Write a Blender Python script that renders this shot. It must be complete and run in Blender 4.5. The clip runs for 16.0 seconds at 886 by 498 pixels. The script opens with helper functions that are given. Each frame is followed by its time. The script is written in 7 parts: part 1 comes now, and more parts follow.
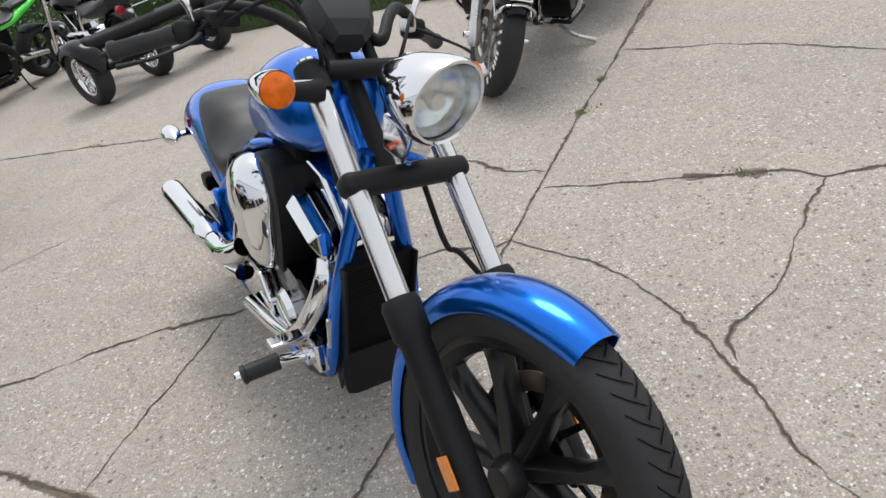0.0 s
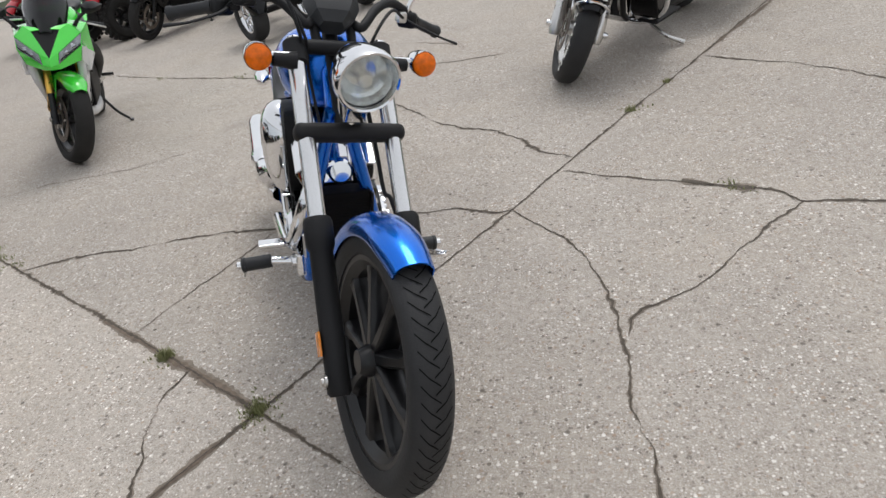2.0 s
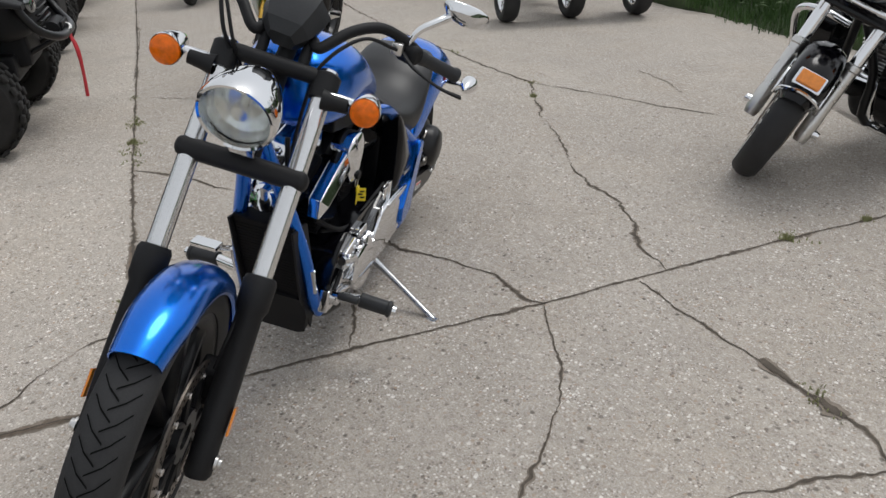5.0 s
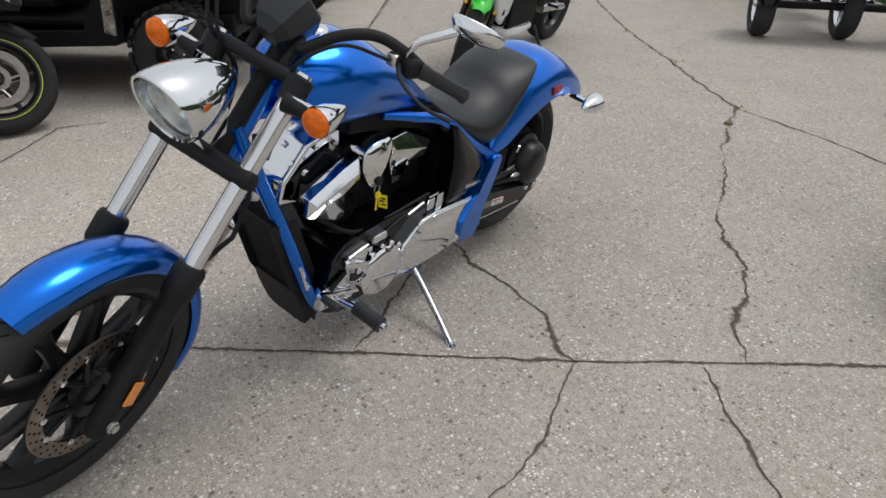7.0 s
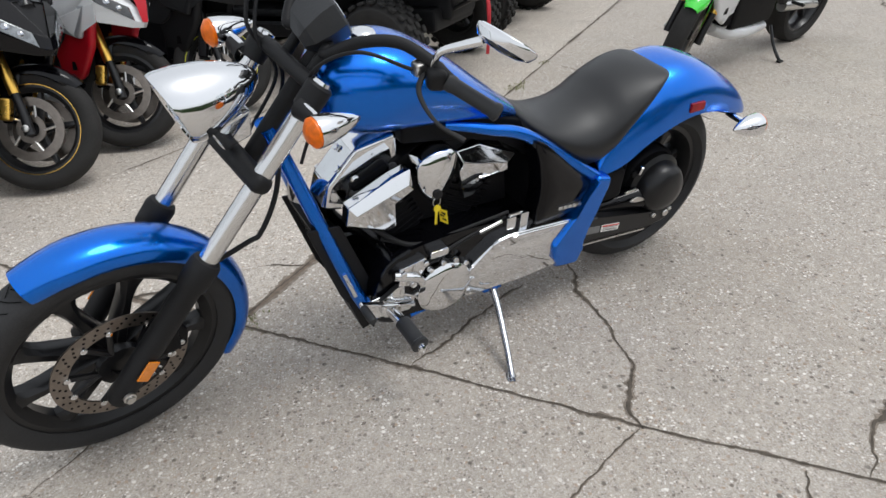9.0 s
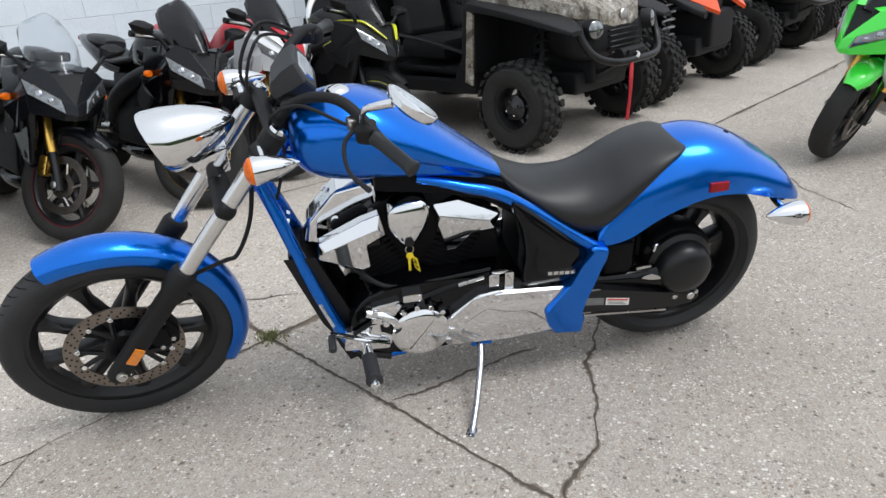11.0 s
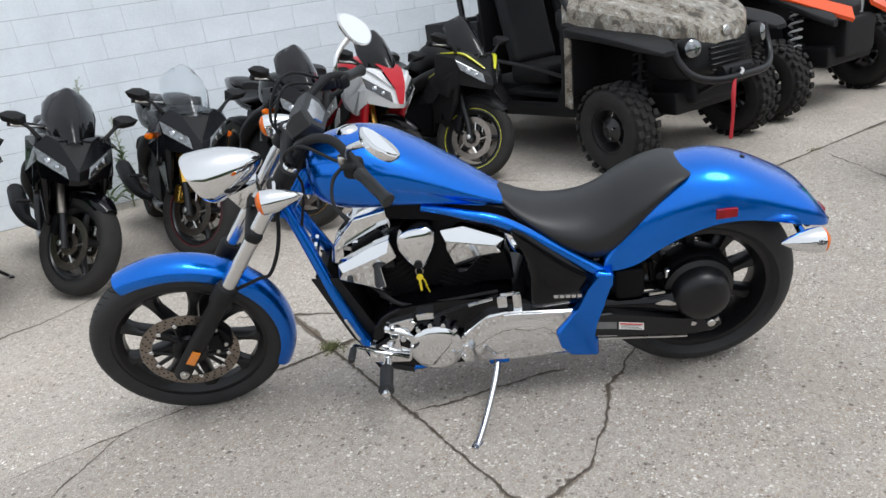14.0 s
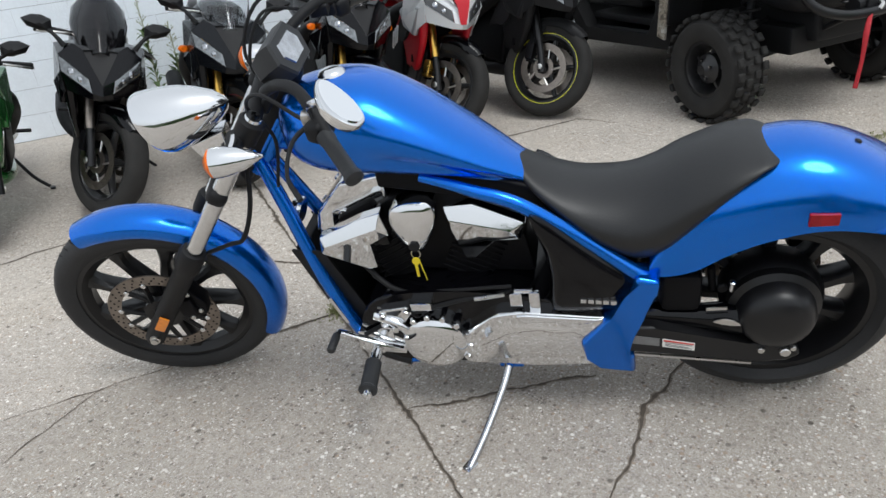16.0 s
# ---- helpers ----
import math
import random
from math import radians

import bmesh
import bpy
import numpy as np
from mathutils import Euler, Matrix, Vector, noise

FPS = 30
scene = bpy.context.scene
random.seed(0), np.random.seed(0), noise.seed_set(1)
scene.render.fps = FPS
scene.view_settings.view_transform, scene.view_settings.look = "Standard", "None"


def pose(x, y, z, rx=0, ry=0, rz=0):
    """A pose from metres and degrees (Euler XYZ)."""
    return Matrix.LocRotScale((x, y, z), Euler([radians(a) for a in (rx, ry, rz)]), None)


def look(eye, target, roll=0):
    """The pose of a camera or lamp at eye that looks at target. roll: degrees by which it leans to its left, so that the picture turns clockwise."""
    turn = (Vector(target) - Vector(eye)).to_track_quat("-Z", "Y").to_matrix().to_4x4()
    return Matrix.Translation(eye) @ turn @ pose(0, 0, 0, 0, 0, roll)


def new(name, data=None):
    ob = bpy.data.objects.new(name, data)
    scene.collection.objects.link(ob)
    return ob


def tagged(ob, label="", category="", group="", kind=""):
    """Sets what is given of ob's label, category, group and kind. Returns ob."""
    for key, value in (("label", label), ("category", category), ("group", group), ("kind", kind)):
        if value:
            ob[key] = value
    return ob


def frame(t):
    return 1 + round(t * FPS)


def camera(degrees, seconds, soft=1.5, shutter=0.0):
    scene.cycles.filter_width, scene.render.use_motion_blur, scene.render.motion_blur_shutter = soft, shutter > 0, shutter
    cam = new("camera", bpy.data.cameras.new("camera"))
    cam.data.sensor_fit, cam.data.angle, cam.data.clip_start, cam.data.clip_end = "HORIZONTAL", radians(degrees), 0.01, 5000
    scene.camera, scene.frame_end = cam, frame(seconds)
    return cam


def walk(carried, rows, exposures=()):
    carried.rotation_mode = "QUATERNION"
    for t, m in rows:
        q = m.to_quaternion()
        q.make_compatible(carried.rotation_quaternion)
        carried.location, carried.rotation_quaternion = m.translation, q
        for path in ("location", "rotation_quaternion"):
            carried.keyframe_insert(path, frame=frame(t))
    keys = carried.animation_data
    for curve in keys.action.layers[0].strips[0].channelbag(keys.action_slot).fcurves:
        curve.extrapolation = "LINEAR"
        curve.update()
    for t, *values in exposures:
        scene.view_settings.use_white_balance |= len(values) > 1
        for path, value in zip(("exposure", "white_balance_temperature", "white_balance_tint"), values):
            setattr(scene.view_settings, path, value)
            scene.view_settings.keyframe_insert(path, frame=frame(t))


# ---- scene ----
cam = camera(64.9, 16.0)
METRES, EYE, TILT, LEAN, TURN = 5.244, 1.3426, 0.0, 0.0, 0.0
ROWS = [
    (0.0, 0.0, 0.0, 0.0, -8.6, -31.12, 14.5),
    (0.5, 0.0235, -0.0116, 0.0019, -5.02, -34.24, 18.15),
    (1.0, 0.0379, -0.0559, 0.0065, -1.75, -28.93, 14.41),
    (1.5, 0.062, -0.0732, 0.0077, 2.14, -29.84, 13.45),
    (2.0, 0.1074, -0.0805, 0.009, 7.24, -30.09, 11.29),
    (2.5, 0.1266, -0.0676, 0.0102, 8.91, -29.88, 9.37),
    (3.0, 0.1439, -0.0397, 0.0085, 13.42, -27.86, 5.68),
    (3.5, 0.1837, -0.0209, 0.0062, 21.22, -26.24, 4.72),
    (4.0, 0.2112, -0.0051, 0.0063, 29.31, -26.43, 3.15),
    (4.5, 0.2189, 0.0309, 0.0018, 32.78, -26.13, 2.36),
    (5.0, 0.2313, 0.0678, 0.0011, 35.79, -28.18, 1.56),
    (7.5, 0.2992, 0.2183, 0.0067, 65.44, -28.66, 0.86),
    (8.0, 0.2976, 0.2471, 0.0035, 70.17, -28.63, 2.79),
    (10.5, 0.3097, 0.3932, 0.0027, 97.03, -26.25, 2.0),
    (11.0, 0.3139, 0.4329, 0.0007, 100.96, -23.56, 3.8),
    (11.5, 0.3176, 0.4553, -0.0007, 106.04, -23.54, 5.93),
    (12.0, 0.344, 0.4687, 0.0069, 105.89, -20.86, 4.73),
    (12.5, 0.3606, 0.482, 0.009, 105.24, -19.95, 1.44),
    (13.0, 0.3475, 0.506, 0.0078, 107.61, -18.6, 3.72),
    (13.5, 0.3321, 0.5294, 0.0062, 114.17, -18.46, 6.2),
    (14.0, 0.3136, 0.5304, 0.0056, 113.94, -20.65, 8.29),
    (14.5, 0.2841, 0.5175, 0.0053, 114.14, -23.18, 6.2),
    (15.0, 0.254, 0.5226, 0.0018, 116.48, -23.79, 5.99),
    (15.5, 0.2242, 0.5312, -0.0007, 121.59, -24.67, 5.92),
    (16.0, 0.212, 0.5285, -0.0, 122.47, -26.51, 6.9),
]
walk(cam, [(t, pose(0, 0, EYE, TILT, LEAN, TURN) @ pose(METRES * x, METRES * y, METRES * z, 90 + pitch, roll, yaw)) for t, x, y, z, yaw, pitch, roll in ROWS],
     [(0.0, 0.12, 6330, 10), (2.0, -0.05, 6330, 10), (3.5, -0.24, 6320, 9), (5.0, -0.24, 6330, 9), (7.5, -0.26, 6260, 9), (8.0, -0.15, 6260, 9), (10.5, 0.19, 6130, 8), (12.5, 0.19, 6100, 8), (13.5, 0.15, 6120, 8), (16.0, 0.08, 6120, 7)])

# ---- daylight: a bright overcast sky with a weak, wide sun ----
SUN_FROM = Vector((0.22, 0.62, 1.25)).normalized()
world = bpy.data.worlds.new("overcast")
scene.world = world
world.use_nodes = True
wn = world.node_tree
wn.nodes.clear()
sky = wn.nodes.new("ShaderNodeTexSky")
sky.sky_type, sky.sun_disc = "NISHITA", False
sky.sun_elevation = math.asin(SUN_FROM.z)
sky.sun_rotation = math.atan2(SUN_FROM.x, SUN_FROM.y)
sky.dust_density, sky.air_density, sky.ozone_density = 4.0, 1.0, 1.0
soft_sky = wn.nodes.new("ShaderNodeHueSaturation")
soft_sky.inputs["Saturation"].default_value = 0.30
bg = wn.nodes.new("ShaderNodeBackground")
bg.inputs["Strength"].default_value = 0.13
wo = wn.nodes.new("ShaderNodeOutputWorld")
wn.links.new(sky.outputs[0], soft_sky.inputs["Color"])
cloud = wn.nodes.new("ShaderNodeMix")
cloud.data_type = "RGBA"
cloud.inputs[0].default_value = 0.62
cloud.inputs[7].default_value = (8.6, 8.7, 8.9, 1)
wn.links.new(soft_sky.outputs[0], cloud.inputs[6])
wn.links.new(cloud.outputs[2], bg.inputs["Color"])
wn.links.new(bg.outputs[0], wo.inputs["Surface"])
sun_data = bpy.data.lights.new("sun", "SUN")
sun_data.energy, sun_data.angle, sun_data.color = 1.1, radians(22), (1.0, 0.965, 0.92)
sun = new("sun", sun_data)
sun.matrix_basis = look(SUN_FROM * 30, (0, 0, 0))
scene.view_settings.exposure = 0.0

# ---- materials ----
def mat(name, base, rough=0.5, metal=0.0, vary=0.15, scale=8.0, bump=0.0, bump_scale=60.0, coat=0.0, spec=0.5, rough_vary=0.1, coord="Object", random_tint=0.0):
    """A surface with colour variation at two scales, uneven gloss and fine relief."""
    m = bpy.data.materials.new(name)
    m.use_nodes = True
    t = m.node_tree
    n, l = t.nodes, t.links
    b = n["Principled BSDF"]
    tc = n.new("ShaderNodeTexCoord")
    big = n.new("ShaderNodeTexNoise")
    big.inputs["Scale"].default_value, big.inputs["Detail"].default_value = scale, 5
    fine = n.new("ShaderNodeTexNoise")
    fine.inputs["Scale"].default_value, fine.inputs["Detail"].default_value = scale * 14, 3
    l.new(tc.outputs[coord], big.inputs["Vector"]), l.new(tc.outputs[coord], fine.inputs["Vector"])
    mx = n.new("ShaderNodeMath")
    mx.operation = "MULTIPLY_ADD"
    mx.inputs[1].default_value = 0.4
    l.new(fine.outputs["Fac"], mx.inputs[0]), l.new(big.outputs["Fac"], mx.inputs[2])
    ramp = n.new("ShaderNodeMapRange")
    ramp.inputs["From Min"].default_value, ramp.inputs["From Max"].default_value = 0.35, 1.05
    ramp.inputs["To Min"].default_value, ramp.inputs["To Max"].default_value = 1 - vary, 1 + vary
    l.new(mx.outputs[0], ramp.inputs["Value"])
    value = ramp.outputs[0]
    if random_tint:
        info = n.new("ShaderNodeObjectInfo")
        rr = n.new("ShaderNodeMapRange")
        rr.inputs["To Min"].default_value, rr.inputs["To Max"].default_value = 1 - random_tint, 1 + random_tint
        l.new(info.outputs["Random"], rr.inputs["Value"])
        mm = n.new("ShaderNodeMath")
        mm.operation = "MULTIPLY"
        l.new(value, mm.inputs[0]), l.new(rr.outputs[0], mm.inputs[1])
        value = mm.outputs[0]
    col = n.new("ShaderNodeVectorMath")
    col.operation = "SCALE"
    col.inputs[0].default_value = base[:3]
    l.new(value, col.inputs["Scale"])
    l.new(col.outputs["Vector"], b.inputs["Base Color"])
    rg = n.new("ShaderNodeMapRange")
    rg.inputs["To Min"].default_value, rg.inputs["To Max"].default_value = max(0.02, rough - rough_vary * rough), min(1, rough + rough_vary * rough)
    l.new(big.outputs["Fac"], rg.inputs["Value"])
    l.new(rg.outputs[0], b.inputs["Roughness"])
    b.inputs["Metallic"].default_value = metal
    b.inputs["Specular IOR Level"].default_value = spec
    b.inputs["Coat Weight"].default_value, b.inputs["Coat Roughness"].default_value = coat, 0.04
    if bump:
        bn = n.new("ShaderNodeTexNoise")
        bn.inputs["Scale"].default_value, bn.inputs["Detail"].default_value = bump_scale, 4
        l.new(tc.outputs[coord], bn.inputs["Vector"])
        bp = n.new("ShaderNodeBump")
        bp.inputs["Strength"].default_value, bp.inputs["Distance"].default_value = bump, 0.004
        l.new(bn.outputs["Fac"], bp.inputs["Height"])
        l.new(bp.outputs["Normal"], b.inputs["Normal"])
    return m


def glass(name, tint=(0.9, 0.93, 0.93), rough=0.02, weight=1.0):
    m = bpy.data.materials.new(name)
    m.use_nodes = True
    b = m.node_tree.nodes["Principled BSDF"]
    b.inputs["Base Color"].default_value = (*tint, 1)
    b.inputs["Roughness"].default_value = rough
    b.inputs["Transmission Weight"].default_value = weight
    b.inputs["IOR"].default_value = 1.4
    return m


def concrete_material():
    """Weathered exposed-aggregate concrete: pebbles, grain, stains and pits."""
    m = bpy.data.materials.new("concrete")
    m.use_nodes = True
    n, l = m.node_tree.nodes, m.node_tree.links
    b = n["Principled BSDF"]
    tc = n.new("ShaderNodeTexCoord")
    P = tc.outputs["Object"]

    def noise_tex(scale, detail=4, rough=0.6):
        k = n.new("ShaderNodeTexNoise")
        k.inputs["Scale"].default_value, k.inputs["Detail"].default_value, k.inputs["Roughness"].default_value = scale, detail, rough
        l.new(P, k.inputs["Vector"])
        return k.outputs["Fac"]

    def span(v, a, c, lo, hi):
        k = n.new("ShaderNodeMapRange")
        for key, x in (("From Min", a), ("From Max", c), ("To Min", lo), ("To Max", hi)):
            k.inputs[key].default_value = x
        l.new(v, k.inputs["Value"])
        return k.outputs[0]

    def mix(f, a, c, blend="MIX"):
        k = n.new("ShaderNodeMix")
        k.data_type, k.blend_type = "RGBA", blend
        for sock, x in ((k.inputs[0], f), (k.inputs[6], a), (k.inputs[7], c)):
            if isinstance(x, (int, float)):
                sock.default_value = x
            elif isinstance(x, tuple):
                sock.default_value = (*x, 1)
            else:
                l.new(x, sock)
        return k.outputs[2]

    base = mix(span(noise_tex(0.55, 5), 0.35, 0.68, 0, 1), (0.352, 0.312, 0.272), (0.470, 0.420, 0.362))
    base = mix(span(noise_tex(1.3, 4, 0.65), 0.46, 0.72, 0, 0.55), base, (0.430, 0.360, 0.280))
    base = mix(span(noise_tex(3.2, 6, 0.75), 0.40, 0.70, 0, 0.6), base, (0.285, 0.250, 0.212))
    base = mix(span(noise_tex(34, 7, 0.9), 0.46, 0.62, 0, 0.72), base, (0.185, 0.152, 0.124))
    base = mix(span(noise_tex(140, 5, 0.9), 0.45, 0.62, 0, 0.55), base, (0.64, 0.605, 0.555))

    def both(x, y):
        k = n.new("ShaderNodeMath")
        k.operation = "MULTIPLY"
        l.new(x, k.inputs[0]), l.new(y, k.inputs[1])
        return k.outputs[0]

    wob = n.new("ShaderNodeTexNoise")
    wob.inputs["Scale"].default_value, wob.inputs["Detail"].default_value = 55, 3
    l.new(P, wob.inputs["Vector"])
    bend = n.new("ShaderNodeVectorMath")
    bend.operation = "MULTIPLY_ADD"
    bend.inputs[1].default_value = (0.005, 0.005, 0.005)
    l.new(wob.outputs["Color"], bend.inputs[0]), l.new(P, bend.inputs[2])
    for scale, keep, pale, dark, brown in ((190, 0.62, 0.62, 0.66, 0.68), (105, 0.86, 0.70, 0.74, 0.72), (62, 0.95, 0.86, 0.88, 0.86)):
        peb = n.new("ShaderNodeTexVoronoi")
        peb.inputs["Scale"].default_value = scale
        l.new(bend.outputs[0], peb.inputs["Vector"])
        sep = n.new("ShaderNodeSeparateColor")
        l.new(peb.outputs["Color"], sep.inputs[0])
        core = both(span(peb.outputs["Distance"], 0.30, 0.42, 1, 0), span(noise_tex(5, 3), 0.32, 0.62, 0.35, 1))
        base = mix(both(core, span(sep.outputs[0], pale, pale + 0.08, 0, keep)), base, (0.78, 0.75, 0.70))
        base = mix(both(core, span(sep.outputs[1], dark, dark + 0.08, 0, keep)), base, (0.15, 0.125, 0.105))
        base = mix(both(core, span(sep.outputs[2], brown, brown + 0.08, 0, keep * 0.7)), base, (0.34, 0.24, 0.165))
    pit = n.new("ShaderNodeTexVoronoi")
    pit.inputs["Scale"].default_value = 24
    l.new(P, pit.inputs["Vector"])
    psep = n.new("ShaderNodeSeparateColor")
    l.new(pit.outputs["Color"], psep.inputs[0])
    pits = both(span(pit.outputs["Distance"], 0.12, 0.22, 1, 0), span(psep.outputs[0], 0.72, 0.78, 0, 1))
    base = mix(both(pits, span(noise_tex(40), 0.3, 0.6, 0.2, 0.9)), base, (0.11, 0.095, 0.08))
    oil = span(noise_tex(0.9, 3), 0.66, 0.76, 0, 0.35)
    base = mix(oil, base, (0.17, 0.15, 0.13))
    # the slab beyond the long joint was poured from a paler mix
    along = n.new("ShaderNodeVectorMath")
    along.operation = "DOT_PRODUCT"
    along.inputs[1].default_value = (0.545, 0.839, 0.0)
    l.new(P, along.inputs[0])
    slab = n.new("ShaderNodeVectorMath")
    slab.operation = "SCALE"
    l.new(base, slab.inputs[0]), l.new(span(along.outputs["Value"], 0.630, 0.642, 1.15, 1.0), slab.inputs["Scale"])
    l.new(slab.outputs["Vector"], b.inputs["Base Color"])
    b.inputs["Roughness"].default_value, b.inputs["Specular IOR Level"].default_value = 0.88, 0.3
    h = n.new("ShaderNodeMath")
    h.operation = "SUBTRACT"
    l.new(noise_tex(70, 5, 0.7), h.inputs[0]), l.new(pits, h.inputs[1])
    bp = n.new("ShaderNodeBump")
    bp.inputs["Strength"].default_value, bp.inputs["Distance"].default_value = 0.55, 0.005
    l.new(h.outputs[0], bp.inputs["Height"]), l.new(bp.outputs["Normal"], b.inputs["Normal"])
    return m


def camo_material():
    m = bpy.data.materials.new("camouflage_plastic")
    m.use_nodes = True
    n, l = m.node_tree.nodes, m.node_tree.links
    b = n["Principled BSDF"]
    tc = n.new("ShaderNodeTexCoord")
    st = n.new("ShaderNodeMapping")
    st.inputs["Scale"].default_value = (1.0, 1.7, 1.0)
    l.new(tc.outputs["Object"], st.inputs["Vector"])
    k = n.new("ShaderNodeTexNoise")
    k.inputs["Scale"].default_value, k.inputs["Detail"].default_value, k.inputs["Distortion"].default_value = 15.0, 9, 0.35
    l.new(st.outputs[0], k.inputs["Vector"])
    r = n.new("ShaderNodeValToRGB")
    e = r.color_ramp.elements
    e[0].position, e[0].color = 0.36, (0.085, 0.075, 0.062, 1)
    e[1].position, e[1].color = 0.66, (0.50, 0.485, 0.45, 1)
    for p, c in ((0.42, (0.15, 0.125, 0.095, 1)), (0.47, (0.34, 0.305, 0.25, 1)), (0.51, (0.13, 0.11, 0.085, 1)), (0.54, (0.40, 0.37, 0.32, 1)), (0.59, (0.22, 0.195, 0.155, 1))):
        x = e.new(p)
        x.color = c
    l.new(k.outputs["Fac"], r.inputs["Fac"])
    l.new(r.outputs[0], b.inputs["Base Color"])
    b.inputs["Roughness"].default_value = 0.32
    return m


CONCRETE = concrete_material()
CRACK_EDGE = mat("eroded_concrete_edge", (0.215, 0.180, 0.145), 0.95, vary=0.4, scale=30, bump=0.8, bump_scale=90)
WHITE_SCRAP = mat("white_paper", (0.72, 0.72, 0.70), 0.8, vary=0.12, scale=20)
JOINT_DIRT = mat("packed_joint_dirt", (0.165, 0.128, 0.098), 0.95, vary=0.45, scale=30, bump=0.8, bump_scale=90)
CRACK = mat("crack_dirt", (0.088, 0.072, 0.056), 0.95, vary=0.5, scale=25, bump=0.8, bump_scale=90)
BLUE = mat("blue_metallic_paint", (0.001, 0.150, 0.68), 0.24, 0.85, vary=0.05, scale=3, coat=0.55)
CHROME = mat("chrome", (0.76, 0.765, 0.775), 0.045, 1.0, vary=0.02, scale=6, rough_vary=0.4)
FORK_CHROME = mat("fork_chrome", (0.70, 0.70, 0.70), 0.19, 1.0, vary=0.04, scale=10)
STEEL = mat("brushed_steel", (0.60, 0.59, 0.57), 0.28, 1.0, vary=0.10, scale=20)
DISC_STEEL = mat("brake_disc_steel", (0.27, 0.235, 0.205), 0.38, 1.0, vary=0.25, scale=30)
RUBBER = mat("tyre_rubber", (0.024, 0.024, 0.025), 0.66, spec=0.35, vary=0.25, scale=14, bump=0.25, bump_scale=140)
OLD_RUBBER = mat("dusty_tyre_rubber", (0.024, 0.023, 0.022), 0.85, spec=0.3, vary=0.35, scale=10, bump=0.3, bump_scale=90)
BLACK_PAINT = mat("satin_black_paint", (0.006, 0.006, 0.007), 0.36, spec=0.4, vary=0.2, scale=12)
GLOSS_BLACK = mat("gloss_black_paint", (0.002, 0.002, 0.003), 0.12, spec=0.30, vary=0.1, scale=6, coat=0.0)
MATT_BLACK = mat("matt_black_plastic", (0.007, 0.007, 0.008), 0.58, spec=0.3, vary=0.25, scale=18, bump=0.15, bump_scale=180)
ENGINE_BLACK = mat("engine_black", (0.003, 0.003, 0.004), 0.50, spec=0.14, vary=0.3, scale=20, bump=0.1, bump_scale=120)
GREY_PLASTIC = mat("dark_grey_plastic", (0.024, 0.025, 0.027), 0.48, spec=0.35, vary=0.2, scale=15, bump=0.12, bump_scale=150)
SEAT_VINYL = mat("seat_vinyl", (0.009, 0.009, 0.010), 0.43, spec=0.50, vary=0.12, scale=10, bump=0.12, bump_scale=220)
LENS_ORANGE = mat("orange_lens", (0.78, 0.150, 0.0), 0.30, vary=0.35, scale=70, coat=0.25, spec=0.25)
LENS_RED = mat("red_lens", (0.27, 0.006, 0.010), 0.22, vary=0.4, scale=30, spec=0.25, coat=0.15)
REFLECTOR_AMBER = mat("amber_reflector", (0.72, 0.22, 0.010), 0.22, vary=0.2, scale=70, coat=0.8)
GLASS = glass("clear_glass")
SMOKE = glass("smoked_screen", (0.020, 0.019, 0.022), 0.04, 0.80)
FILM_SCREEN = glass("scuffed_film_screen", (0.82, 0.85, 0.88), 0.12, 0.78)
CLEAR_SCREEN = glass("clear_screen", (0.85, 0.88, 0.90), 0.06)
LAMP_SILVER = mat("lamp_reflector", (0.80, 0.79, 0.77), 0.24, 1.0, vary=0.08, scale=60)
DIAL_GLASS = mat("dial_glass", (0.50, 0.51, 0.53), 0.06, 0.9, vary=0.35, scale=30)
MIRROR = mat("mirror_glass", (0.90, 0.91, 0.92), 0.01, 1.0, vary=0.0, scale=2)
YELLOW = mat("yellow_tag_plastic", (0.80, 0.62, 0.02), 0.45, vary=0.1, scale=40)
WHITE_LABEL = mat("white_label", (0.78, 0.77, 0.74), 0.5, vary=0.08, scale=60)
GREY_LABEL = mat("grey_label", (0.16, 0.16, 0.16), 0.5, vary=0.2, scale=60)
RED_LABEL = mat("red_label", (0.6, 0.05, 0.04), 0.5, vary=0.1, scale=60)
SILVER_MARK = mat("silver_lettering", (0.70, 0.70, 0.70), 0.25, 0.9, vary=0.05, scale=60)
GREEN_PAINT = mat("lime_green_paint", (0.07, 0.80, 0.05), 0.25, vary=0.06, scale=4, coat=1.0)
DARK_GREEN = mat("dark_green_paint", (0.02, 0.16, 0.03), 0.25, 0.3, vary=0.06, scale=4, coat=1.0)
WHITE_PAINT = mat("white_plastic", (0.70, 0.71, 0.72), 0.28, vary=0.06, scale=5, coat=0.8)
SILVER_PAINT = mat("silver_paint", (0.42, 0.43, 0.45), 0.32, 0.5, vary=0.06, scale=5, coat=0.8)
RED_PAINT = mat("red_paint", (0.46, 0.006, 0.016), 0.32, vary=0.08, scale=5, coat=0.12, spec=0.35)
ORANGE_PAINT = mat("orange_plastic", (0.82, 0.090, 0.014), 0.36, vary=0.08, scale=5, coat=0.12, spec=0.35)
YELLOW_PAINT = mat("acid_yellow_paint", (0.66, 0.66, 0.02), 0.3, vary=0.05, scale=6, coat=0.6)
GOLD = mat("gold_anodised", (0.80, 0.48, 0.10), 0.28, 1.0, vary=0.08, scale=20)
CAMO = camo_material()
WALL_PAINT = mat("white_block_paint", (0.80, 0.85, 0.90), 0.75, vary=0.10, scale=3.0, bump=0.5, bump_scale=70, random_tint=0.035)
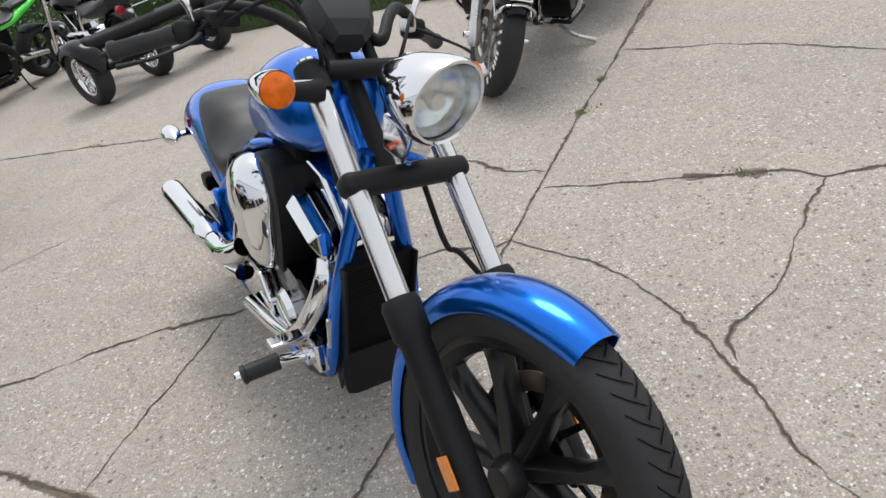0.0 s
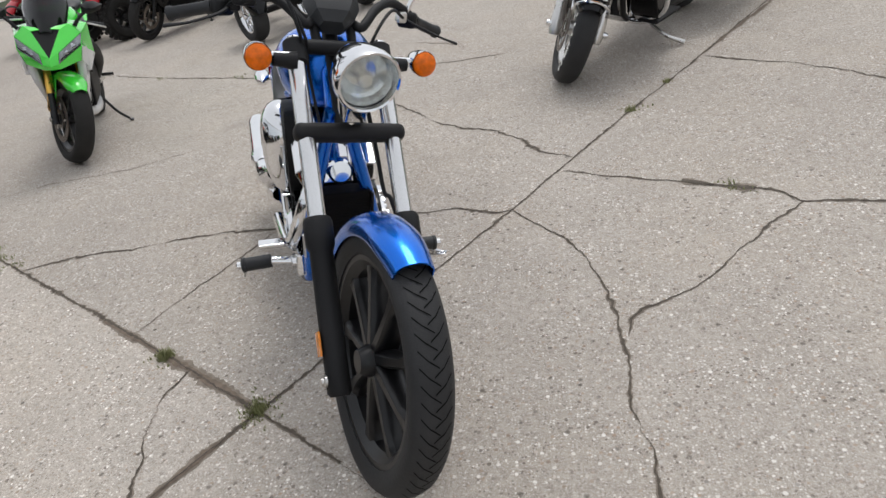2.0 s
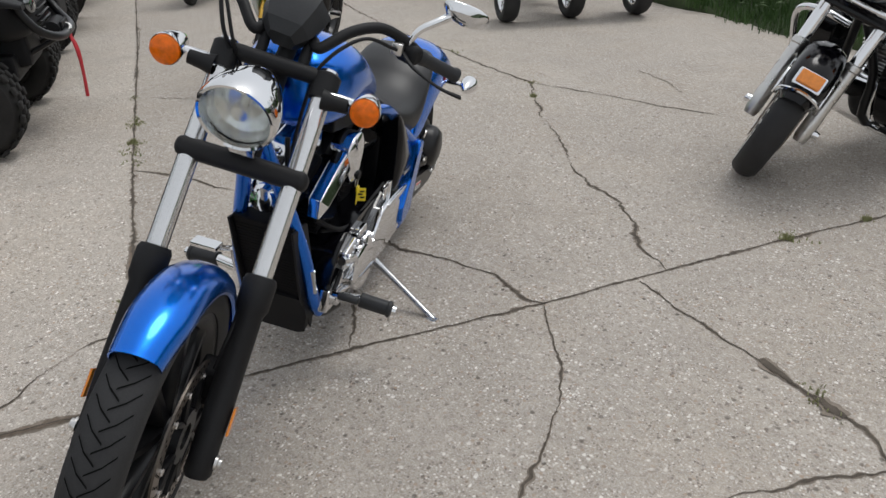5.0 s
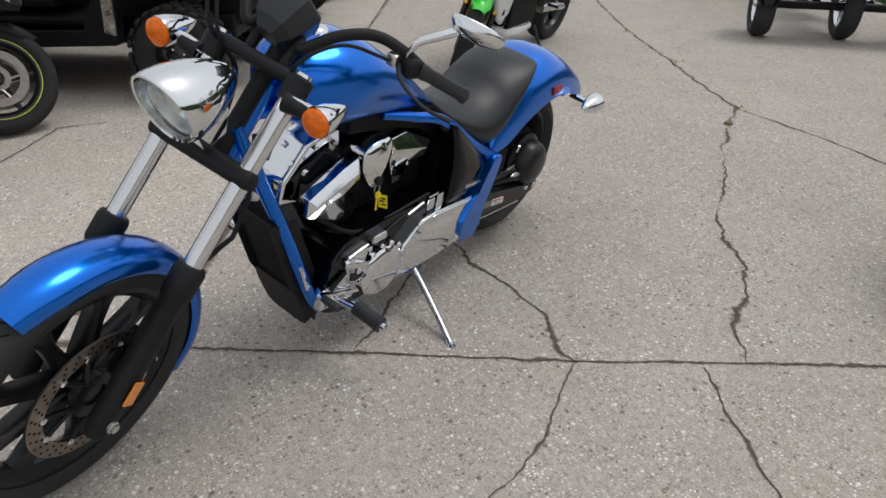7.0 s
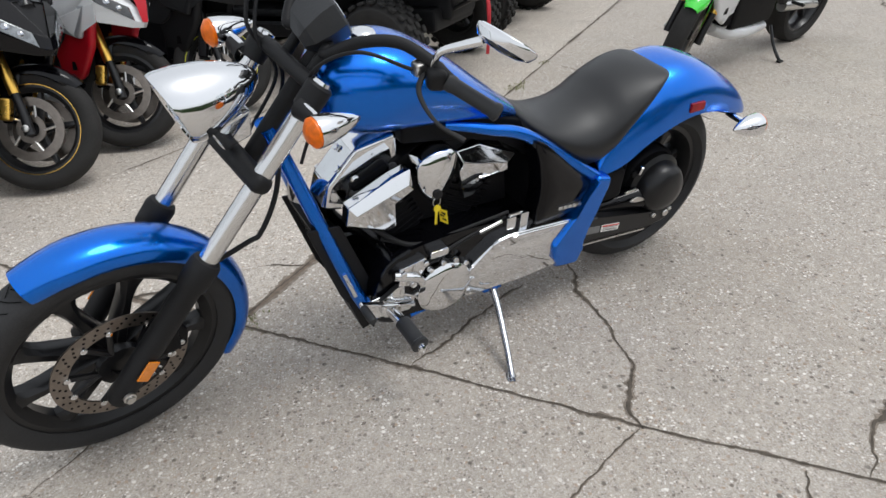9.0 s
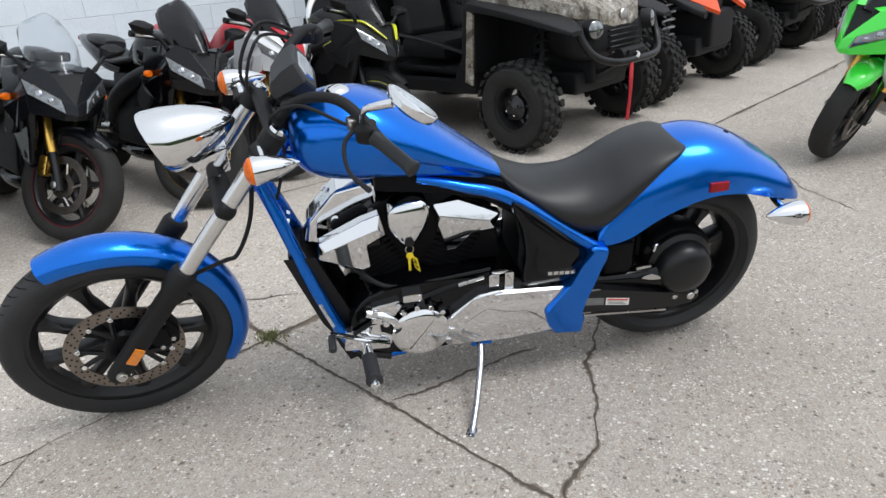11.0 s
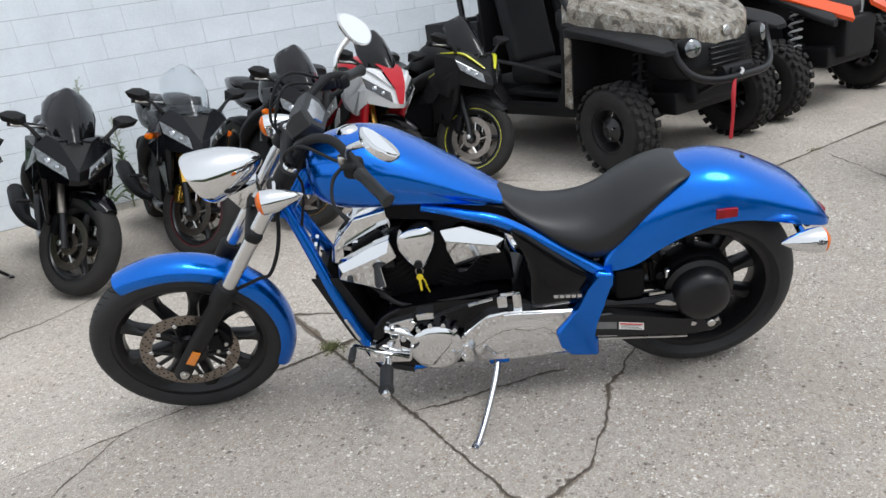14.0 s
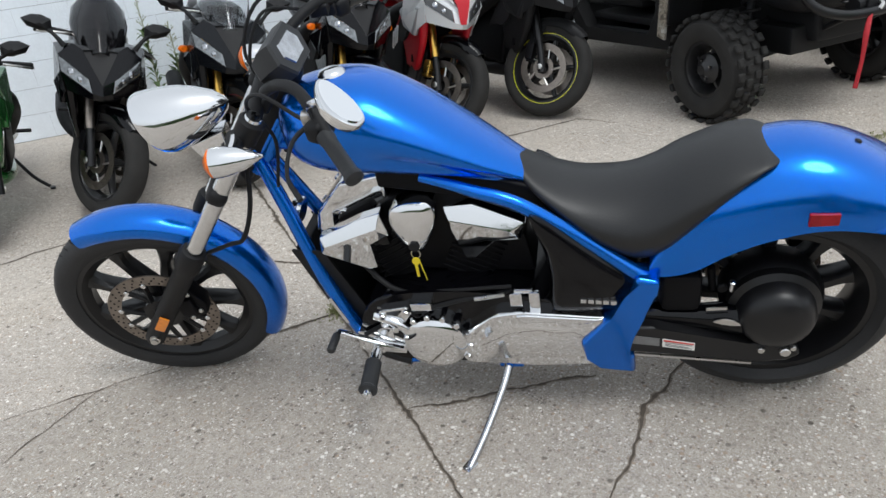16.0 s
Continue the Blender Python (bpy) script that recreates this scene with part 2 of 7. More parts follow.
MORTAR = mat("painted_mortar", (0.42, 0.445, 0.47), 0.9, vary=0.25, scale=9, bump=0.6, bump_scale=50)
GRASS = mat("grass_blades", (0.040, 0.088, 0.016), 0.6, vary=0.5, scale=1.2)
GRASS_SOIL = mat("grass_soil", (0.030, 0.045, 0.014), 0.95, vary=0.5, scale=6, bump=1.0, bump_scale=30)
WEED = mat("weed_leaf", (0.080, 0.135, 0.038), 0.55, vary=0.35, scale=20)
TUFT = mat("bright_weed_leaf", (0.27, 0.28, 0.13), 0.6, vary=0.4, scale=40)
PALE_STEM = mat("weed_stem", (0.24, 0.26, 0.14), 0.7, vary=0.2, scale=20)
RED_STRAP = mat("red_strap", (0.45, 0.02, 0.03), 0.7, vary=0.2, scale=40)
LUMBER = mat("grey_weathered_boards", (0.36, 0.35, 0.33), 0.8, vary=0.25, scale=6, bump=0.3, bump_scale=60)

# ---- mesh tools ----
def part(name, bm, material, parent=None, label="", m=None, sharp=38):
    """Links a bmesh as one mesh object, under a thing or a part if given."""
    bmesh.ops.recalc_face_normals(bm, faces=bm.faces)
    me = bpy.data.meshes.new(name)
    area = [f.calc_area() for f in bm.faces]
    flat = len(area) > 6 and max(area) > 0.07 * sum(area)
    bm.to_mesh(me)
    bm.free()
    me.materials.append(material)
    me.shade_smooth()
    me.set_sharp_from_angle(angle=radians(sharp))
    ob = new(name, me)
    if flat:
        ob.modifiers.new("even_normals", "WEIGHTED_NORMAL").keep_sharp = True
    if parent is not None:
        ob.parent = parent
    if m is not None:
        ob.matrix_basis = m
    if label:
        tagged(ob, label)
    return ob


def thing(name, label, category, m=None, group=""):
    ob = new(name)
    ob.empty_display_size = 0.1
    if m is not None:
        ob.matrix_basis = m
    return tagged(ob, label, category, group)


def join(*bms):
    """All the bmeshes in one."""
    out = bms[0]
    for b in bms[1:]:
        vs = [out.verts.new(v.co) for v in b.verts]
        for i, v in enumerate(b.verts):
            v.index = i
        for f in b.faces:
            try:
                out.faces.new([vs[v.index] for v in f.verts])
            except ValueError:
                pass
        b.free()
    return out


def box(cx, cy, cz, sx, sy, sz, bevel=0.0, seg=2):
    bm = bmesh.new()
    bmesh.ops.create_cube(bm, size=1.0, matrix=Matrix.LocRotScale((cx, cy, cz), None, (sx, sy, sz)))
    if bevel:
        bmesh.ops.bevel(bm, geom=bm.edges[:], offset=bevel, segments=seg, profile=0.5, affect="EDGES")
    return bm


def turned(bm, m):
    bm.transform(m)
    return bm


def smooth_path(pts, n):
    """A smooth curve through points, n steps to a stretch."""
    p = [Vector(q) for q in pts]
    if n <= 1 or len(p) < 3:
        return p
    p = [2 * p[0] - p[1]] + p + [2 * p[-1] - p[-2]]
    out = []
    for i in range(1, len(p) - 2):
        a, b, c, d = p[i - 1:i + 3]
        for k in range(n):
            t = k / n
            out.append(0.5 * (2 * b + (c - a) * t + (2 * a - 5 * b + 4 * c - d) * t * t + (3 * b - a - 3 * c + d) * t ** 3))
    return out + [p[-2]]


def loft(rings, cap=True, closed=True):
    bm = bmesh.new()
    vs = [[bm.verts.new(q) for q in r] for r in rings]
    k = len(rings[0])
    for a, b in zip(vs, vs[1:]):
        for i in range(k if closed else k - 1):
            bm.faces.new((a[i], a[(i + 1) % k], b[(i + 1) % k], b[i]))
    if cap and closed:
        bm.faces.new(vs[0][::-1]), bm.faces.new(vs[-1])
    return bm


def tube(pts, r, seg=10, n=6, cap=True, flat=1.0):
    """A round bar along a smooth curve; r may be a list, one radius to a point; flat squeezes it in height."""
    path = smooth_path(pts, n)
    if isinstance(r, (list, tuple)):
        rr = [q.x for q in smooth_path([(x, 0, 0) for x in r], n)] if len(r) > 2 else [r[0] + (r[-1] - r[0]) * i / (len(path) - 1) for i in range(len(path))]
    else:
        rr = [r] * len(path)
    rings, up = [], None
    for i, p in enumerate(path):
        t = (path[min(i + 1, len(path) - 1)] - path[max(i - 1, 0)]).normalized()
        if up is None:
            up = Vector((0, 0, 1)) if abs(t.z) < 0.9 else Vector((1, 0, 0))
        side = t.cross(up).normalized()
        up = side.cross(t).normalized()
        rings.append([p + rr[i] * (math.cos(a) * side + flat * math.sin(a) * up) for a in (2 * math.pi * k / seg for k in range(seg))])
    return loft(rings, cap)


def prism(poly, y0, y1, bevel=0.0, seg=2):
    """A plate: an outline in x and z, from y0 to y1."""
    bm = bmesh.new()
    a = [bm.verts.new((x, y0, z)) for x, z in poly]
    b = [bm.verts.new((x, y1, z)) for x, z in poly]
    k = len(poly)
    for i in range(k):
        bm.faces.new((a[i], a[(i + 1) % k], b[(i + 1) % k], b[i]))
    bm.faces.new(a[::-1]), bm.faces.new(b)
    if bevel:
        bmesh.ops.bevel(bm, geom=bm.edges[:], offset=bevel, segments=seg, profile=0.5, affect="EDGES", clamp_overlap=True)
    return bm


def pillow(poly, y0, y1, dome=0.02, edge=0.006, rings=5):
    """A cover: an outline in x and z from y0 to y1, its outer face swelling towards the middle."""
    way = 1 if y1 > y0 else -1
    cx, cz = sum(p[0] for p in poly) / len(poly), sum(p[1] for p in poly) / len(poly)
    levels = [(y0, 1.0), (y1 - way * edge, 1.0), (y1 - way * edge * 0.3, 1.0 - 0.35 * edge / 0.05)]
    for i in range(1, rings + 1):
        f = 1 - i / rings
        levels.append((y1 + way * dome * (1 - f * f), max(0.02, f * (1.0 - 0.5 * edge / 0.05))))
    return loft([[Vector((cx + (x - cx) * f, y, cz + (z - cz) * f)) for x, z in poly] for y, f in levels])


def ridge_cover(outline, upper, lower, m1, m2, y0, y1, drop=0.020):
    """A faceted cover: walls round an outline in x and z, its face folded along the ridge m1-m2; upper and lower: corners on each side."""
    bm = bmesh.new()
    side = 1 if y1 > y0 else -1
    a = [bm.verts.new((x, y0, z)) for x, z in outline]
    b = [bm.verts.new((x, y1 - side * drop, z)) for x, z in outline]
    r1, r2 = (bm.verts.new((m[0], y1, m[1])) for m in (m1, m2))
    k = len(outline)
    for i in range(k):
        bm.faces.new((a[i], a[(i + 1) % k], b[(i + 1) % k], b[i]))
    bm.faces.new(a[::-1])
    bm.faces.new([b[i] for i in upper] + [r2, r1])
    bm.faces.new([b[i] for i in lower] + [r1, r2])
    bm.faces.new((b[upper[-1]], b[lower[0]], r2)), bm.faces.new((b[lower[-1]], b[upper[0]], r1))
    bmesh.ops.recalc_face_normals(bm, faces=bm.faces[:])
    bmesh.ops.bevel(bm, geom=bm.edges[:], offset=0.0035, segments=2, profile=0.5, affect="EDGES", clamp_overlap=True)
    return bm


def rounded(poly, n=4):
    """A closed outline made smooth through its corners."""
    k = len(poly)
    out = []
    for i in range(k):
        a, b, c, d = (Vector((*poly[(i + j) % k], 0)) for j in (-1, 0, 1, 2))
        for s in range(n):
            t = s / n
            q = 0.5 * (2 * b + (c - a) * t + (2 * a - 5 * b + 4 * c - d) * t * t + (3 * b - a - 3 * c + d) * t ** 3)
            out.append((q.x, q.y))
    return out


def lathe(profile, at=(0, 0, 0), way=(0, 1, 0), seg=32, closed=False):
    """A turned body: (radius, distance along the axis) pairs, round the axis way through at."""
    way = Vector(way).normalized()
    side = way.orthogonal().normalized()
    up = way.cross(side)
    bm = bmesh.new()
    rows = []
    for r, h in profile:
        c = Vector(at) + way * h
        if r < 1e-5:
            rows.append([bm.verts.new(c)])
        else:
            rows.append([bm.verts.new(c + r * (math.cos(a) * side + math.sin(a) * up)) for a in (2 * math.pi * k / seg for k in range(seg))])
    pairs = list(zip(rows, rows[1:]))
    if closed:
        pairs.append((rows[-1], rows[0]))
    for a, b in pairs:
        for i in range(seg):
            q = [a[i % len(a)], a[(i + 1) % len(a)], b[(i + 1) % len(b)], b[i % len(b)]]
            q = list(dict.fromkeys(q))
            if len(q) > 2:
                bm.faces.new(q)
    return bm


def ring_x(x, zc, hw, hh, p=2.3, n=24, yc=0.0):
    """A rounded section square to x."""
    out = []
    for i in range(n):
        a = 2 * math.pi * i / n
        c, s = math.cos(a), math.sin(a)
        out.append(Vector((x, yc + hw * math.copysign(abs(c) ** (2 / p), c), zc + hh * math.copysign(abs(s) ** (2 / p), s))))
    return out


def hull(stations, p=2.3, n=24, fine=4, yc=0.0):
    """A body lofted from stations (x, top, bottom, half width)."""
    xs = smooth_path([(s[0], s[1], s[2]) for s in stations], fine)
    ws = smooth_path([(s[3], 0, 0) for s in stations], fine)
    return loft([ring_x(q.x, (q.y + q.z) / 2, max(0.004, w.x), max(0.004, (q.y - q.z) / 2), p, n, yc) for q, w in zip(xs, ws)])


def shell(stations, p=2.6, n=16, fine=4, thick=0.004):
    """A hollow cover, open below, lofted from stations (x, top, bottom, half width)."""
    xs = smooth_path([(s[0], s[1], s[2]) for s in stations], fine)
    ws = smooth_path([(s[3], 0, 0) for s in stations], fine)
    outer, inner = [], []
    for q, w in zip(xs, ws):
        for rows, d in ((outer, 0), (inner, thick)):
            row = []
            for i in range(n + 1):
                a = math.pi * i / n
                c, s = math.cos(a), math.sin(a)
                row.append(Vector((q.x, (w.x - d) * math.copysign(abs(c) ** (2 / p), c), q.z + (q.y - q.z - d) * abs(s) ** (2 / p))))
            rows.append(row)
    return loft([o + i[::-1] for o, i in zip(outer, inner)], cap=True)


def tread_blocks(cx, cz, R, w, knob):
    """The blocks of an off-road tread of that depth."""
    bm, h = bmesh.new(), w / 2
    for k in range(24):
        a = 2 * math.pi * k / 24
        for y, da in ((-h * 0.72, 0), (-h * 0.24, 0.13), (h * 0.24, 0), (h * 0.72, 0.13)):
            b = box(0, y, R + knob * 0.2, 0.048, h * 0.36, knob * 1.9, 0.006, 1)
            join(bm, turned(b, Matrix.Translation((cx, 0, cz)) @ Matrix.Rotation(a + da, 4, "Y")))
    return bm


def tyre(cx, cz, R, rim, w, seg=72, crown=0.0):
    """A tyre round the y axis; crown: how much lower its shoulders lie than its middle."""
    h = w / 2
    if crown:
        prof = [(rim, -h * 0.78), (rim + 0.010, -h * 0.90), (rim + (R - crown - rim) * 0.6, -h), (R - crown, -h * 0.97), (R - crown * 0.66, -h * 0.85), (R - crown * 0.34, -h * 0.64), (R - crown * 0.10, -h * 0.36), (R - crown * 0.02, -h * 0.15), (R, 0)]
        return lathe(prof + [(r, -y) for r, y in prof[-2::-1]], (cx, 0, cz), (0, 1, 0), seg, closed=True)
    prof = [(rim, -h * 0.78), (rim + 0.012, -h * 0.90), (rim + (R - rim) * 0.45, -h), (R - (R - rim) * 0.28, -h * 0.93), (R - (R - rim) * 0.10, -h * 0.66), (R - (R - rim) * 0.02, -h * 0.34), (R, 0)]
    prof = prof + [(r, -y) for r, y in prof[-2::-1]]
    bm = lathe(prof, (cx, 0, cz), (0, 1, 0), seg, closed=True)
    return bm


def spokes(cx, cz, r0, r1, n, w0, w1, t0, t1, twist=0.0, first=0.0, flare=0.0):
    """Cast wheel spokes, each a tapered blade."""
    out = bmesh.new()
    for k in range(n):
        a = first + 2 * math.pi * k / n
        rings = []
        for s in (0, 0.33, 0.66, 0.82, 0.93, 1):
            r, w, t = r0 + (r1 - r0) * s, w0 + (w1 - w0) * s + flare * max(0.0, (s - 0.6) / 0.4) ** 2, t0 + (t1 - t0) * s
            off = twist * math.sin(s * math.pi / 2)
            pts = [(-w / 2, -t / 4), (-w / 4, -t / 2), (w / 4, -t / 2), (w / 2, -t / 4), (w / 2, t / 4), (w / 4, t / 2), (-w / 4, t / 2), (-w / 2, t / 4)]
            rings.append([Vector((u + off, v, r)) for u, v in pts])
        join(out, turned(loft(rings), Matrix.Translation((cx, 0, cz)) @ Matrix.Rotation(a, 4, "Y")))
    return out


def rim_body(cx, cz, r, w, hub_r, hub_w, seg=48):
    h = w / 2
    prof = [(r + 0.006, -h), (r + 0.010, -h * 0.9), (r - 0.012, -h * 0.7), (r - 0.026, -h * 0.3), (r - 0.026, h * 0.3), (r - 0.012, h * 0.7), (r + 0.010, h * 0.9), (r + 0.006, h), (r - 0.016, h * 0.98), (r - 0.038, h * 0.4), (r - 0.038, -h * 0.4), (r - 0.016, -h * 0.98)]
    bm = lathe(prof, (cx, 0, cz), (0, 1, 0), seg, closed=True)
    return join(bm, lathe([(0, -hub_w / 2), (hub_r * 0.7, -hub_w / 2), (hub_r, -hub_w * 0.3), (hub_r, hub_w * 0.3), (hub_r * 0.7, hub_w / 2), (0, hub_w / 2)], (cx, 0, cz), (0, 1, 0), 24))


def brake_disc(cx, cz, y, r, inner, t=0.005, holes=36):
    """A drilled ring with five carrier arms."""
    bm = lathe([(inner, -t / 2), (r, -t / 2), (r, t / 2), (inner, t / 2)], (cx, y, cz), (0, 1, 0), 64, closed=True)
    return bm


def drill_marks(cx, cz, y, r0, r1, rows=3, n=30):
    """Dark drilled holes of a disc, as short plugs just proud of its face."""
    out = bmesh.new()
    for i in range(rows):
        rr = r0 + (r1 - r0) * (i + 0.5) / rows
        for k in range(n):
            a = 2 * math.pi * (k + i * 0.33) / n
            join(out, lathe([(0.0036, -0.0005), (0.0036, 0.0008), (0, 0.0008)], (cx + rr * math.cos(a), y, cz + rr * math.sin(a)), (0, 1, 0), 6))
    return out


def bolt(at, way, r=0.008, h=0.006):
    return lathe([(0, 0), (r, 0), (r, h * 0.7), (r * 0.8, h), (0, h)], at, way, 8)


def spring(a, b, r, wire, turns, seg=6):
    a, b = Vector(a), Vector(b)
    ax = (b - a).normalized()
    s = ax.orthogonal().normalized()
    u = ax.cross(s)
    n = turns * 14
    return tube([a + (b - a) * (i / n) + r * (math.cos(2 * math.pi * i / 14) * s + math.sin(2 * math.pi * i / 14) * u) for i in range(n + 1)], wire, seg, 1)

# ---- ground, cracks, wall, verge ----
bm = bmesh.new()
bmesh.ops.create_grid(bm, x_segments=8, y_segments=8, size=300)
tagged(part("ground", bm, CONCRETE), "cracked weathered concrete yard with exposed gravel", "ground", kind="structure")


def crack_ribbon(line, width, wobble, rnd, seed, z):
    bm = bmesh.new()
    prev, drift = None, 0.0
    for i, p in enumerate(line):
        t = (line[min(i + 1, len(line) - 1)] - line[max(i - 1, 0)]).normalized()
        s = Vector((-t.y, t.x, 0))
        drift = wobble * (noise.noise((p.x * 9, p.y * 9, seed)) * 1.6 + noise.noise((p.x * 31, p.y * 31, seed)) * 0.8)
        end = min(1.0, 0.35 + 0.1 * min(i, len(line) - 1 - i))
        swell = max(0.05 if wobble > 0.007 else 0.38, 0.58 + 0.95 * noise.noise((p.x * 5 + 9, p.y * 5, seed)))
        rag = [abs(noise.noise((p.x * 55 + k, p.y * 55, seed))) + 0.6 * abs(noise.noise((p.x * 19, p.y * 19 + k, seed))) for k in (0, 7)]
        rag = [0.22 + 0.35 * r for r in rag] if width > 0.03 else rag
        w0, w1 = (width * end * swell * (0.18 + 1.9 * r + 0.35 * rnd.random() ** 3) for r in rag)
        c = p + s * drift + Vector((0, 0, z))
        row = [bm.verts.new(c + s * w0 * 0.6), bm.verts.new(c - s * w1 * 0.6)]
        if prev:
            bm.faces.new((prev[0], prev[1], row[1], row[0]))
        prev = row
    return bm


def crack(pts, width, wobble=0.012, seed=1, step=0.012, z=0.0035, fill=None):
    """A dirt-filled crack or joint of uneven width along a line on the ground, with crumbled edges."""
    rnd = random.Random(seed)
    pts = [Vector((x, y, 0)) for x, y in pts]
    line = []
    for a, b in zip(pts, pts[1:]):
        k = max(1, int((b - a).length / step))
        line += [a + (b - a) * i / k for i in range(k)]
    line.append(pts[-1])
    c = tagged(part("crack", crack_ribbon(line, width * 0.82, wobble, rnd, seed, z), fill or CRACK), "dark dirt-filled crack across the concrete", "crack", kind="structure")
    part("crumbled_edge", crack_ribbon(line, width * 1.7, wobble, rnd, seed, z - 0.002), CRACK_EDGE, c)
    return c


crack([(-1.55, -0.55), (-0.68, 0.81), (-0.48, 1.11), (-0.15, 1.63), (0.24, 2.22), (0.53, 2.70), (0.80, 3.14), (1.15, 3.67), (1.36, 4.00), (1.90, 4.87), (3.2, 6.9)], 0.013, 0.004, 1)
crack([(-12.5, 9.0), (-7.86, 5.86), (-4.9, 3.97), (-3.69, 3.17), (-2.22, 2.20), (-1.59, 1.80), (-0.99, 1.41), (-0.48, 1.07), (-0.17, 0.86)], 0.015, 0.004, 2)
crack([(-0.17, 0.86), (0.3, 0.55), (0.8, 0.22), (2.6, -0.95)], 0.0026, 0.006, 22)
crack([(-1.45, 1.70), (-1.20, 1.54), (-0.98, 1.40), (-0.72, 1.235), (-0.49, 1.08)], 0.038, 0.004, 77, 0.012, 0.0022, JOINT_DIRT)
crack([(-0.49, 1.10), (-0.62, 0.90), (-0.80, 0.62)], 0.026, 0.005, 78, 0.012, 0.0022, JOINT_DIRT)
crack([(1.349, 3.988), (1.60, 4.37), (1.88, 4.78), (2.15, 5.21)], 0.024, 0.010, 79, 0.012, 0.0022, JOINT_DIRT)
crack([(-2.20, 2.20), (-1.93, 2.28), (-1.63, 2.29), (-1.42, 2.33), (-1.12, 2.35), (-0.91, 2.32), (-0.55, 2.31), (-0.41, 2.28), (-0.25, 2.31), (0.0, 2.305), (0.17, 2.235), (0.26, 2.23)], 0.014, 0.010, 3)
crack([(0.26, 2.23), (0.36, 2.08), (0.49, 1.92), (0.55, 1.76)], 0.007, 0.011, 41)
crack([(0.55, 1.76), (0.60, 1.59), (0.62, 1.42), (0.635, 1.31), (0.63, 1.14), (0.63, 1.0), (0.66, 0.86), (0.66, 0.70), (0.70, 0.52)], 0.011, 0.011, 4)
crack([(0.48, 2.57), (0.63, 2.47), (0.81, 2.39), (0.94, 2.33), (1.06, 2.25), (1.20, 2.19), (1.30, 2.12), (1.36, 2.04), (1.50, 2.01), (1.9, 1.86), (2.4, 1.8)], 0.012, 0.010, 5)
crack([(0.96, 2.315), (1.06, 2.26), (1.14, 2.215), (1.22, 2.175)], 0.085, 0.008, 55, 0.012, 0.005)
crack([(1.36, 2.04), (1.23, 1.92), (1.07, 1.75), (0.92, 1.57), (0.77, 1.48), (0.70, 1.45), (0.64, 1.32)], 0.008, 0.011, 6)
crack([(0.53, 2.70), (0.36, 2.84), (0.28, 3.0), (0.12, 3.19), (-0.11, 3.34), (-0.24, 3.44), (-0.48, 3.8), (-0.78, 4.12), (-1.01, 4.44), (-1.25, 4.81), (-1.80, 5.06), (-2.35, 5.36), (-3.3, 5.82), (-4.31, 6.42), (-5.1, 6.93)], 0.015, 0.014, 7)
crack([(-1.24, 4.80), (-0.62, 4.78), (-0.32, 4.73), (0.12, 4.71)], 0.010, 0.012, 8)
crack([(-0.72, 5.52), (-0.42, 5.31), (-0.23, 5.09)], 0.008, 0.012, 9)
crack([(1.345, 3.945), (1.51, 3.79), (1.63, 3.68), (1.775, 3.565), (1.885, 3.42), (1.96, 3.31), (2.2, 2.9), (2.5, 2.4)], 0.011, 0.012, 10)
crack([(-0.86, 1.31), (-0.88, 1.19), (-0.87, 1.05), (-0.82, 0.93), (-0.80, 0.84), (-0.78, 0.75), (-0.7, 0.4)], 0.013, 0.010, 11)
crack([(-0.87, 2.31), (-0.97, 2.07), (-1.07, 1.88), (-1.21, 1.57)], 0.005, 0.008, 12)
crack([(-0.14, 1.65), (-0.20, 1.74), (-0.34, 1.88), (-0.52, 2.1)], 0.011, 0.012, 13)
crack([(-2.1, 0.32), (-2.52, 0.72), (-2.95, 1.02), (-2.91, 1.3)], 0.008, 0.010, 14)
crack([(-3.92, 3.3), (-5.0, 4.05), (-5.96, 4.68)], 0.006, 0.010, 15)
crack([(0.58, 0.66), (0.40, 0.63), (0.20, 0.60)], 0.003, 0.010, 16)
crack([(-0.19, -0.88), (-0.34, -0.83), (-0.46, -0.77), (-0.8, -0.72)], 0.008, 0.010, 17)
crack([(-1.9, 3.6), (-2.3, 3.42), (-2.9, 3.35), (-3.4, 3.1)], 0.005, 0.012, 18)
crack([(-4.7, 6.3), (-5.4, 6.9), (-5.6, 7.4)], 0.006, 0.015, 19)

# painted block wall along the row of parked machines
WALL_N = Vector((0.643, 0.766, 0)).normalized()
WALL_T = Vector((-WALL_N.y, WALL_N.x, 0))
WALL_O = WALL_N * -3.50
WALL_M = Matrix((( WALL_T.x, WALL_N.x, 0, WALL_O.x), (WALL_T.y, WALL_N.y, 0, WALL_O.y), (0, 0, 1, 0), (0, 0, 0, 1)))
wall = part("wall_south", box(5.0, -0.125, 1.75, 26.0, 0.25, 3.5), MORTAR, m=WALL_M)
tagged(wall, "white-painted concrete block wall of a low building", "wall", kind="structure")
coping = part("coping", box(5.0, -0.125, 3.54, 26.1, 0.34, 0.08, 0.01), STEEL, wall)
tagged(part("roof_slab", box(5.0, -4.4, 3.45, 26.0, 8.2, 0.1), LUMBER, m=WALL_M), "flat roof slab behind the block wall", "roof", kind="structure")


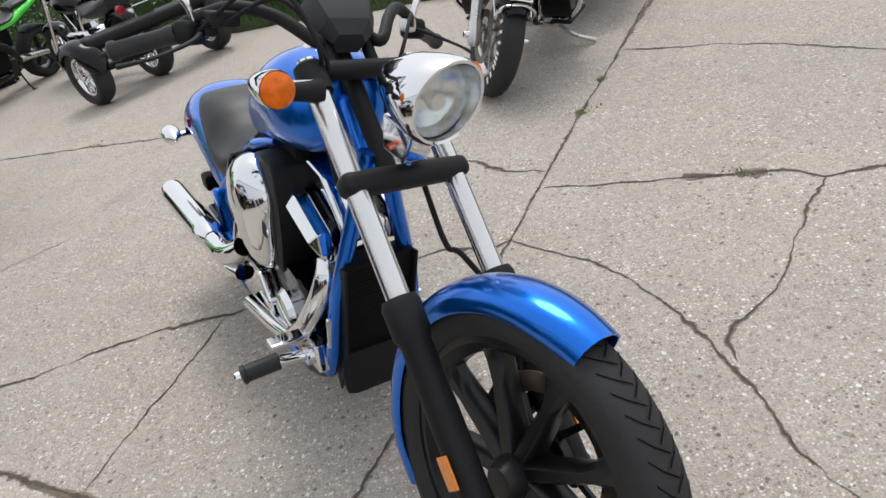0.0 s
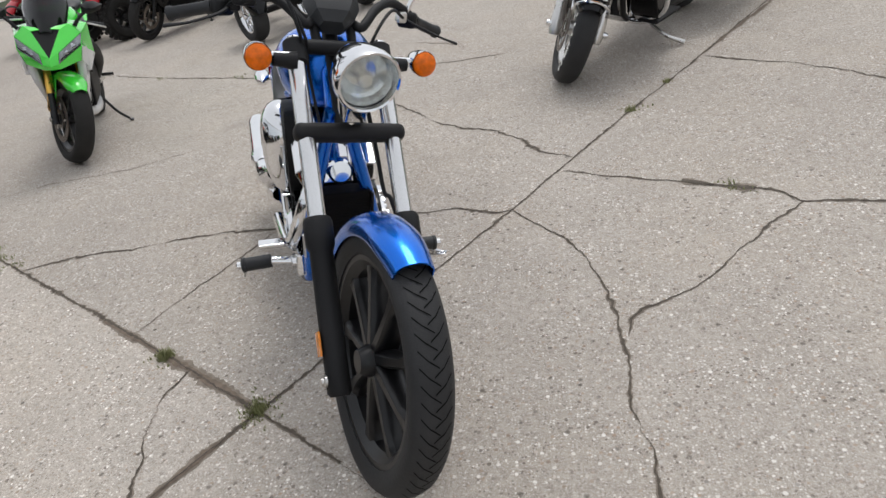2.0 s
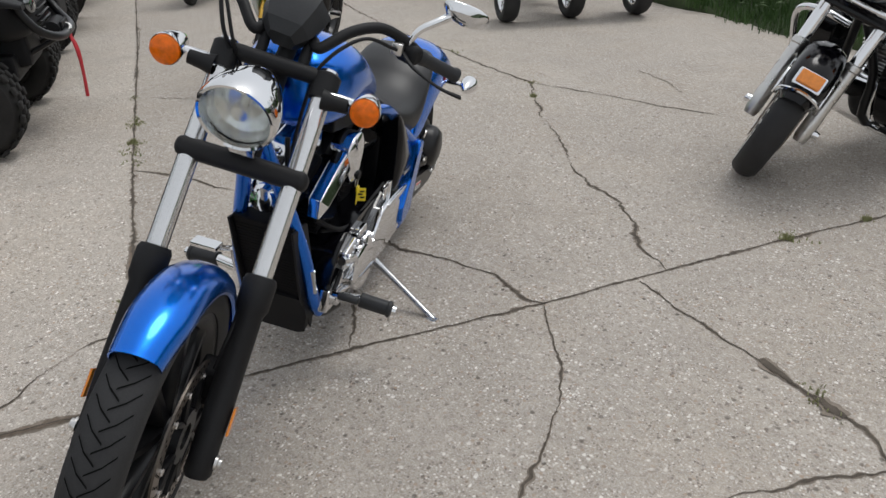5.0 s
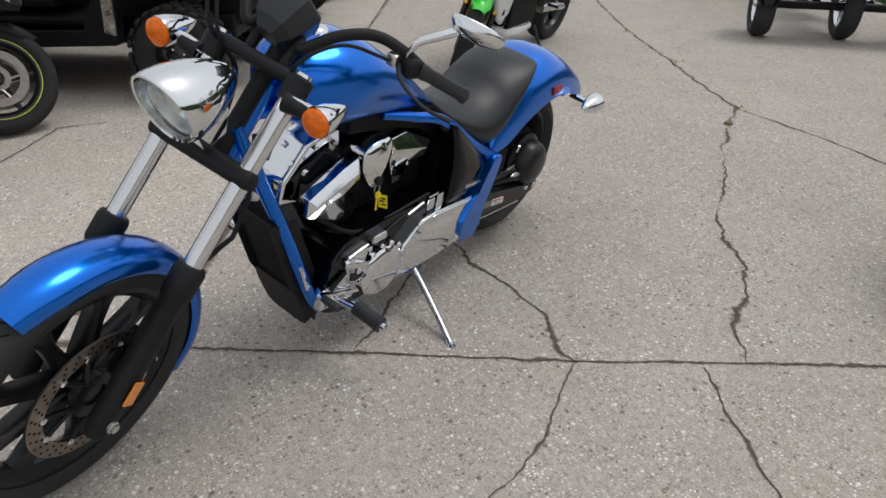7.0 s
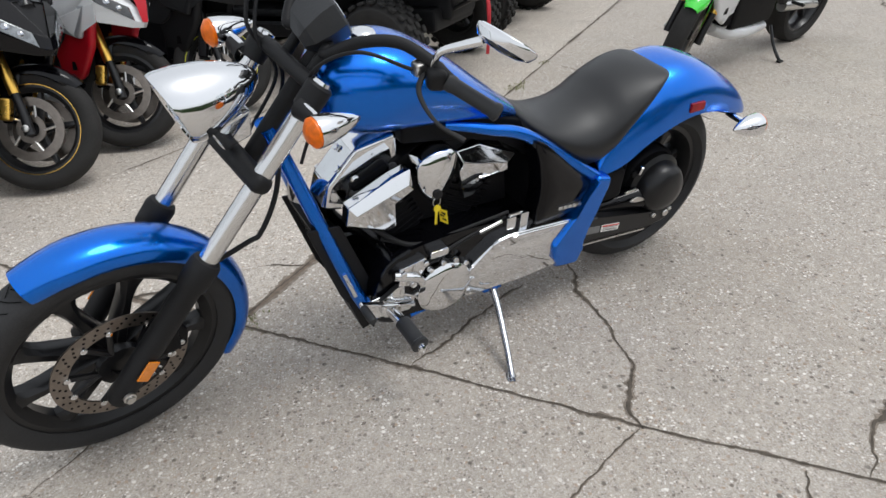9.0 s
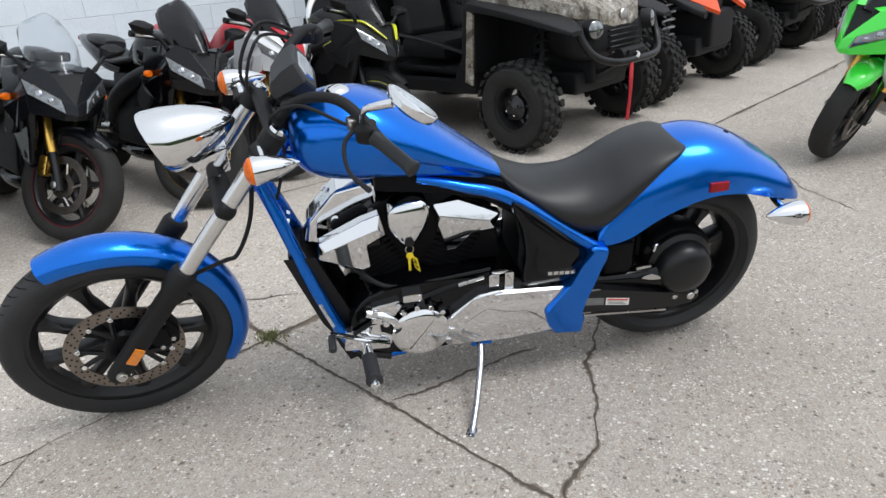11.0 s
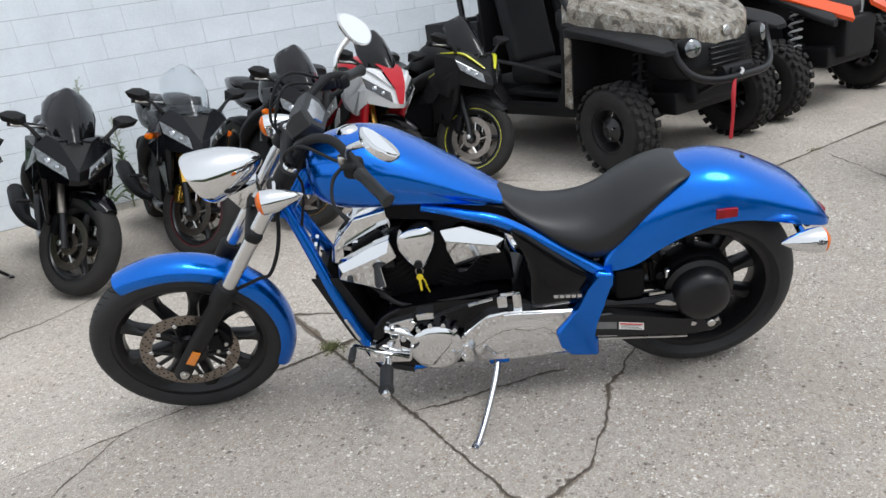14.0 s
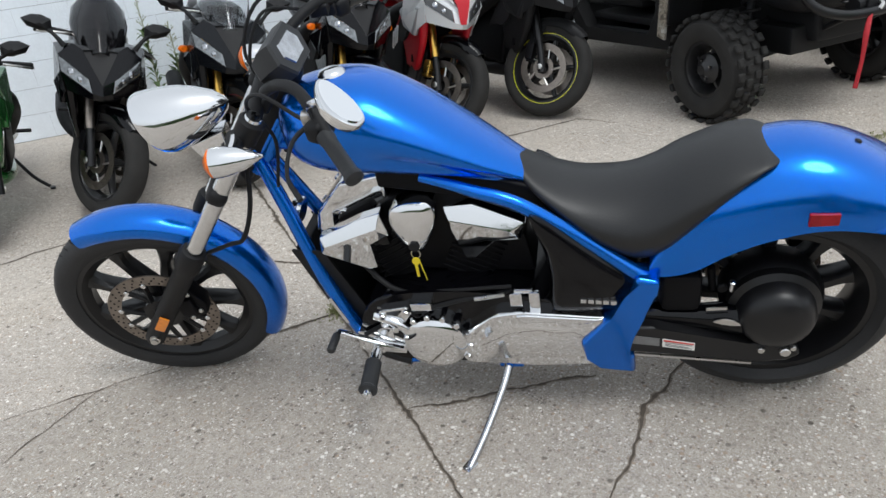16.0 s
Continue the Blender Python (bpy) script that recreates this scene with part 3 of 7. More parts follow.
def grass_tuft(bm, x, y, z, h, n, rnd, spread=0.05, width=0.006):
    for _ in range(n):
        a, b = rnd.uniform(0, 6.283), rnd.uniform(0, 6.283)
        px, py = x + rnd.uniform(-spread, spread), y + rnd.uniform(-spread, spread)
        hh, lean = h * rnd.uniform(0.5, 1.1), rnd.uniform(0.1, 0.6)
        w = width * rnd.uniform(0.6, 1.3)
        dx, dy = math.cos(a) * w, math.sin(a) * w
        lx, ly = math.cos(b) * lean * hh, math.sin(b) * lean * hh
        v = [bm.verts.new(q) for q in ((px - dx, py - dy, z), (px + dx, py + dy, z), (px + dx * 0.7 + lx * 0.4, py + dy * 0.7 + ly * 0.4, z + hh * 0.6), (px - dx * 0.7 + lx * 0.4, py - dy * 0.7 + ly * 0.4, z + hh * 0.6), (px + lx, py + ly, z + hh))]
        bm.faces.new(v[:4]), bm.faces.new((v[3], v[2], v[4]))


def raw(name, bm, material, label, category, kind):
    """A fine-leaved mesh, flat shaded, linked as one object."""
    me = bpy.data.meshes.new(name)
    bm.to_mesh(me)
    bm.free()
    me.materials.append(material)
    return tagged(new(name, me), label, category, kind=kind)


# the grassy bank behind the yard
VERGE_A, VERGE_B = Vector((-5.2, 10.9, 0)), Vector((4.2, 4.5, 0))
VT = (VERGE_B - VERGE_A).normalized()
VN = Vector((-VT.y, VT.x, 0))


def bank_height(u, v):
    edge = 0.5 + 0.5 * math.tanh((v - 1.6) * 1.1)
    return 0.03 + 0.02 * v + 1.1 * edge * (0.8 + 0.2 * math.sin(u * 0.7)) + 0.06 * math.sin(u * 1.9 + v * 2.3)


def verge_point(u, v):
    q = VERGE_A + VT * u + VN * v
    return q


bm = bmesh.new()
rows = []
rnd = random.Random(5)
for i in range(120):
    u = -12 + i * 0.30
    jag = 0.18 * noise.noise((u * 0.9, 3.1, 0)) + 0.07 * noise.noise((u * 4, 1.1, 0))
    row = [bm.verts.new(verge_point(u, jag - 0.03) + Vector((0, 0, -0.02)))]
    for v in (0.0, 0.25, 0.6, 1.0, 1.5, 2.0, 2.6, 3.4, 5, 9, 20):
        row.append(bm.verts.new(verge_point(u, v + jag) + Vector((0, 0, bank_height(u, v)))))
    rows.append(row)
for a, b in zip(rows, rows[1:]):
    for j in range(len(a) - 1):
        bm.faces.new((a[j], b[j], b[j + 1], a[j + 1]))
tagged(part("grass_bank", bm, GRASS_SOIL, sharp=80), "uncut green grass bank along the edge of the yard", "ground", kind="structure")
bm = bmesh.new()
for i in range(11000):
    u, v = rnd.uniform(-4, 14), abs(rnd.gauss(0, 1.5)) - 0.05
    jag = 0.18 * noise.noise((u * 0.9, 3.1, 0)) + 0.07 * noise.noise((u * 4, 1.1, 0))
    q = verge_point(u, v + jag)
    grass_tuft(bm, q.x, q.y, bank_height(u, max(v, 0)) - 0.02, 0.14 + 0.16 * min(1, v) * rnd.random(), 4, rnd, 0.06, 0.006)
raw("grass", bm, GRASS, "long uncut green grass on the bank", "grass", "stuff")
bm = bmesh.new()
for i in range(900):
    u, v = rnd.uniform(-4, 13), rnd.uniform(0.25, 3.4)
    q = verge_point(u, v)
    z = bank_height(u, v)
    for k in range(9):
        a, h = rnd.uniform(0, 6.283), rnd.uniform(0.05, 0.4)
        L, w = rnd.uniform(0.06, 0.13), rnd.uniform(0.015, 0.03)
        d, s = Vector((math.cos(a), math.sin(a), 0.3)), Vector((-math.sin(a), math.cos(a), 0))
        p = Vector((q.x, q.y, z + h)) + d * 0.03
        bm.faces.new([bm.verts.new(x) for x in (p, p + d * L * 0.5 + s * w, p + d * L - Vector((0, 0, 0.02)), p + d * L * 0.5 - s * w)])
raw("weeds", bm, WEED, "broad-leaved green weeds growing on the bank", "weeds", "stuff")

# weeds in the joints
bm = bmesh.new()
for x, y, k in ((-0.49, 1.08, 26), (-0.98, 1.40, 16), (-2.3, 2.26, 12), (-2.6, 2.46, 22), (-3.0, 2.72, 14), (-2.9, 2.66, 20), (-3.5, 3.05, 8), (-1.24, 4.8, 12), (-2.3, 5.36, 10), (-3.3, 5.82, 9), (0.86, 3.24, 6), (1.15, 2.22, 14), (-0.52, 1.12, 14), (-2.45, 2.36, 16)):
    for _ in range(k):
        grass_tuft(bm, x + rnd.gauss(0, 0.035), y + rnd.gauss(0, 0.03), 0, rnd.uniform(0.008, 0.022), 4, rnd, 0.016, 0.0030)
raw("joint_weeds", bm, TUFT, "small green weeds growing in the concrete joints", "weeds", "stuff")


for x, y, k, h in ((-0.50, 1.085, 30, 0.030), (-0.99, 1.405, 34, 0.032), (-2.62, 2.46, 18, 0.028), (0.84, 3.20, 14, 0.030), (1.09, 3.57, 16, 0.022), (-1.06, 4.50, 14, 0.024)):
    bm = bmesh.new()
    for _ in range(k):
        grass_tuft(bm, x + rnd.gauss(0, 0.013), y + rnd.gauss(0, 0.011), 0, rnd.uniform(0.6, 1.4) * h, 9, rnd, 0.010, 0.0016)
    raw("weed_tuft", bm, TUFT, "small bright green weed tuft in a concrete joint", "weed", "stuff")


def tall_weed(x, y, h, seed):
    """A tall flowering weed at the wall: a stem with long leaves and a loose head."""
    rnd = random.Random(seed)
    w = thing("tall_weed", "tall green weed with a pale flower head beside the block wall", "plant", pose(x, y, 0))
    lean = rnd.uniform(-0.04, 0.04)
    part("stem", tube([(0, 0, 0), (lean, 0.01, h * 0.5), (lean * 2, 0, h)], [0.007, 0.005, 0.002], 6, 5), PALE_STEM, w)
    bm = bmesh.new()
    for k in range(46):
        z = h * (0.02 + 0.62 * (k / 46) ** 0.9)
        a = k * 2.4 + rnd.uniform(-0.4, 0.4)
        L, wd = 0.17 * (1 - 0.55 * k / 46) * rnd.uniform(0.7, 1.2), 0.016
        d, s = Vector((math.cos(a), math.sin(a), 0)), Vector((-math.sin(a), math.cos(a), 0))
        p = Vector((lean * 2 * z / h, 0, z))
        droop = rnd.uniform(-0.3, 0.5)
        pts = [p, p + d * L * 0.35 + s * wd + Vector((0, 0, 0.05)), p + d * L + Vector((0, 0, 0.06 - droop * L)), p + d * L * 0.35 - s * wd + Vector((0, 0, 0.05))]
        bm.faces.new([bm.verts.new(q) for q in pts])
    raw_leaf = part("leaves", bm, WEED, w, sharp=180)
    bm = bmesh.new()
    for k in range(40):
        z = h * rnd.uniform(0.62, 1.02)
        a, rr = rnd.uniform(0, 6.28), rnd.uniform(0.01, 0.075) * (1.25 - z / h * 0.7)
        p = Vector((lean * 2 * z / h + math.cos(a) * rr, math.sin(a) * rr, z))
        join(bm, tube([(lean * 2 * z / h, 0, z - 0.03), p], 0.0015, 4, 1), lathe([(0, -0.006), (0.006, 0), (0, 0.006)], p, (0, 0, 1), 6))
    part("flower_head", bm, PALE_STEM, w)
    return w


tall_weed(-2.32, -2.32, 1.10, 3)
tall_weed(-2.45, -2.20, 0.75, 4)
tall_weed(-2.16, -2.42, 0.55, 6)
tall_weed(-2.75, -2.02, 0.35, 7)


paper = tagged(part("paper_wrapper", loft([[Vector((x, y, z + 0.010 * math.sin(9 * x + 5 * y))) for x, y, z in ((u, -0.055, 0.012), (u, 0.0, 0.034), (u, 0.06, 0.016), (u, 0.06, 0.008), (u, 0.0, 0.024), (u, -0.055, 0.004))] for u in (-0.11, -0.06, 0.0, 0.05, 0.11)]), WHITE_SCRAP, m=pose(1.95, 5.35, 0.006, 0, 0, 14)), "crumpled white paper wrapper on the concrete by the grass", "litter")

# ---- the blue cruiser ----
BIKE_HEADING, BIKE_LEAN = 21.73, 11.28
BIKE_M = pose(-0.711, 2.513, 0.002, -BIKE_LEAN, 0, BIKE_HEADING - 90)
RAKE = radians(39)
K_UP = Vector((-math.sin(RAKE), 0, math.cos(RAKE)))
K_FWD = Vector((math.cos(RAKE), 0, math.sin(RAKE)))
AXLE = Vector((1.778, 0, 0.337))
PIVOT = AXLE - K_FWD * 0.09
STEER = Matrix.Translation(PIVOT) @ Matrix.Rotation(radians(12.5), 4, K_UP) @ Matrix.Translation(-PIVOT)


def along_fork(s, y=0.0, n=0.0):
    """A place of the unturned front end: s up the fork from the axle, y to the left, n forward of the fork."""
    return AXLE + K_UP * s + Vector((0, y, 0)) + K_FWD * n


def indicator(parent, at, side, m, back=(-1, 0, 0), r=0.036):
    """A bullet-shaped turn signal: chrome cone, orange lens and a short stalk."""
    at, back = Vector(at), Vector(back).normalized()
    body = part("turn_signal", lathe([(r * 0.98, 0.0), (r, 0.006), (r * 0.94, 0.03), (r * 0.72, 0.065), (r * 0.40, 0.095), (r * 0.10, 0.115), (0, 0.117)], at, back, 28), CHROME, parent, "chrome bullet-shaped turn signal", m)
    part("lens", lathe([(0, -0.020), (r * 0.55, -0.017), (r * 0.92, -0.006), (r * 0.95, 0.010), (r * 0.9, 0.012)], at, back, 28), LENS_ORANGE, body, "round orange lens")
    part("stalk", tube([at + back * 0.03, at + back * 0.035 + Vector((0, -side * 0.06, 0)), at + back * 0.03 + Vector((0, -side * 0.10, 0))], 0.011, 10, 3), CHROME, body)
    return body


def chopper():
    b = thing("cruiser_motorcycle", "bright metallic blue chopper-style cruiser with chrome engine, on side stand", "motorcycle", BIKE_M)
    F = STEER
    # front wheel
    ax, az = AXLE.x, AXLE.z
    w = part("front_wheel", rim_body(ax, az, 0.268, 0.075, 0.042, 0.13), BLACK_PAINT, b, "black cast alloy front wheel", F)
    part("tyre", tyre(ax, az, 0.338, 0.266, 0.105, 80), RUBBER, w, "black road tyre")
    tread = bmesh.new()
    for k in range(58):
        a = 2 * math.pi * k / 58
        for side in (-1, 1):
            pts = [Vector((0.024, side * -0.006, 0.3385)), Vector((0.006, side * 0.018, 0.3368)), Vector((-0.016, side * 0.036, 0.3300))]
            q = []
            for i, p in enumerate(pts):
                q.append((p + Vector((0.0019, 0, 0.0013)), p + Vector((-0.0019, 0, 0.0013))))
            g = bmesh.new()
            vs = [[g.verts.new(x) for x in pr] for pr in q]
            for r0, r1 in zip(vs, vs[1:]):
                g.faces.new((r0[0], r0[1], r1[1], r1[0]))
            join(tread, turned(g, Matrix.Translation((ax, 0, az)) @ Matrix.Rotation(a + (0.054 if side > 0 else 0), 4, "Y")))
    part("tread_groove", tread, GLOSS_GROOVE, w, "dark tread grooves")
    for k in range(9):
        part("spoke", spokes(ax, az, 0.035, 0.248, 1, 0.046, 0.024, 0.066, 0.044, 0.026, 2 * math.pi * k / 9 + 0.2, 0.060), BLACK_PAINT, w)
    d = part("brake_disc", brake_disc(ax, az, 0.066, 0.168, 0.128), DISC_STEEL, w, "drilled steel brake disc")
    part("disc_drilling", drill_marks(ax, az, 0.0685, 0.131, 0.165), ENGINE_BLACK, d)
    carrier = lathe([(0.03, -0.012), (0.06, -0.012), (0.06, 0.008), (0.03, 0.008)], (ax, 0.064, az), (0, 1, 0), 24, closed=True)
    for k in range(5):
        for da in (-0.26, 0.26):
            a = 2 * math.pi * k / 5
            p0 = Vector((ax + 0.055 * math.cos(a), 0.066, az + 0.055 * math.sin(a)))
            p1 = Vector((ax + 0.130 * math.cos(a + da), 0.066, az + 0.130 * math.sin(a + da)))
            part("carrier_arm", tube([p0, p1], 0.008, 6, 1), BLACK_PAINT, d)
    part("disc_carrier", carrier, BLACK_PAINT, d)
    for k in range(10):
        a = 2 * math.pi * (k // 2) / 5 + (-0.26 if k % 2 else 0.26)
        part("disc_bolt", bolt((ax + 0.130 * math.cos(a), 0.069, az + 0.130 * math.sin(a)), (0, 1, 0), 0.009, 0.005), CHROME, d)
    # fork
    for side in (1, -1):
        y = 0.119 * side
        leg = part("fork_leg", tube([along_fork(0.34, y), along_fork(0.862, y)], 0.0235, 20, 1), FORK_CHROME, b, "polished steel fork tube", F)
        low = lathe([(0, -0.075), (0.024, -0.075), (0.030, -0.065), (0.030, 0.02), (0.031, 0.10), (0.030, 0.285), (0.037, 0.300), (0.038, 0.360), (0.033, 0.372), (0.024, 0.374)], along_fork(0, y), K_UP, 24)
        sl = part("fork_slider", low, MATT_BLACK, leg, "satin black fork slider")
        part("axle_end", lathe([(0, 0), (0.016, 0), (0.016, 0.006), (0.011, 0.008), (0.011, 0.014), (0, 0.014)], along_fork(-0.035, y + side * 0.029), (0, side, 0), 12), STEEL, sl)
        part("reflector", turned(box(0, 0, 0, 0.030, 0.006, 0.062, 0.002), Matrix.Translation(along_fork(0.055, y + side * 0.036)) @ Matrix.Rotation(-RAKE, 4, "Y")), REFLECTOR_AMBER, sl, "amber side reflector")
    cal = join(prism([(ax - 0.165, az + 0.055), (ax - 0.135, az + 0.125), (ax - 0.085, az + 0.115), (ax - 0.075, az + 0.045), (ax - 0.10, az - 0.005), (ax - 0.155, az + 0.005)], 0.050, 0.105, 0.010), box(ax - 0.11, 0.112, az + 0.06, 0.05, 0.02, 0.07, 0.008))
    cp = part("brake_caliper", cal, ENGINE_BLACK, b, "black front brake caliper", F)
    for u, v in ((-0.128, 0.105), (-0.105, 0.005), (-0.14, 0.03)):
        part("caliper_bolt", bolt((ax + u, 0.105, az + v), (0, 1, 0), 0.008, 0.006), STEEL, cp)
    part("brake_hose", tube([(ax - 0.10, 0.085, az + 0.115), (ax - 0.16, 0.10, az + 0.22), (ax - 0.33, 0.118, az + 0.29), along_fork(0.47, 0.112, -0.105), along_fork(0.58, 0.100, -0.085), along_fork(0.70, 0.07, -0.03)], 0.0065, 8, 6), MATT_BLACK, b, "black rubber brake hose", F)
    # front fender
    rings_o = []
    for i in range(29):
        a = radians(67 + (215 - 67) * i / 28)
        R, hw = 0.364, 0.060
        e = min(1.0, 0.80 + 0.06 * min(i, 28 - i))
        skirt = 0.036
        prof = [(-hw, R - skirt - 0.012), (-hw * 1.01, R - 0.036), (-hw * 0.99, R - 0.026), (-hw * 0.90, R - 0.014), (-hw * 0.66, R - 0.003), (-hw * 0.34, R + 0.004), (0, R + 0.006)]
        prof = prof + [(-y, r) for y, r in prof[-2::-1]]
        inner = [(y * 0.95, r - 0.004) for y, r in prof[::-1]]
        rings_o.append([Vector((ax + r * math.cos(a), y * e, az + r * math.sin(a))) for y, r in prof + inner])
    fender = part("front_fender", loft(rings_o), BLUE, b, "glossy metallic blue front fender", F, 50)
    # clamps, headlight, indicators
    low_clamp = join(turned(box(0, 0, 0, 0.054, 0.305, 0.048, 0.020, 4), Matrix.Translation(along_fork(0.602, 0, 0.004)) @ Matrix.Rotation(-RAKE, 4, "Y")))
    part("lower_clamp", low_clamp, MATT_BLACK, b, "black lower fork clamp", F)
    top = join(turned(box(0, 0, 0, 0.044, 0.27, 0.036, 0.017, 4), Matrix.Translation(along_fork(0.850, 0, 0.0)) @ Matrix.Rotation(-RAKE, 4, "Y")), lathe([(0, -0.022), (0.031, -0.022), (0.032, 0.036), (0.026, 0.042), (0, 0.042)], along_fork(0.822, 0.119), K_UP, 20), lathe([(0, -0.022), (0.031, -0.022), (0.032, 0.036), (0.026, 0.042), (0, 0.042)], along_fork(0.822, -0.119), K_UP, 20))
    tc = part("upper_clamp", top, MATT_BLACK, b, "black upper fork clamp", F)
    part("fork_cap", lathe([(0, 0), (0.022, 0), (0.020, 0.008), (0, 0.012)], along_fork(0.864, 0.119), K_UP, 16), CHROME, tc)
    part("fork_cap", lathe([(0, 0), (0.022, 0), (0.020, 0.008), (0, 0.012)], along_fork(0.864, -0.119), K_UP, 16), CHROME, tc)
    part("steering_stem", tube([along_fork(0.60, 0, -0.050), along_fork(0.87, 0, -0.050)], 0.022, 16, 1), MATT_BLACK, b, "", F)
    hx, hz = 1.515, 0.968
    lamp_m = F @ Matrix.Translation((hx, 0, hz)) @ Matrix.Rotation(radians(1), 4, "Y") @ Matrix.Scale(0.95, 4)
    rings = []
    for s, rr, zoff in ((0.012, 0.083, 0.0), (0.0, 0.088, 0.0), (-0.03, 0.088, 0.002), (-0.075, 0.080, 0.006), (-0.12, 0.064, 0.012), (-0.165, 0.042, 0.018), (-0.195, 0.018, 0.022), (-0.203, 0.003, 0.022)):
        ring = []
        for k in range(36):
            a = 2 * math.pi * k / 36
            visor = (0.026 * math.sin(a) + 0.006 * max(0, math.sin(a)) ** 2) if s > -0.02 else 0.012 * math.sin(a) if s > -0.05 else 0
            ring.append(Vector((s + visor, rr * math.cos(a), zoff + rr * math.sin(a))))
        rings.append(ring)
    inner = [[Vector((v.x - 0.002, v.y * 0.93, v.z * 0.93)) for v in rings[0]], [Vector((v.x * 0.8 - 0.014, v.y * 0.90, v.z * 0.90)) for v in rings[0]], [Vector((-0.030 + 0.2 * v.z, v.y * 0.88, v.z * 0.88)) for v in rings[0]]]
    bm = loft(inner[::-1] + rings, cap=False)
    tilt = Matrix.Translation((-0.012, 0, 0)) @ Matrix.Rotation(radians(12), 4, "Y")
    head = part("headlight", bm, CHROME, b, "chrome teardrop headlight with a peaked visor", lamp_m)
    part("reflector_bowl", lathe([(0.077, -0.008), (0.065, -0.035), (0.040, -0.055), (0.014, -0.062), (0.012, -0.030), (0, -0.028)], (0, 0, 0), (1, 0, 0), 22), LAMP_SILVER, head, "", tilt, 12)
    part("bulb_shield", lathe([(0, 0.006), (0.018, 0.004), (0.021, -0.006), (0.016, -0.02), (0.012, -0.04)], (-0.012, 0, -0.004), (1, 0, 0), 14), LAMP_SILVER, head, "", tilt)
    part("lamp_glass", lathe([(0, 0.014), (0.03, 0.012), (0.06, 0.004), (0.078, -0.006), (0.078, -0.009), (0.06, 0.001), (0.03, 0.009), (0, 0.011)], (0, 0, 0), (1, 0, 0), 36), GLASS, head, "clear round headlight glass", tilt).visible_shadow = False
    # black ring added to paint the shaded gap between lens and rim
    part("lens_gap_ring", lathe([(0.0755, -0.003), (0.0815, -0.001), (0.0815, -0.012), (0.0755, -0.012)], (0, 0, 0), (1, 0, 0), 36, closed=True), MATT_BLACK, head, "", tilt)
    for k in range(-3, 4):
        yy = k * 0.019
        hh = math.sqrt(max(0.0, 0.072 ** 2 - yy ** 2))
        for z0, z1 in ((0.024, hh), (-hh, -0.028)):
            if z1 - z0 > 0.012:
                part("lens_rib", tube([(0.002 - 0.25 * abs(z0), yy, z0), (-0.002 - 0.12 * abs(z0 + z1), yy, (z0 + z1) / 2), (0.002 - 0.25 * abs(z1), yy, z1)], 0.0008, 4, 2), LENS_RIB, head, "", tilt)
    part("headlight_bracket", join(tube([along_fork(0.62, 0, 0.02), along_fork(0.66, 0.0, 0.07), (hx - 0.06, 0, hz - 0.075)], 0.012, 8, 4), prism([(1.36, 0.86), (1.43, 0.84), (1.46, 0.90), (1.36, 0.93)], -0.03, 0.03, 0.006)), CHROME, b, "chrome headlight bracket", F)
    for side in (1, -1):
        indicator(b, along_fork(0.788, side * 0.228, 0.048), side, F)
        part("signal_arm", lathe([(0.018, 0), (0.020, 0.03), (0.026, 0.06)], along_fork(0.80, side * 0.185, 0.018), (0, -side, -0.05), 14), MATT_BLACK, b, "", F)
    # handlebar, controls, mirrors, instrument
    for side in (1, -1):
        bar = part("handlebar", tube([along_fork(0.85, side * 0.05, -0.02), along_fork(0.935, side * 0.055, -0.02), (1.198, side * 0.080, 1.050), (1.145, side * 0.135, 1.094), (1.090, side * 0.195, 1.110), (1.052, side * 0.255, 1.090), (1.02, side * 0.315, 1.052)], 0.0135, 14, 7), MATT_BLACK, b, "black swept handlebar", F)
        grip = part("grip", lathe([(0, 0), (0.0195, 0.0), (0.0195, 0.015), (0.0172, 0.02), (0.0172, 0.115), (0.0205, 0.12), (0.0205, 0.130), (0.012, 0.135), (0, 0.135)], (1.032, side * 0.300, 1.056), (-0.055, side * 0.10, -0.033), 18), GREY_PLASTIC, bar, "black rubber grip")
        part("switch_box", turned(box(0, 0, 0, 0.044, 0.060, 0.048, 0.013, 3), Matrix.Translation((1.045, side * 0.276, 1.060)) @ Matrix.Rotation(radians(-side * 30), 4, "Z")), MATT_BLACK, bar)
        part("lever", tube([(1.060, side * 0.255, 1.066), (1.105, side * 0.295, 1.048), (1.115, side * 0.37, 1.022), (1.085, side * 0.432, 1.004)], [0.007, 0.006, 0.005, 0.007], 8, 6, flat=0.7), MATT_BLACK, bar, "black control lever")
        part("lever_clamp", box(1.066, side * 0.246, 1.070, 0.036, 0.030, 0.034, 0.008), STEEL if side > 0 else MATT_BLACK, bar)
        if side < 0:
            part("brake_reservoir", box(1.085, -0.225, 1.088, 0.05, 0.062, 0.032, 0.008), MATT_BLACK, bar)
        stem = part("mirror_stem", tube([(1.052, side * 0.268, 1.08), (1.048, side * 0.284, 1.122), (1.024, side * 0.318, 1.148), (0.995, side * 0.345, 1.165)], [0.007, 0.0085, 0.010, 0.011], 10, 6), CHROME, bar, "curved chrome mirror stem")
        rim = []
        for k in range(32):
            a = 2 * math.pi * k / 32
            u, v = math.cos(a), math.sin(a)
            rim.append((0.070 * u, 0.039 * v * (1.0 + 0.22 * u)))
        turn = Matrix.Rotation(radians(8), 4, "Z") @ Matrix.Rotation(radians(54), 4, "Y") @ Matrix.Rotation(radians(-26), 4, "X") if side > 0 else Matrix.Rotation(radians(-58), 4, "Z") @ Matrix.Rotation(radians(26), 4, "Y") @ Matrix.Rotation(radians(60), 4, "X")
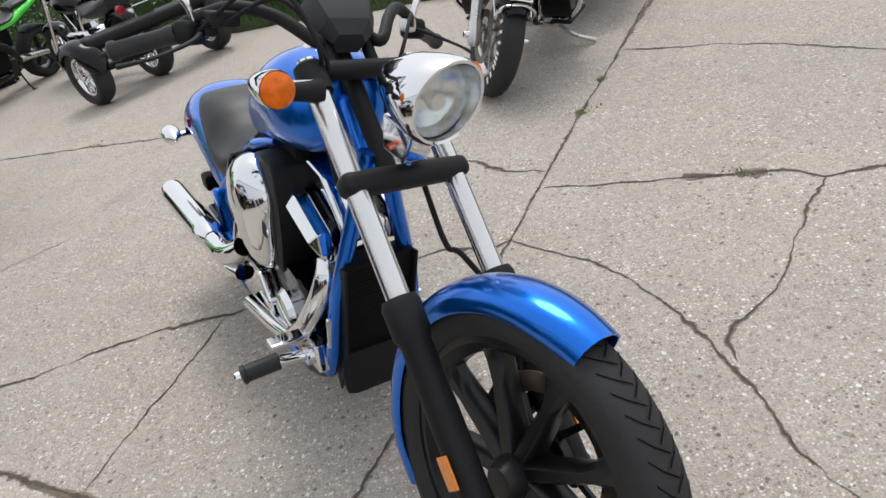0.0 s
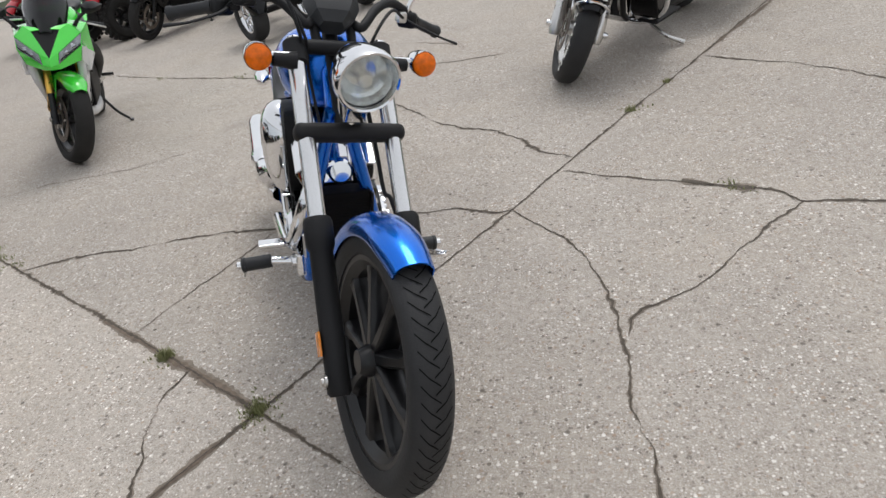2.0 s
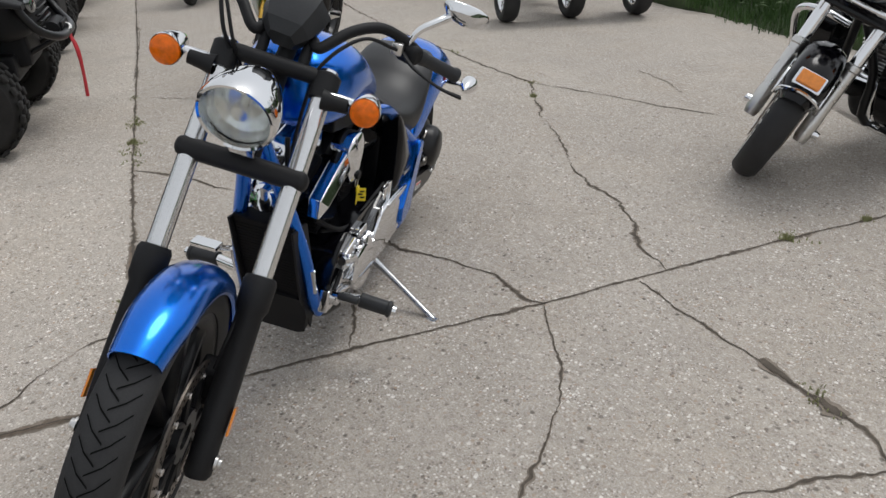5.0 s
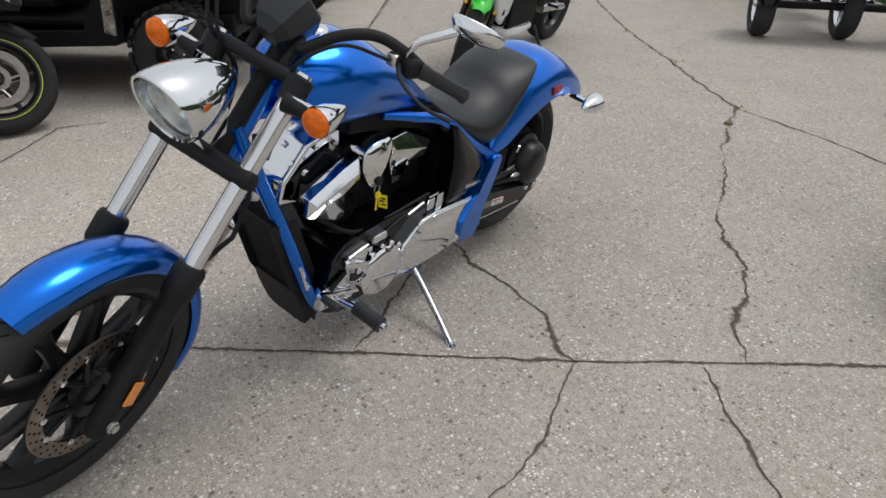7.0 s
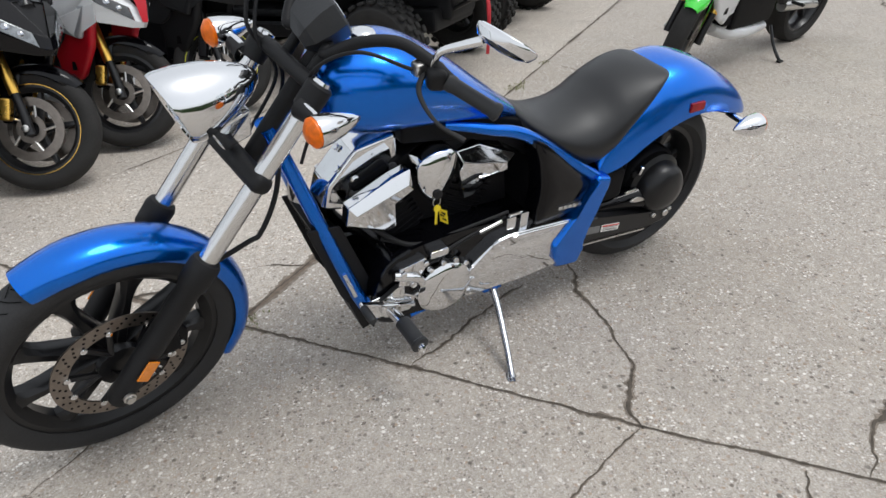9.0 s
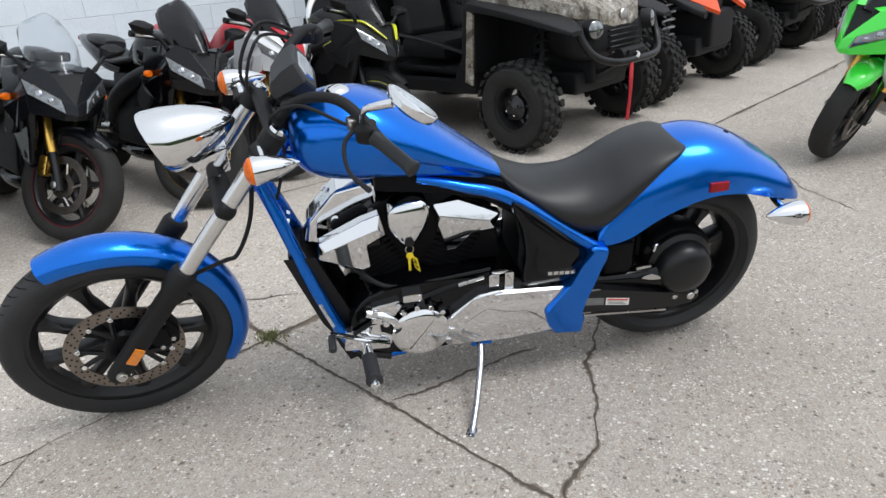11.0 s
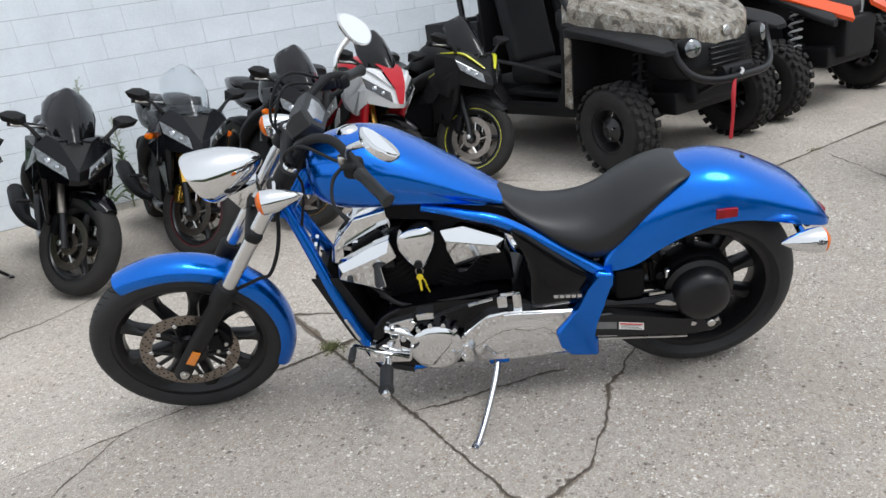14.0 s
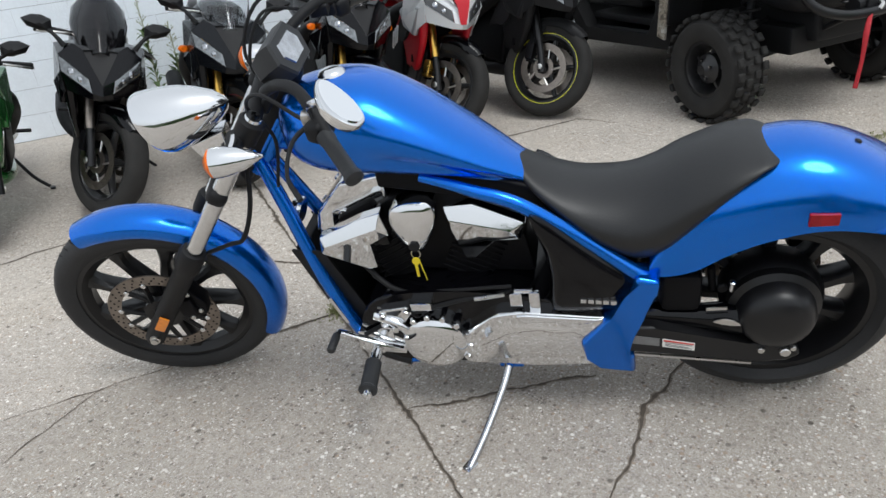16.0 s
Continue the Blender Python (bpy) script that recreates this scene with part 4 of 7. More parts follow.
        mm = Matrix.Translation((0.965, side * 0.385, 1.180)) @ turn
        shell_b = loft([[Vector((x, side * u * f, v * f)) for u, v in rim] for x, f in ((-0.006, 0.97), (-0.004, 1.0), (0.004, 1.0), (0.018, 0.86), (0.026, 0.5), (0.028, 0.05))])
        mh = part("mirror", shell_b, CHROME, bar, "teardrop chrome mirror", mm)
        part("mirror_glass", loft([[Vector((x, side * u * 0.89, v * 0.89)) for u, v in rim] for x in (-0.0085, -0.005)]), MIRROR, mh)
    cable_l = part("clutch_cable", tube([(1.085, 0.245, 1.070), (1.18, 0.17, 1.098), (1.245, 0.10, 1.03), along_fork(0.80, 0.075, -0.07), along_fork(0.66, 0.075, -0.13)], 0.0045, 8, 8), MATT_BLACK, b, "black control cable", F)
    part("brake_line", tube([(1.10, -0.235, 1.075), (1.21, -0.16, 1.13), (1.27, -0.10, 1.03), along_fork(0.80, -0.075, -0.05), along_fork(0.64, -0.06, -0.06)], 0.0045, 8, 8), MATT_BLACK, b, "black brake line", F)
    part("throttle_cable", tube([(1.06, -0.275, 1.055), (1.20, -0.18, 1.16), (1.28, -0.12, 1.05), along_fork(0.81, -0.085, -0.07), along_fork(0.66, -0.075, -0.13)], 0.005, 8, 8), MATT_BLACK, b, "black throttle cable", F)
    pod_m = F @ Matrix.Translation((1.160, 0, 1.092)) @ Matrix.Rotation(radians(-10), 4, "Z") @ Matrix.Rotation(radians(30), 4, "Y")
    hexo = [(-0.078, 0.0), (-0.056, 0.046), (0.056, 0.046), (0.078, 0.0), (0.050, -0.050), (-0.050, -0.050)]
    pod = part("instrument", loft([[Vector((x, u * f, v * f + dz)) for u, v in hexo] for x, f, dz in ((-0.040, 0.93, 0), (-0.034, 1.0, 0), (0.0, 1.0, 0), (0.045, 0.78, -0.006), (0.068, 0.45, -0.014))]), GREY_PLASTIC, b, "black wedge-shaped instrument pod", pod_m, 25)
    part("dial_glass", loft([[Vector((x, u * f, v * f)) for u, v in hexo] for x, f in ((-0.044, 0.58), (-0.039, 0.62))]), DIAL_GLASS, pod, "bright glass dial face")
    part("instrument_mast", tube([along_fork(0.85, 0, -0.05), along_fork(0.96, 0, -0.05), (1.18, 0, 1.06)], 0.022, 12, 4), MATT_BLACK, b, "", F)
    # tank
    tank_st = [(1.195, 0.935, 0.890, 0.02), (1.186, 0.982, 0.850, 0.076), (1.155, 1.010, 0.818, 0.112), (1.10, 1.024, 0.796, 0.134), (1.03, 1.030, 0.786, 0.146), (0.943, 1.009, 0.782, 0.148), (0.834, 0.943, 0.772, 0.134), (0.723, 0.858, 0.750, 0.108), (0.608, 0.768, 0.716, 0.066), (0.56, 0.735, 0.704, 0.050)]
    tank_body = hull(tank_st, 2.35, 48, 6)
    for v in tank_body.verts:
        for p, q in zip(tank_st, tank_st[1:]):
            if q[0] <= v.co.x <= p[0]:
                f = (p[0] - v.co.x) / (p[0] - q[0])
                lo, hi = p[2] + (q[2] - p[2]) * f, p[1] + (q[1] - p[1]) * f
                h = (v.co.z - lo) / max(0.02, hi - lo)
                near = min(1.0, max(0.0, (1.06 - v.co.x) / 0.16))
                v.co.y *= 1.0 - 0.13 * near * math.exp(-((h - 0.34) / 0.13) ** 2)
    tank = part("fuel_tank", tank_body, BLUE, b, "sculpted metallic blue fuel tank", sharp=60)
    part("filler_cap", lathe([(0, 0.018), (0.014, 0.0175), (0.027, 0.014), (0.034, 0.006), (0.036, -0.012)], (1.050, 0, 1.024), (0.02, 0, 1), 28), CHROME, tank, "round chrome filler cap")
    # frame
    fr = part("frame", tube([along_fork(0.63, 0, -0.078), along_fork(0.82, 0, -0.078)], 0.030, 18, 1), BLUE, b, "metallic blue tubular frame")
    part("backbone", tube([(1.232, 0, 0.925), (1.15, 0, 0.915), (0.95, 0, 0.86)], 0.022, 14, 5), BLUE, fr)
    part("backbone", tube([(1.285, 0, 0.860), (1.17, 0, 0.845), (1.0, 0, 0.80)], 0.020, 14, 5), BLUE, fr)
    for side in (1, -1):
        part("down_tube", tube([(1.310, side * 0.016, 0.845), (1.258, side * 0.050, 0.690), (1.19, side * 0.097, 0.470), (1.125, side * 0.110, 0.285), (1.085, side * 0.115, 0.215)], 0.0195, 14, 5), BLUE, fr)
        part("tube_plate", turned(box(0, 0, 0, 0.012, 0.014, 0.10, 0.003), Matrix.Translation((1.163, side * 0.122, 0.37)) @ Matrix.Rotation(radians(18), 4, "Y")), CHROME, fr)
        part("side_rail", tube([(0.86, side * 0.085, 0.780), (0.80, side * 0.098, 0.768), (0.73, side * 0.112, 0.750), (0.614, 0.126 if side > 0 else -0.100, 0.712), (0.438, side * 0.138, 0.585), (0.310, side * 0.160, 0.492)], [0.013, 0.014, 0.016, 0.0185, 0.0185, 0.020], 12, 6), BLUE, fr)
        part("lower_rail", tube([(0.985, side * 0.130, 0.184), (0.80, side * 0.118, 0.190), (0.60, side * 0.118, 0.190), (0.43, side * 0.135, 0.192)] if side > 0 else [(0.985, side * 0.136, 0.180), (0.80, side * 0.146, 0.172), (0.60, side * 0.152, 0.171), (0.43, side * 0.150, 0.182)], 0.0145, 12, 5), BLUE, fr)
        part("front_rail", tube([(1.085, side * 0.115, 0.215), (1.05, side * 0.124, 0.195), (0.98, side * 0.136, 0.180)], 0.0150, 12, 5), BLACK_PAINT, fr)
        leg = [(0.353, 0.530), (0.364, 0.465), (0.412, 0.394), (0.491, 0.304), (0.474, 0.247), (0.446, 0.188), (0.345, 0.170), (0.350, 0.262), (0.378, 0.285), (0.368, 0.333), (0.330, 0.400), (0.297, 0.470), (0.293, 0.516)]
        shin = prism(leg, min(side * 0.110, side * 0.190), max(side * 0.110, side * 0.190), 0.014, 4)
        for v in shin.verts:
            if v.co.z < 0.25:
                v.co.y -= side * 0.30 * (0.25 - v.co.z)
        part("rear_leg", shin, BLUE, fr)
    # added black block that closes the gap between tank tail and side rail
    part("tank_gap_filler", prism([(0.98, 0.84), (0.98, 0.745), (0.80, 0.720), (0.66, 0.690), (0.56, 0.600), (0.54, 0.66), (0.58, 0.73), (0.80, 0.80)], -0.075, 0.075, 0.010), ENGINE_BLACK, fr, "black filler block under the tank")
    # radiator
    rm = Matrix.Translation((1.175, 0, 0.42)) @ Matrix.Rotation(radians(19), 4, "Y")
    rad = part("radiator", box(0, 0, 0.02, 0.045, 0.175, 0.30, 0.006), ENGINE_BLACK, b, "black radiator between the down tubes", rm)
    for k in range(22):
        part("fin", box(0.0225, 0, -0.110 + k * 0.0122, 0.0022, 0.160, 0.003), ENGINE_BLACK, rad)
    part("chin_cover", loft([[Vector((x, y, z)) for x, y, z in ((0.03, -w, zz), (0.03, w, zz), (-0.05, w, zz), (-0.05, -w, zz))] for zz, w in ((-0.125, 0.095), (-0.20, 0.098), (-0.285, 0.085), (-0.30, 0.06))]), MATT_BLACK, rad, "black plastic chin cover")
    for side in (1, -1):
        part("side_shroud", prism([(0.035, 0.17), (-0.05, 0.13), (-0.06, -0.20), (0.0, -0.30), (0.04, -0.10)], side * 0.086, side * 0.094, 0.003), MATT_BLACK, rad)
    part("horn", lathe([(0, 0), (0.035, 0), (0.038, 0.01), (0.03, 0.028), (0, 0.03)], (1.235, 0.0, 0.64), (1, 0, 0.25), 20), CHROME, b)
    # engine
    eng = part("crankcase", prism(rounded([(1.085, 0.245), (1.09, 0.36), (1.02, 0.44), (0.84, 0.46), (0.62, 0.44), (0.50, 0.39), (0.47, 0.25), (0.60, 0.205), (0.95, 0.20)], 4), -0.135, 0.150, 0.02, 3), GLOSS_BLACK, b, "black engine crankcase")
    for name, cx, tilt in (("cylinder", 1.005, 27), ("cylinder", 0.745, -27)):
        cm = Matrix.Translation((cx, 0, 0.545)) @ Matrix.Rotation(radians(tilt), 4, "Y")
        cyl = part(name, join(box(0, 0, 0, 0.115, 0.13, 0.26, 0.02), box(0, 0, 0.11, 0.125, 0.13, 0.07, 0.02)), ENGINE_BLACK, eng, "black finned cylinder", cm)
        for k in range(11):
            part("cooling_fin", box(0, 0, -0.10 + k * 0.019, 0.134, 0.133, 0.006, 0.002, 1), ENGINE_BLACK, cyl)
    part("engine_core", prism([(1.00, 0.47), (1.04, 0.66), (0.93, 0.72), (0.80, 0.72), (0.68, 0.67), (0.62, 0.57), (0.60, 0.45)], -0.07, 0.060, 0.01), ENGINE_BLACK, eng)
    for side in (1, -1):
        a, c = (0.085, 0.140) if side > 0 else (-0.075, -0.130)
        part("head_cover", ridge_cover([(1.163, 0.573), (1.156, 0.627), (1.030, 0.684), (0.977, 0.699), (0.963, 0.630), (1.020, 0.598), (1.016, 0.523), (1.040, 0.517)], (1, 2, 3), (4, 5, 6, 7, 0), (1.140, 0.606), (0.988, 0.660), a, c), CHROME, eng, "polished chrome cylinder head cover", sharp=20)
        part("head_cover", ridge_cover([(0.818, 0.692), (0.742, 0.697), (0.614, 0.634), (0.630, 0.583), (0.700, 0.577), (0.752, 0.527), (0.780, 0.525), (0.807, 0.624)], (0, 1, 2), (3, 4, 5, 6, 7), (0.803, 0.660), (0.652, 0.622), a - side * 0.030, c - side * 0.030), CHROME, eng, "polished chrome cylinder head cover", sharp=20)
        part("head_body", prism([(1.13, 0.57), (1.125, 0.63), (0.985, 0.69), (0.975, 0.57)], min(side * 0.04, side * 0.092), max(side * 0.04, side * 0.092), 0.012), GLOSS_BLACK, eng, "gloss black cylinder head")
        part("head_body", prism([(0.81, 0.57), (0.80, 0.685), (0.67, 0.65), (0.64, 0.57)], min(side * 0.02, side * 0.062), max(side * 0.02, side * 0.062), 0.012), GLOSS_BLACK, eng, "gloss black cylinder head")
    key_cover = part("ignition_cover", pillow(rounded([(0.949, 0.704), (0.897, 0.726), (0.838, 0.714), (0.838, 0.654), (0.875, 0.584), (0.899, 0.569), (0.926, 0.589), (0.954, 0.649)], 3), 0.060, 0.124, 0.012, 0.010), CHROME, eng, "shield-shaped chrome ignition cover")
    part("key_switch", lathe([(0.014, 0), (0.014, 0.008), (0.006, 0.009), (0, 0.009)], (0.898, 0.130, 0.602), (0, 1, 0), 16), MATT_BLACK, key_cover)
    part("key_tag", turned(box(0, 0, -0.030, 0.0022, 0.028, 0.048, 0.0008), Matrix.Translation((0.888, 0.146, 0.562)) @ Matrix.Rotation(radians(9), 4, "Y") @ Matrix.Rotation(radians(24), 4, "Z")), YELLOW, key_cover, "yellow key tag with dark print")
    part("tag_print", join(*[turned(box(0.0013, dy, dz, 0.0008, 0.014, 0.006), Matrix.Translation((0.888, 0.146, 0.562)) @ Matrix.Rotation(radians(9), 4, "Y") @ Matrix.Rotation(radians(24), 4, "Z")) for dy, dz in ((0.002, -0.018), (-0.003, -0.028), (0.003, -0.040))]), MATT_BLACK, key_cover)
    part("key_ring", tube([(0.899 + 0.012 * math.cos(q), 0.132, 0.576 + 0.014 * math.sin(q)) for q in (k * math.pi / 6 for k in range(13))], 0.0014, 5, 1), STEEL, key_cover)
    part("key", join(box(0.902, 0.138, 0.530, 0.008, 0.0025, 0.050, 0.001), lathe([(0, -0.002), (0.011, -0.002), (0.011, 0.002), (0, 0.002)], (0.900, 0.138, 0.558), (0, 1, 0), 12)), YELLOW, key_cover, "yellow-headed ignition key")
    # left engine covers
    clutch = lathe([(0, 0.016), (0.060, 0.016), (0.080, 0.010), (0.090, 0.0), (0.090, -0.03)], (0.885, 0.178, 0.292), (0, 1, 0), 44)
    part("clutch_cover", clutch, CHROME, eng, "round chrome crankcase cover")
    for k in range(7):
        a = radians(60 + k * 25)
        part("cover_bolt", bolt((0.885 + 0.098 * math.cos(a), 0.166, 0.292 + 0.098 * math.sin(a)), (0, 1, 0), 0.010, 0.016), CHROME, eng)
    part("gear_cover", join(prism([(1.035, 0.345), (1.03, 0.405), (0.945, 0.420), (0.935, 0.395), (0.965, 0.36), (0.985, 0.33)], 0.145, 0.168, 0.006), bolt((1.02, 0.168, 0.39), (0, 1, 0), 0.01, 0.01), bolt((0.95, 0.168, 0.405), (0, 1, 0), 0.01, 0.01), box(1.03, 0.135, 0.30, 0.05, 0.05, 0.07, 0.01), tube([(1.045, 0.16, 0.385), (0.98, 0.172, 0.365), (0.955, 0.170, 0.33)], 0.014, 10, 3), box(0.905, 0.160, 0.425, 0.06, 0.03, 0.026, 0.006), bolt((0.99, 0.168, 0.345), (0, 1, 0), 0.012, 0.012)), CHROME, eng, "chrome front engine cover")
    low = [(0.800, 0.312), (0.787, 0.340), (0.720, 0.388), (0.700, 0.402), (0.632, 0.405), (0.425, 0.390), (0.42, 0.30), (0.44, 0.214), (0.60, 0.210), (0.80, 0.213), (0.82, 0.25)]
    part("lower_cover", join(prism(low, 0.140, 0.176, 0.008, 3), prism([(0.655, 0.398), (0.64, 0.376), (0.47, 0.372), (0.43, 0.386), (0.63, 0.401)], 0.170, 0.182, 0.005, 3), pillow(rounded([(0.785, 0.300), (0.72, 0.368), (0.640, 0.382), (0.55, 0.374), (0.46, 0.360), (0.44, 0.30), (0.45, 0.236), (0.55, 0.228), (0.70, 0.222), (0.79, 0.232)], 2), 0.165, 0.174, 0.012, 0.008)), CHROME, eng, "long polished chrome lower engine cover")
    part("lower_cover", prism([(0.80, 0.312), (0.735, 0.380), (0.60, 0.40), (0.46, 0.38), (0.47, 0.23), (0.80, 0.21)], -0.180, -0.135, 0.010, 3), CHROME, eng, "polished chrome lower engine cover")
    part("timing_cover", lathe([(0, 0.018), (0.07, 0.016), (0.085, 0.0), (0.085, -0.03)], (0.90, -0.150, 0.30), (0, -1, 0), 36), CHROME, eng, "round chrome engine cover")
    part("shift_linkage", tube([(1.09, 0.16, 0.31), (0.98, 0.155, 0.37), (0.80, 0.15, 0.43), (0.66, 0.14, 0.45)], 0.007, 8, 5), MATT_BLACK, eng)
    part("cable_end", tube([(0.76, 0.155, 0.437), (0.68, 0.15, 0.449)], 0.0055, 8, 1), STEEL, eng)
    for pts, r in (([(1.05, 0.09, 0.47), (0.97, 0.13, 0.452), (0.86, 0.14, 0.455), (0.66, 0.15, 0.478)], 0.005), ([(1.08, 0.08, 0.52), (1.0, 0.12, 0.46), (0.92, 0.14, 0.44)], 0.008)):
        part("hose", tube(pts, r, 8, 5), MATT_BLACK, eng)
    part("linkage_cap", join(box(0.650, 0.086, 0.402, 0.034, 0.016, 0.044, 0.005), box(0.602, 0.086, 0.394, 0.030, 0.016, 0.066, 0.006), box(0.63, 0.080, 0.424, 0.05, 0.012, 0.012, 0.004)), CHROME, eng, "bright chrome linkage bracket", Matrix.Translation((0, 0.068, 0.036)))
    part("intake_cover", join(prism([(1.200, 0.580), (1.180, 0.652), (1.095, 0.745), (0.975, 0.768), (0.965, 0.66), (1.10, 0.560)], -0.060, 0.044, 0.014, 4), bolt((1.145, 0.035, 0.696), (0.75, 0, 0.66), 0.010, 0.006), bolt((1.120, -0.025, 0.724), (0.75, 0, 0.66), 0.010, 0.006), bolt((1.10, 0.044, 0.655), (0, 1, 0), 0.012, 0.006)), CHROME, eng, "polished chrome front engine cover")
    # right side: air cleaner, exhaust
    drop = rounded([(0.075, 0.125), (0.125, 0.045), (0.105, -0.04), (0.035, -0.19), (-0.045, -0.15), (-0.125, 0.0), (-0.095, 0.09), (-0.01, 0.13)], 4)
    air = loft([[Vector((0.815 + u * f, -0.138 - d, 0.625 + v * f)) for u, v in drop] for d, f in ((0, 0.97), (0.012, 1.0), (0.030, 0.98), (0.050, 0.90), (0.066, 0.76), (0.077, 0.56), (0.083, 0.32), (0.085, 0.06))])
    ac = part("air_cleaner", air, CHROME, eng, "large chrome air cleaner cover")
    part("air_cleaner_band", prism(rounded([(0.985, 0.735), (0.93, 0.762), (0.82, 0.755), (0.73, 0.66), (0.78, 0.50), (0.86, 0.42), (0.92, 0.48), (0.975, 0.62)], 3), -0.144, -0.05, 0.012), MATT_BLACK, ac)
    for x0, z0, pts in ((1.08, 0.62, [(1.08, -0.07, 0.575), (1.135, -0.092, 0.530), (1.125, -0.118, 0.455), (1.06, -0.145, 0.360), (0.96, -0.168, 0.275), (0.62, -0.195, 0.235)]), (0.66, 0.6, [(0.68, -0.10, 0.62), (0.64, -0.165, 0.52), (0.60, -0.19, 0.40), (0.52, -0.205, 0.345)])):
        pipe = part("exhaust_pipe", tube(pts, 0.026, 16, 7), CHROME, b, "chrome exhaust header pipe")
    part("header_shield", tube([(1.125, -0.088, 0.545), (1.142, -0.100, 0.505), (1.115, -0.122, 0.435), (1.05, -0.148, 0.345), (0.97, -0.166, 0.283)], [0.024, 0.031, 0.031, 0.029, 0.026], 16, 6), CHROME, b, "chrome exhaust heat shield")
    part("pipe_shield", tube([(0.66, -0.190, 0.44), (0.60, -0.208, 0.405), (0.52, -0.222, 0.380), (0.42, -0.230, 0.375)], [0.030, 0.038, 0.042, 0.040], 18, 6), CHROME, b, "chrome rear exhaust shield")
    for z, x1 in ((0.355, -0.285), (0.262, -0.17)):
        mf = part("muffler", lathe([(0.026, 0.0), (0.046, 0.06), (0.048, 0.12), (0.048, 0.62), (0.050, 0.63), (0.050, 0.70), (0.042, 0.70), (0.040, 0.60), (0, 0.59)], (x1 + 0.70, -0.235 if z > 0.3 else -0.185, z + 0.035), (-1, -0.015, -0.055), 32), CHROME, b, "long chrome muffler")
    # rear wheel, swing arm, final drive
    rw = part("rear_wheel", rim_body(0, 0.3285, 0.236, 0.145, 0.06, 0.20), BLACK_PAINT, b, "black cast alloy rear wheel")
    part("tyre", tyre(0, 0.3285, 0.3285, 0.236, 0.190, 84, 0.062), RUBBER, rw, "wide black rear tyre")
    for k in range(9):
        part("spoke", spokes(0, 0.3285, 0.05, 0.218, 1, 0.050, 0.030, 0.080, 0.056, 0.024, 2 * math.pi * k / 9, 0.055), BLACK_PAINT, rw)
    arm = part("swing_arm", prism([(0.46, 0.36), (0.30, 0.352), (0.07, 0.300), (-0.03, 0.292), (-0.055, 0.262), (-0.02, 0.236), (0.05, 0.236), (0.27, 0.262), (0.46, 0.27)], 0.125, 0.178, 0.012, 3), BLACK_PAINT, b, "black swing arm with a shaft drive")
    part("swing_arm_right", prism([(0.46, 0.36), (0.20, 0.36), (0.02, 0.37), (-0.05, 0.34), (-0.03, 0.29), (0.10, 0.29), (0.46, 0.28)], -0.170, -0.125, 0.012, 3), GLOSS_BLACK, arm)
    part("arm_trim", tube([(0.36, 0.168, 0.252), (0.06, 0.168, 0.222)], 0.005, 8, 1), STEEL, arm)
    part("label", prism([(0.283, 0.318), (0.203, 0.303), (0.203, 0.276), (0.283, 0.290)], 0.1785, 0.1800, 0.0), WHITE_LABEL, arm, "white warning label")
    part("label_stripe", prism([(0.280, 0.3155), (0.206, 0.301), (0.206, 0.296), (0.280, 0.310)], 0.1798, 0.1806, 0.0), RED_LABEL, arm)
    part("label_text", join(*[prism([(0.276, 0.307 - k * 0.0055), (0.210 + 0.01 * (k % 2), 0.2945 - k * 0.0055), (0.210 + 0.01 * (k % 2), 0.2925 - k * 0.0055), (0.276, 0.305 - k * 0.0055)], 0.1798, 0.1806) for k in range(3)]), GREY_LABEL, arm)
    part("rating_plate", prism([(0.372, 0.332), (0.290, 0.319), (0.290, 0.292), (0.372, 0.303)], 0.1785, 0.1800, 0.0), GREY_LABEL, arm, "grey rating plate")
    for u, v, r in ((-0.012, 0.277, 0.014), (0.045, 0.284, 0.010), (-0.028, 0.292, 0.008)):
        part("arm_bolt", bolt((u, 0.178, v), (0, 1, 0), r, 0.010), STEEL, arm)
    fd = part("final_drive", lathe([(0, 0.200), (0.040, 0.198), (0.070, 0.190), (0.081, 0.178), (0.089, 0.165), (0.094, 0.13), (0.110, 0.12), (0.118, 0.05), (0.05, 0.03)], (0.014, 0, 0.373), (0, 1, 0), 44), BLACK_PAINT, b, "round black final drive housing")
    part("drive_collar", lathe([(0.120, 0.02), (0.123, 0.05), (0.123, 0.085), (0.112, 0.10)], (0.014, 0, 0.373), (0, 1, 0), 44), ENGINE_BLACK, fd)
    part("shaft_housing", tube([(0.09, 0.125, 0.345), (0.20, 0.12, 0.345), (0.38, 0.11, 0.350)], [0.048, 0.032, 0.028], 14, 5), GLOSS_BLACK, fd)
    part("brake_disc", brake_disc(0, 0.3285, -0.105, 0.148, 0.108), DISC_STEEL, rw, "rear brake disc")
    part("rear_caliper", box(-0.10, -0.12, 0.42, 0.09, 0.06, 0.06, 0.012), ENGINE_BLACK, b)
    part("shock_reservoir", join(tube([(0.16, 0.10, 0.42), (0.17, 0.11, 0.50)], 0.010, 10, 1), bolt((0.145, 0.135, 0.455), (0, 1, 0), 0.013, 0.01), box(0.24, 0.10, 0.44, 0.10, 0.10, 0.12, 0.02)), ENGINE_BLACK, b, "black linkage behind the frame")
    part("valve_cap", lathe([(0.007, 0), (0.008, 0.03), (0, 0.034)], (0.125, 0.145, 0.455), (0, 0.2, 1), 10), CHROME, b)
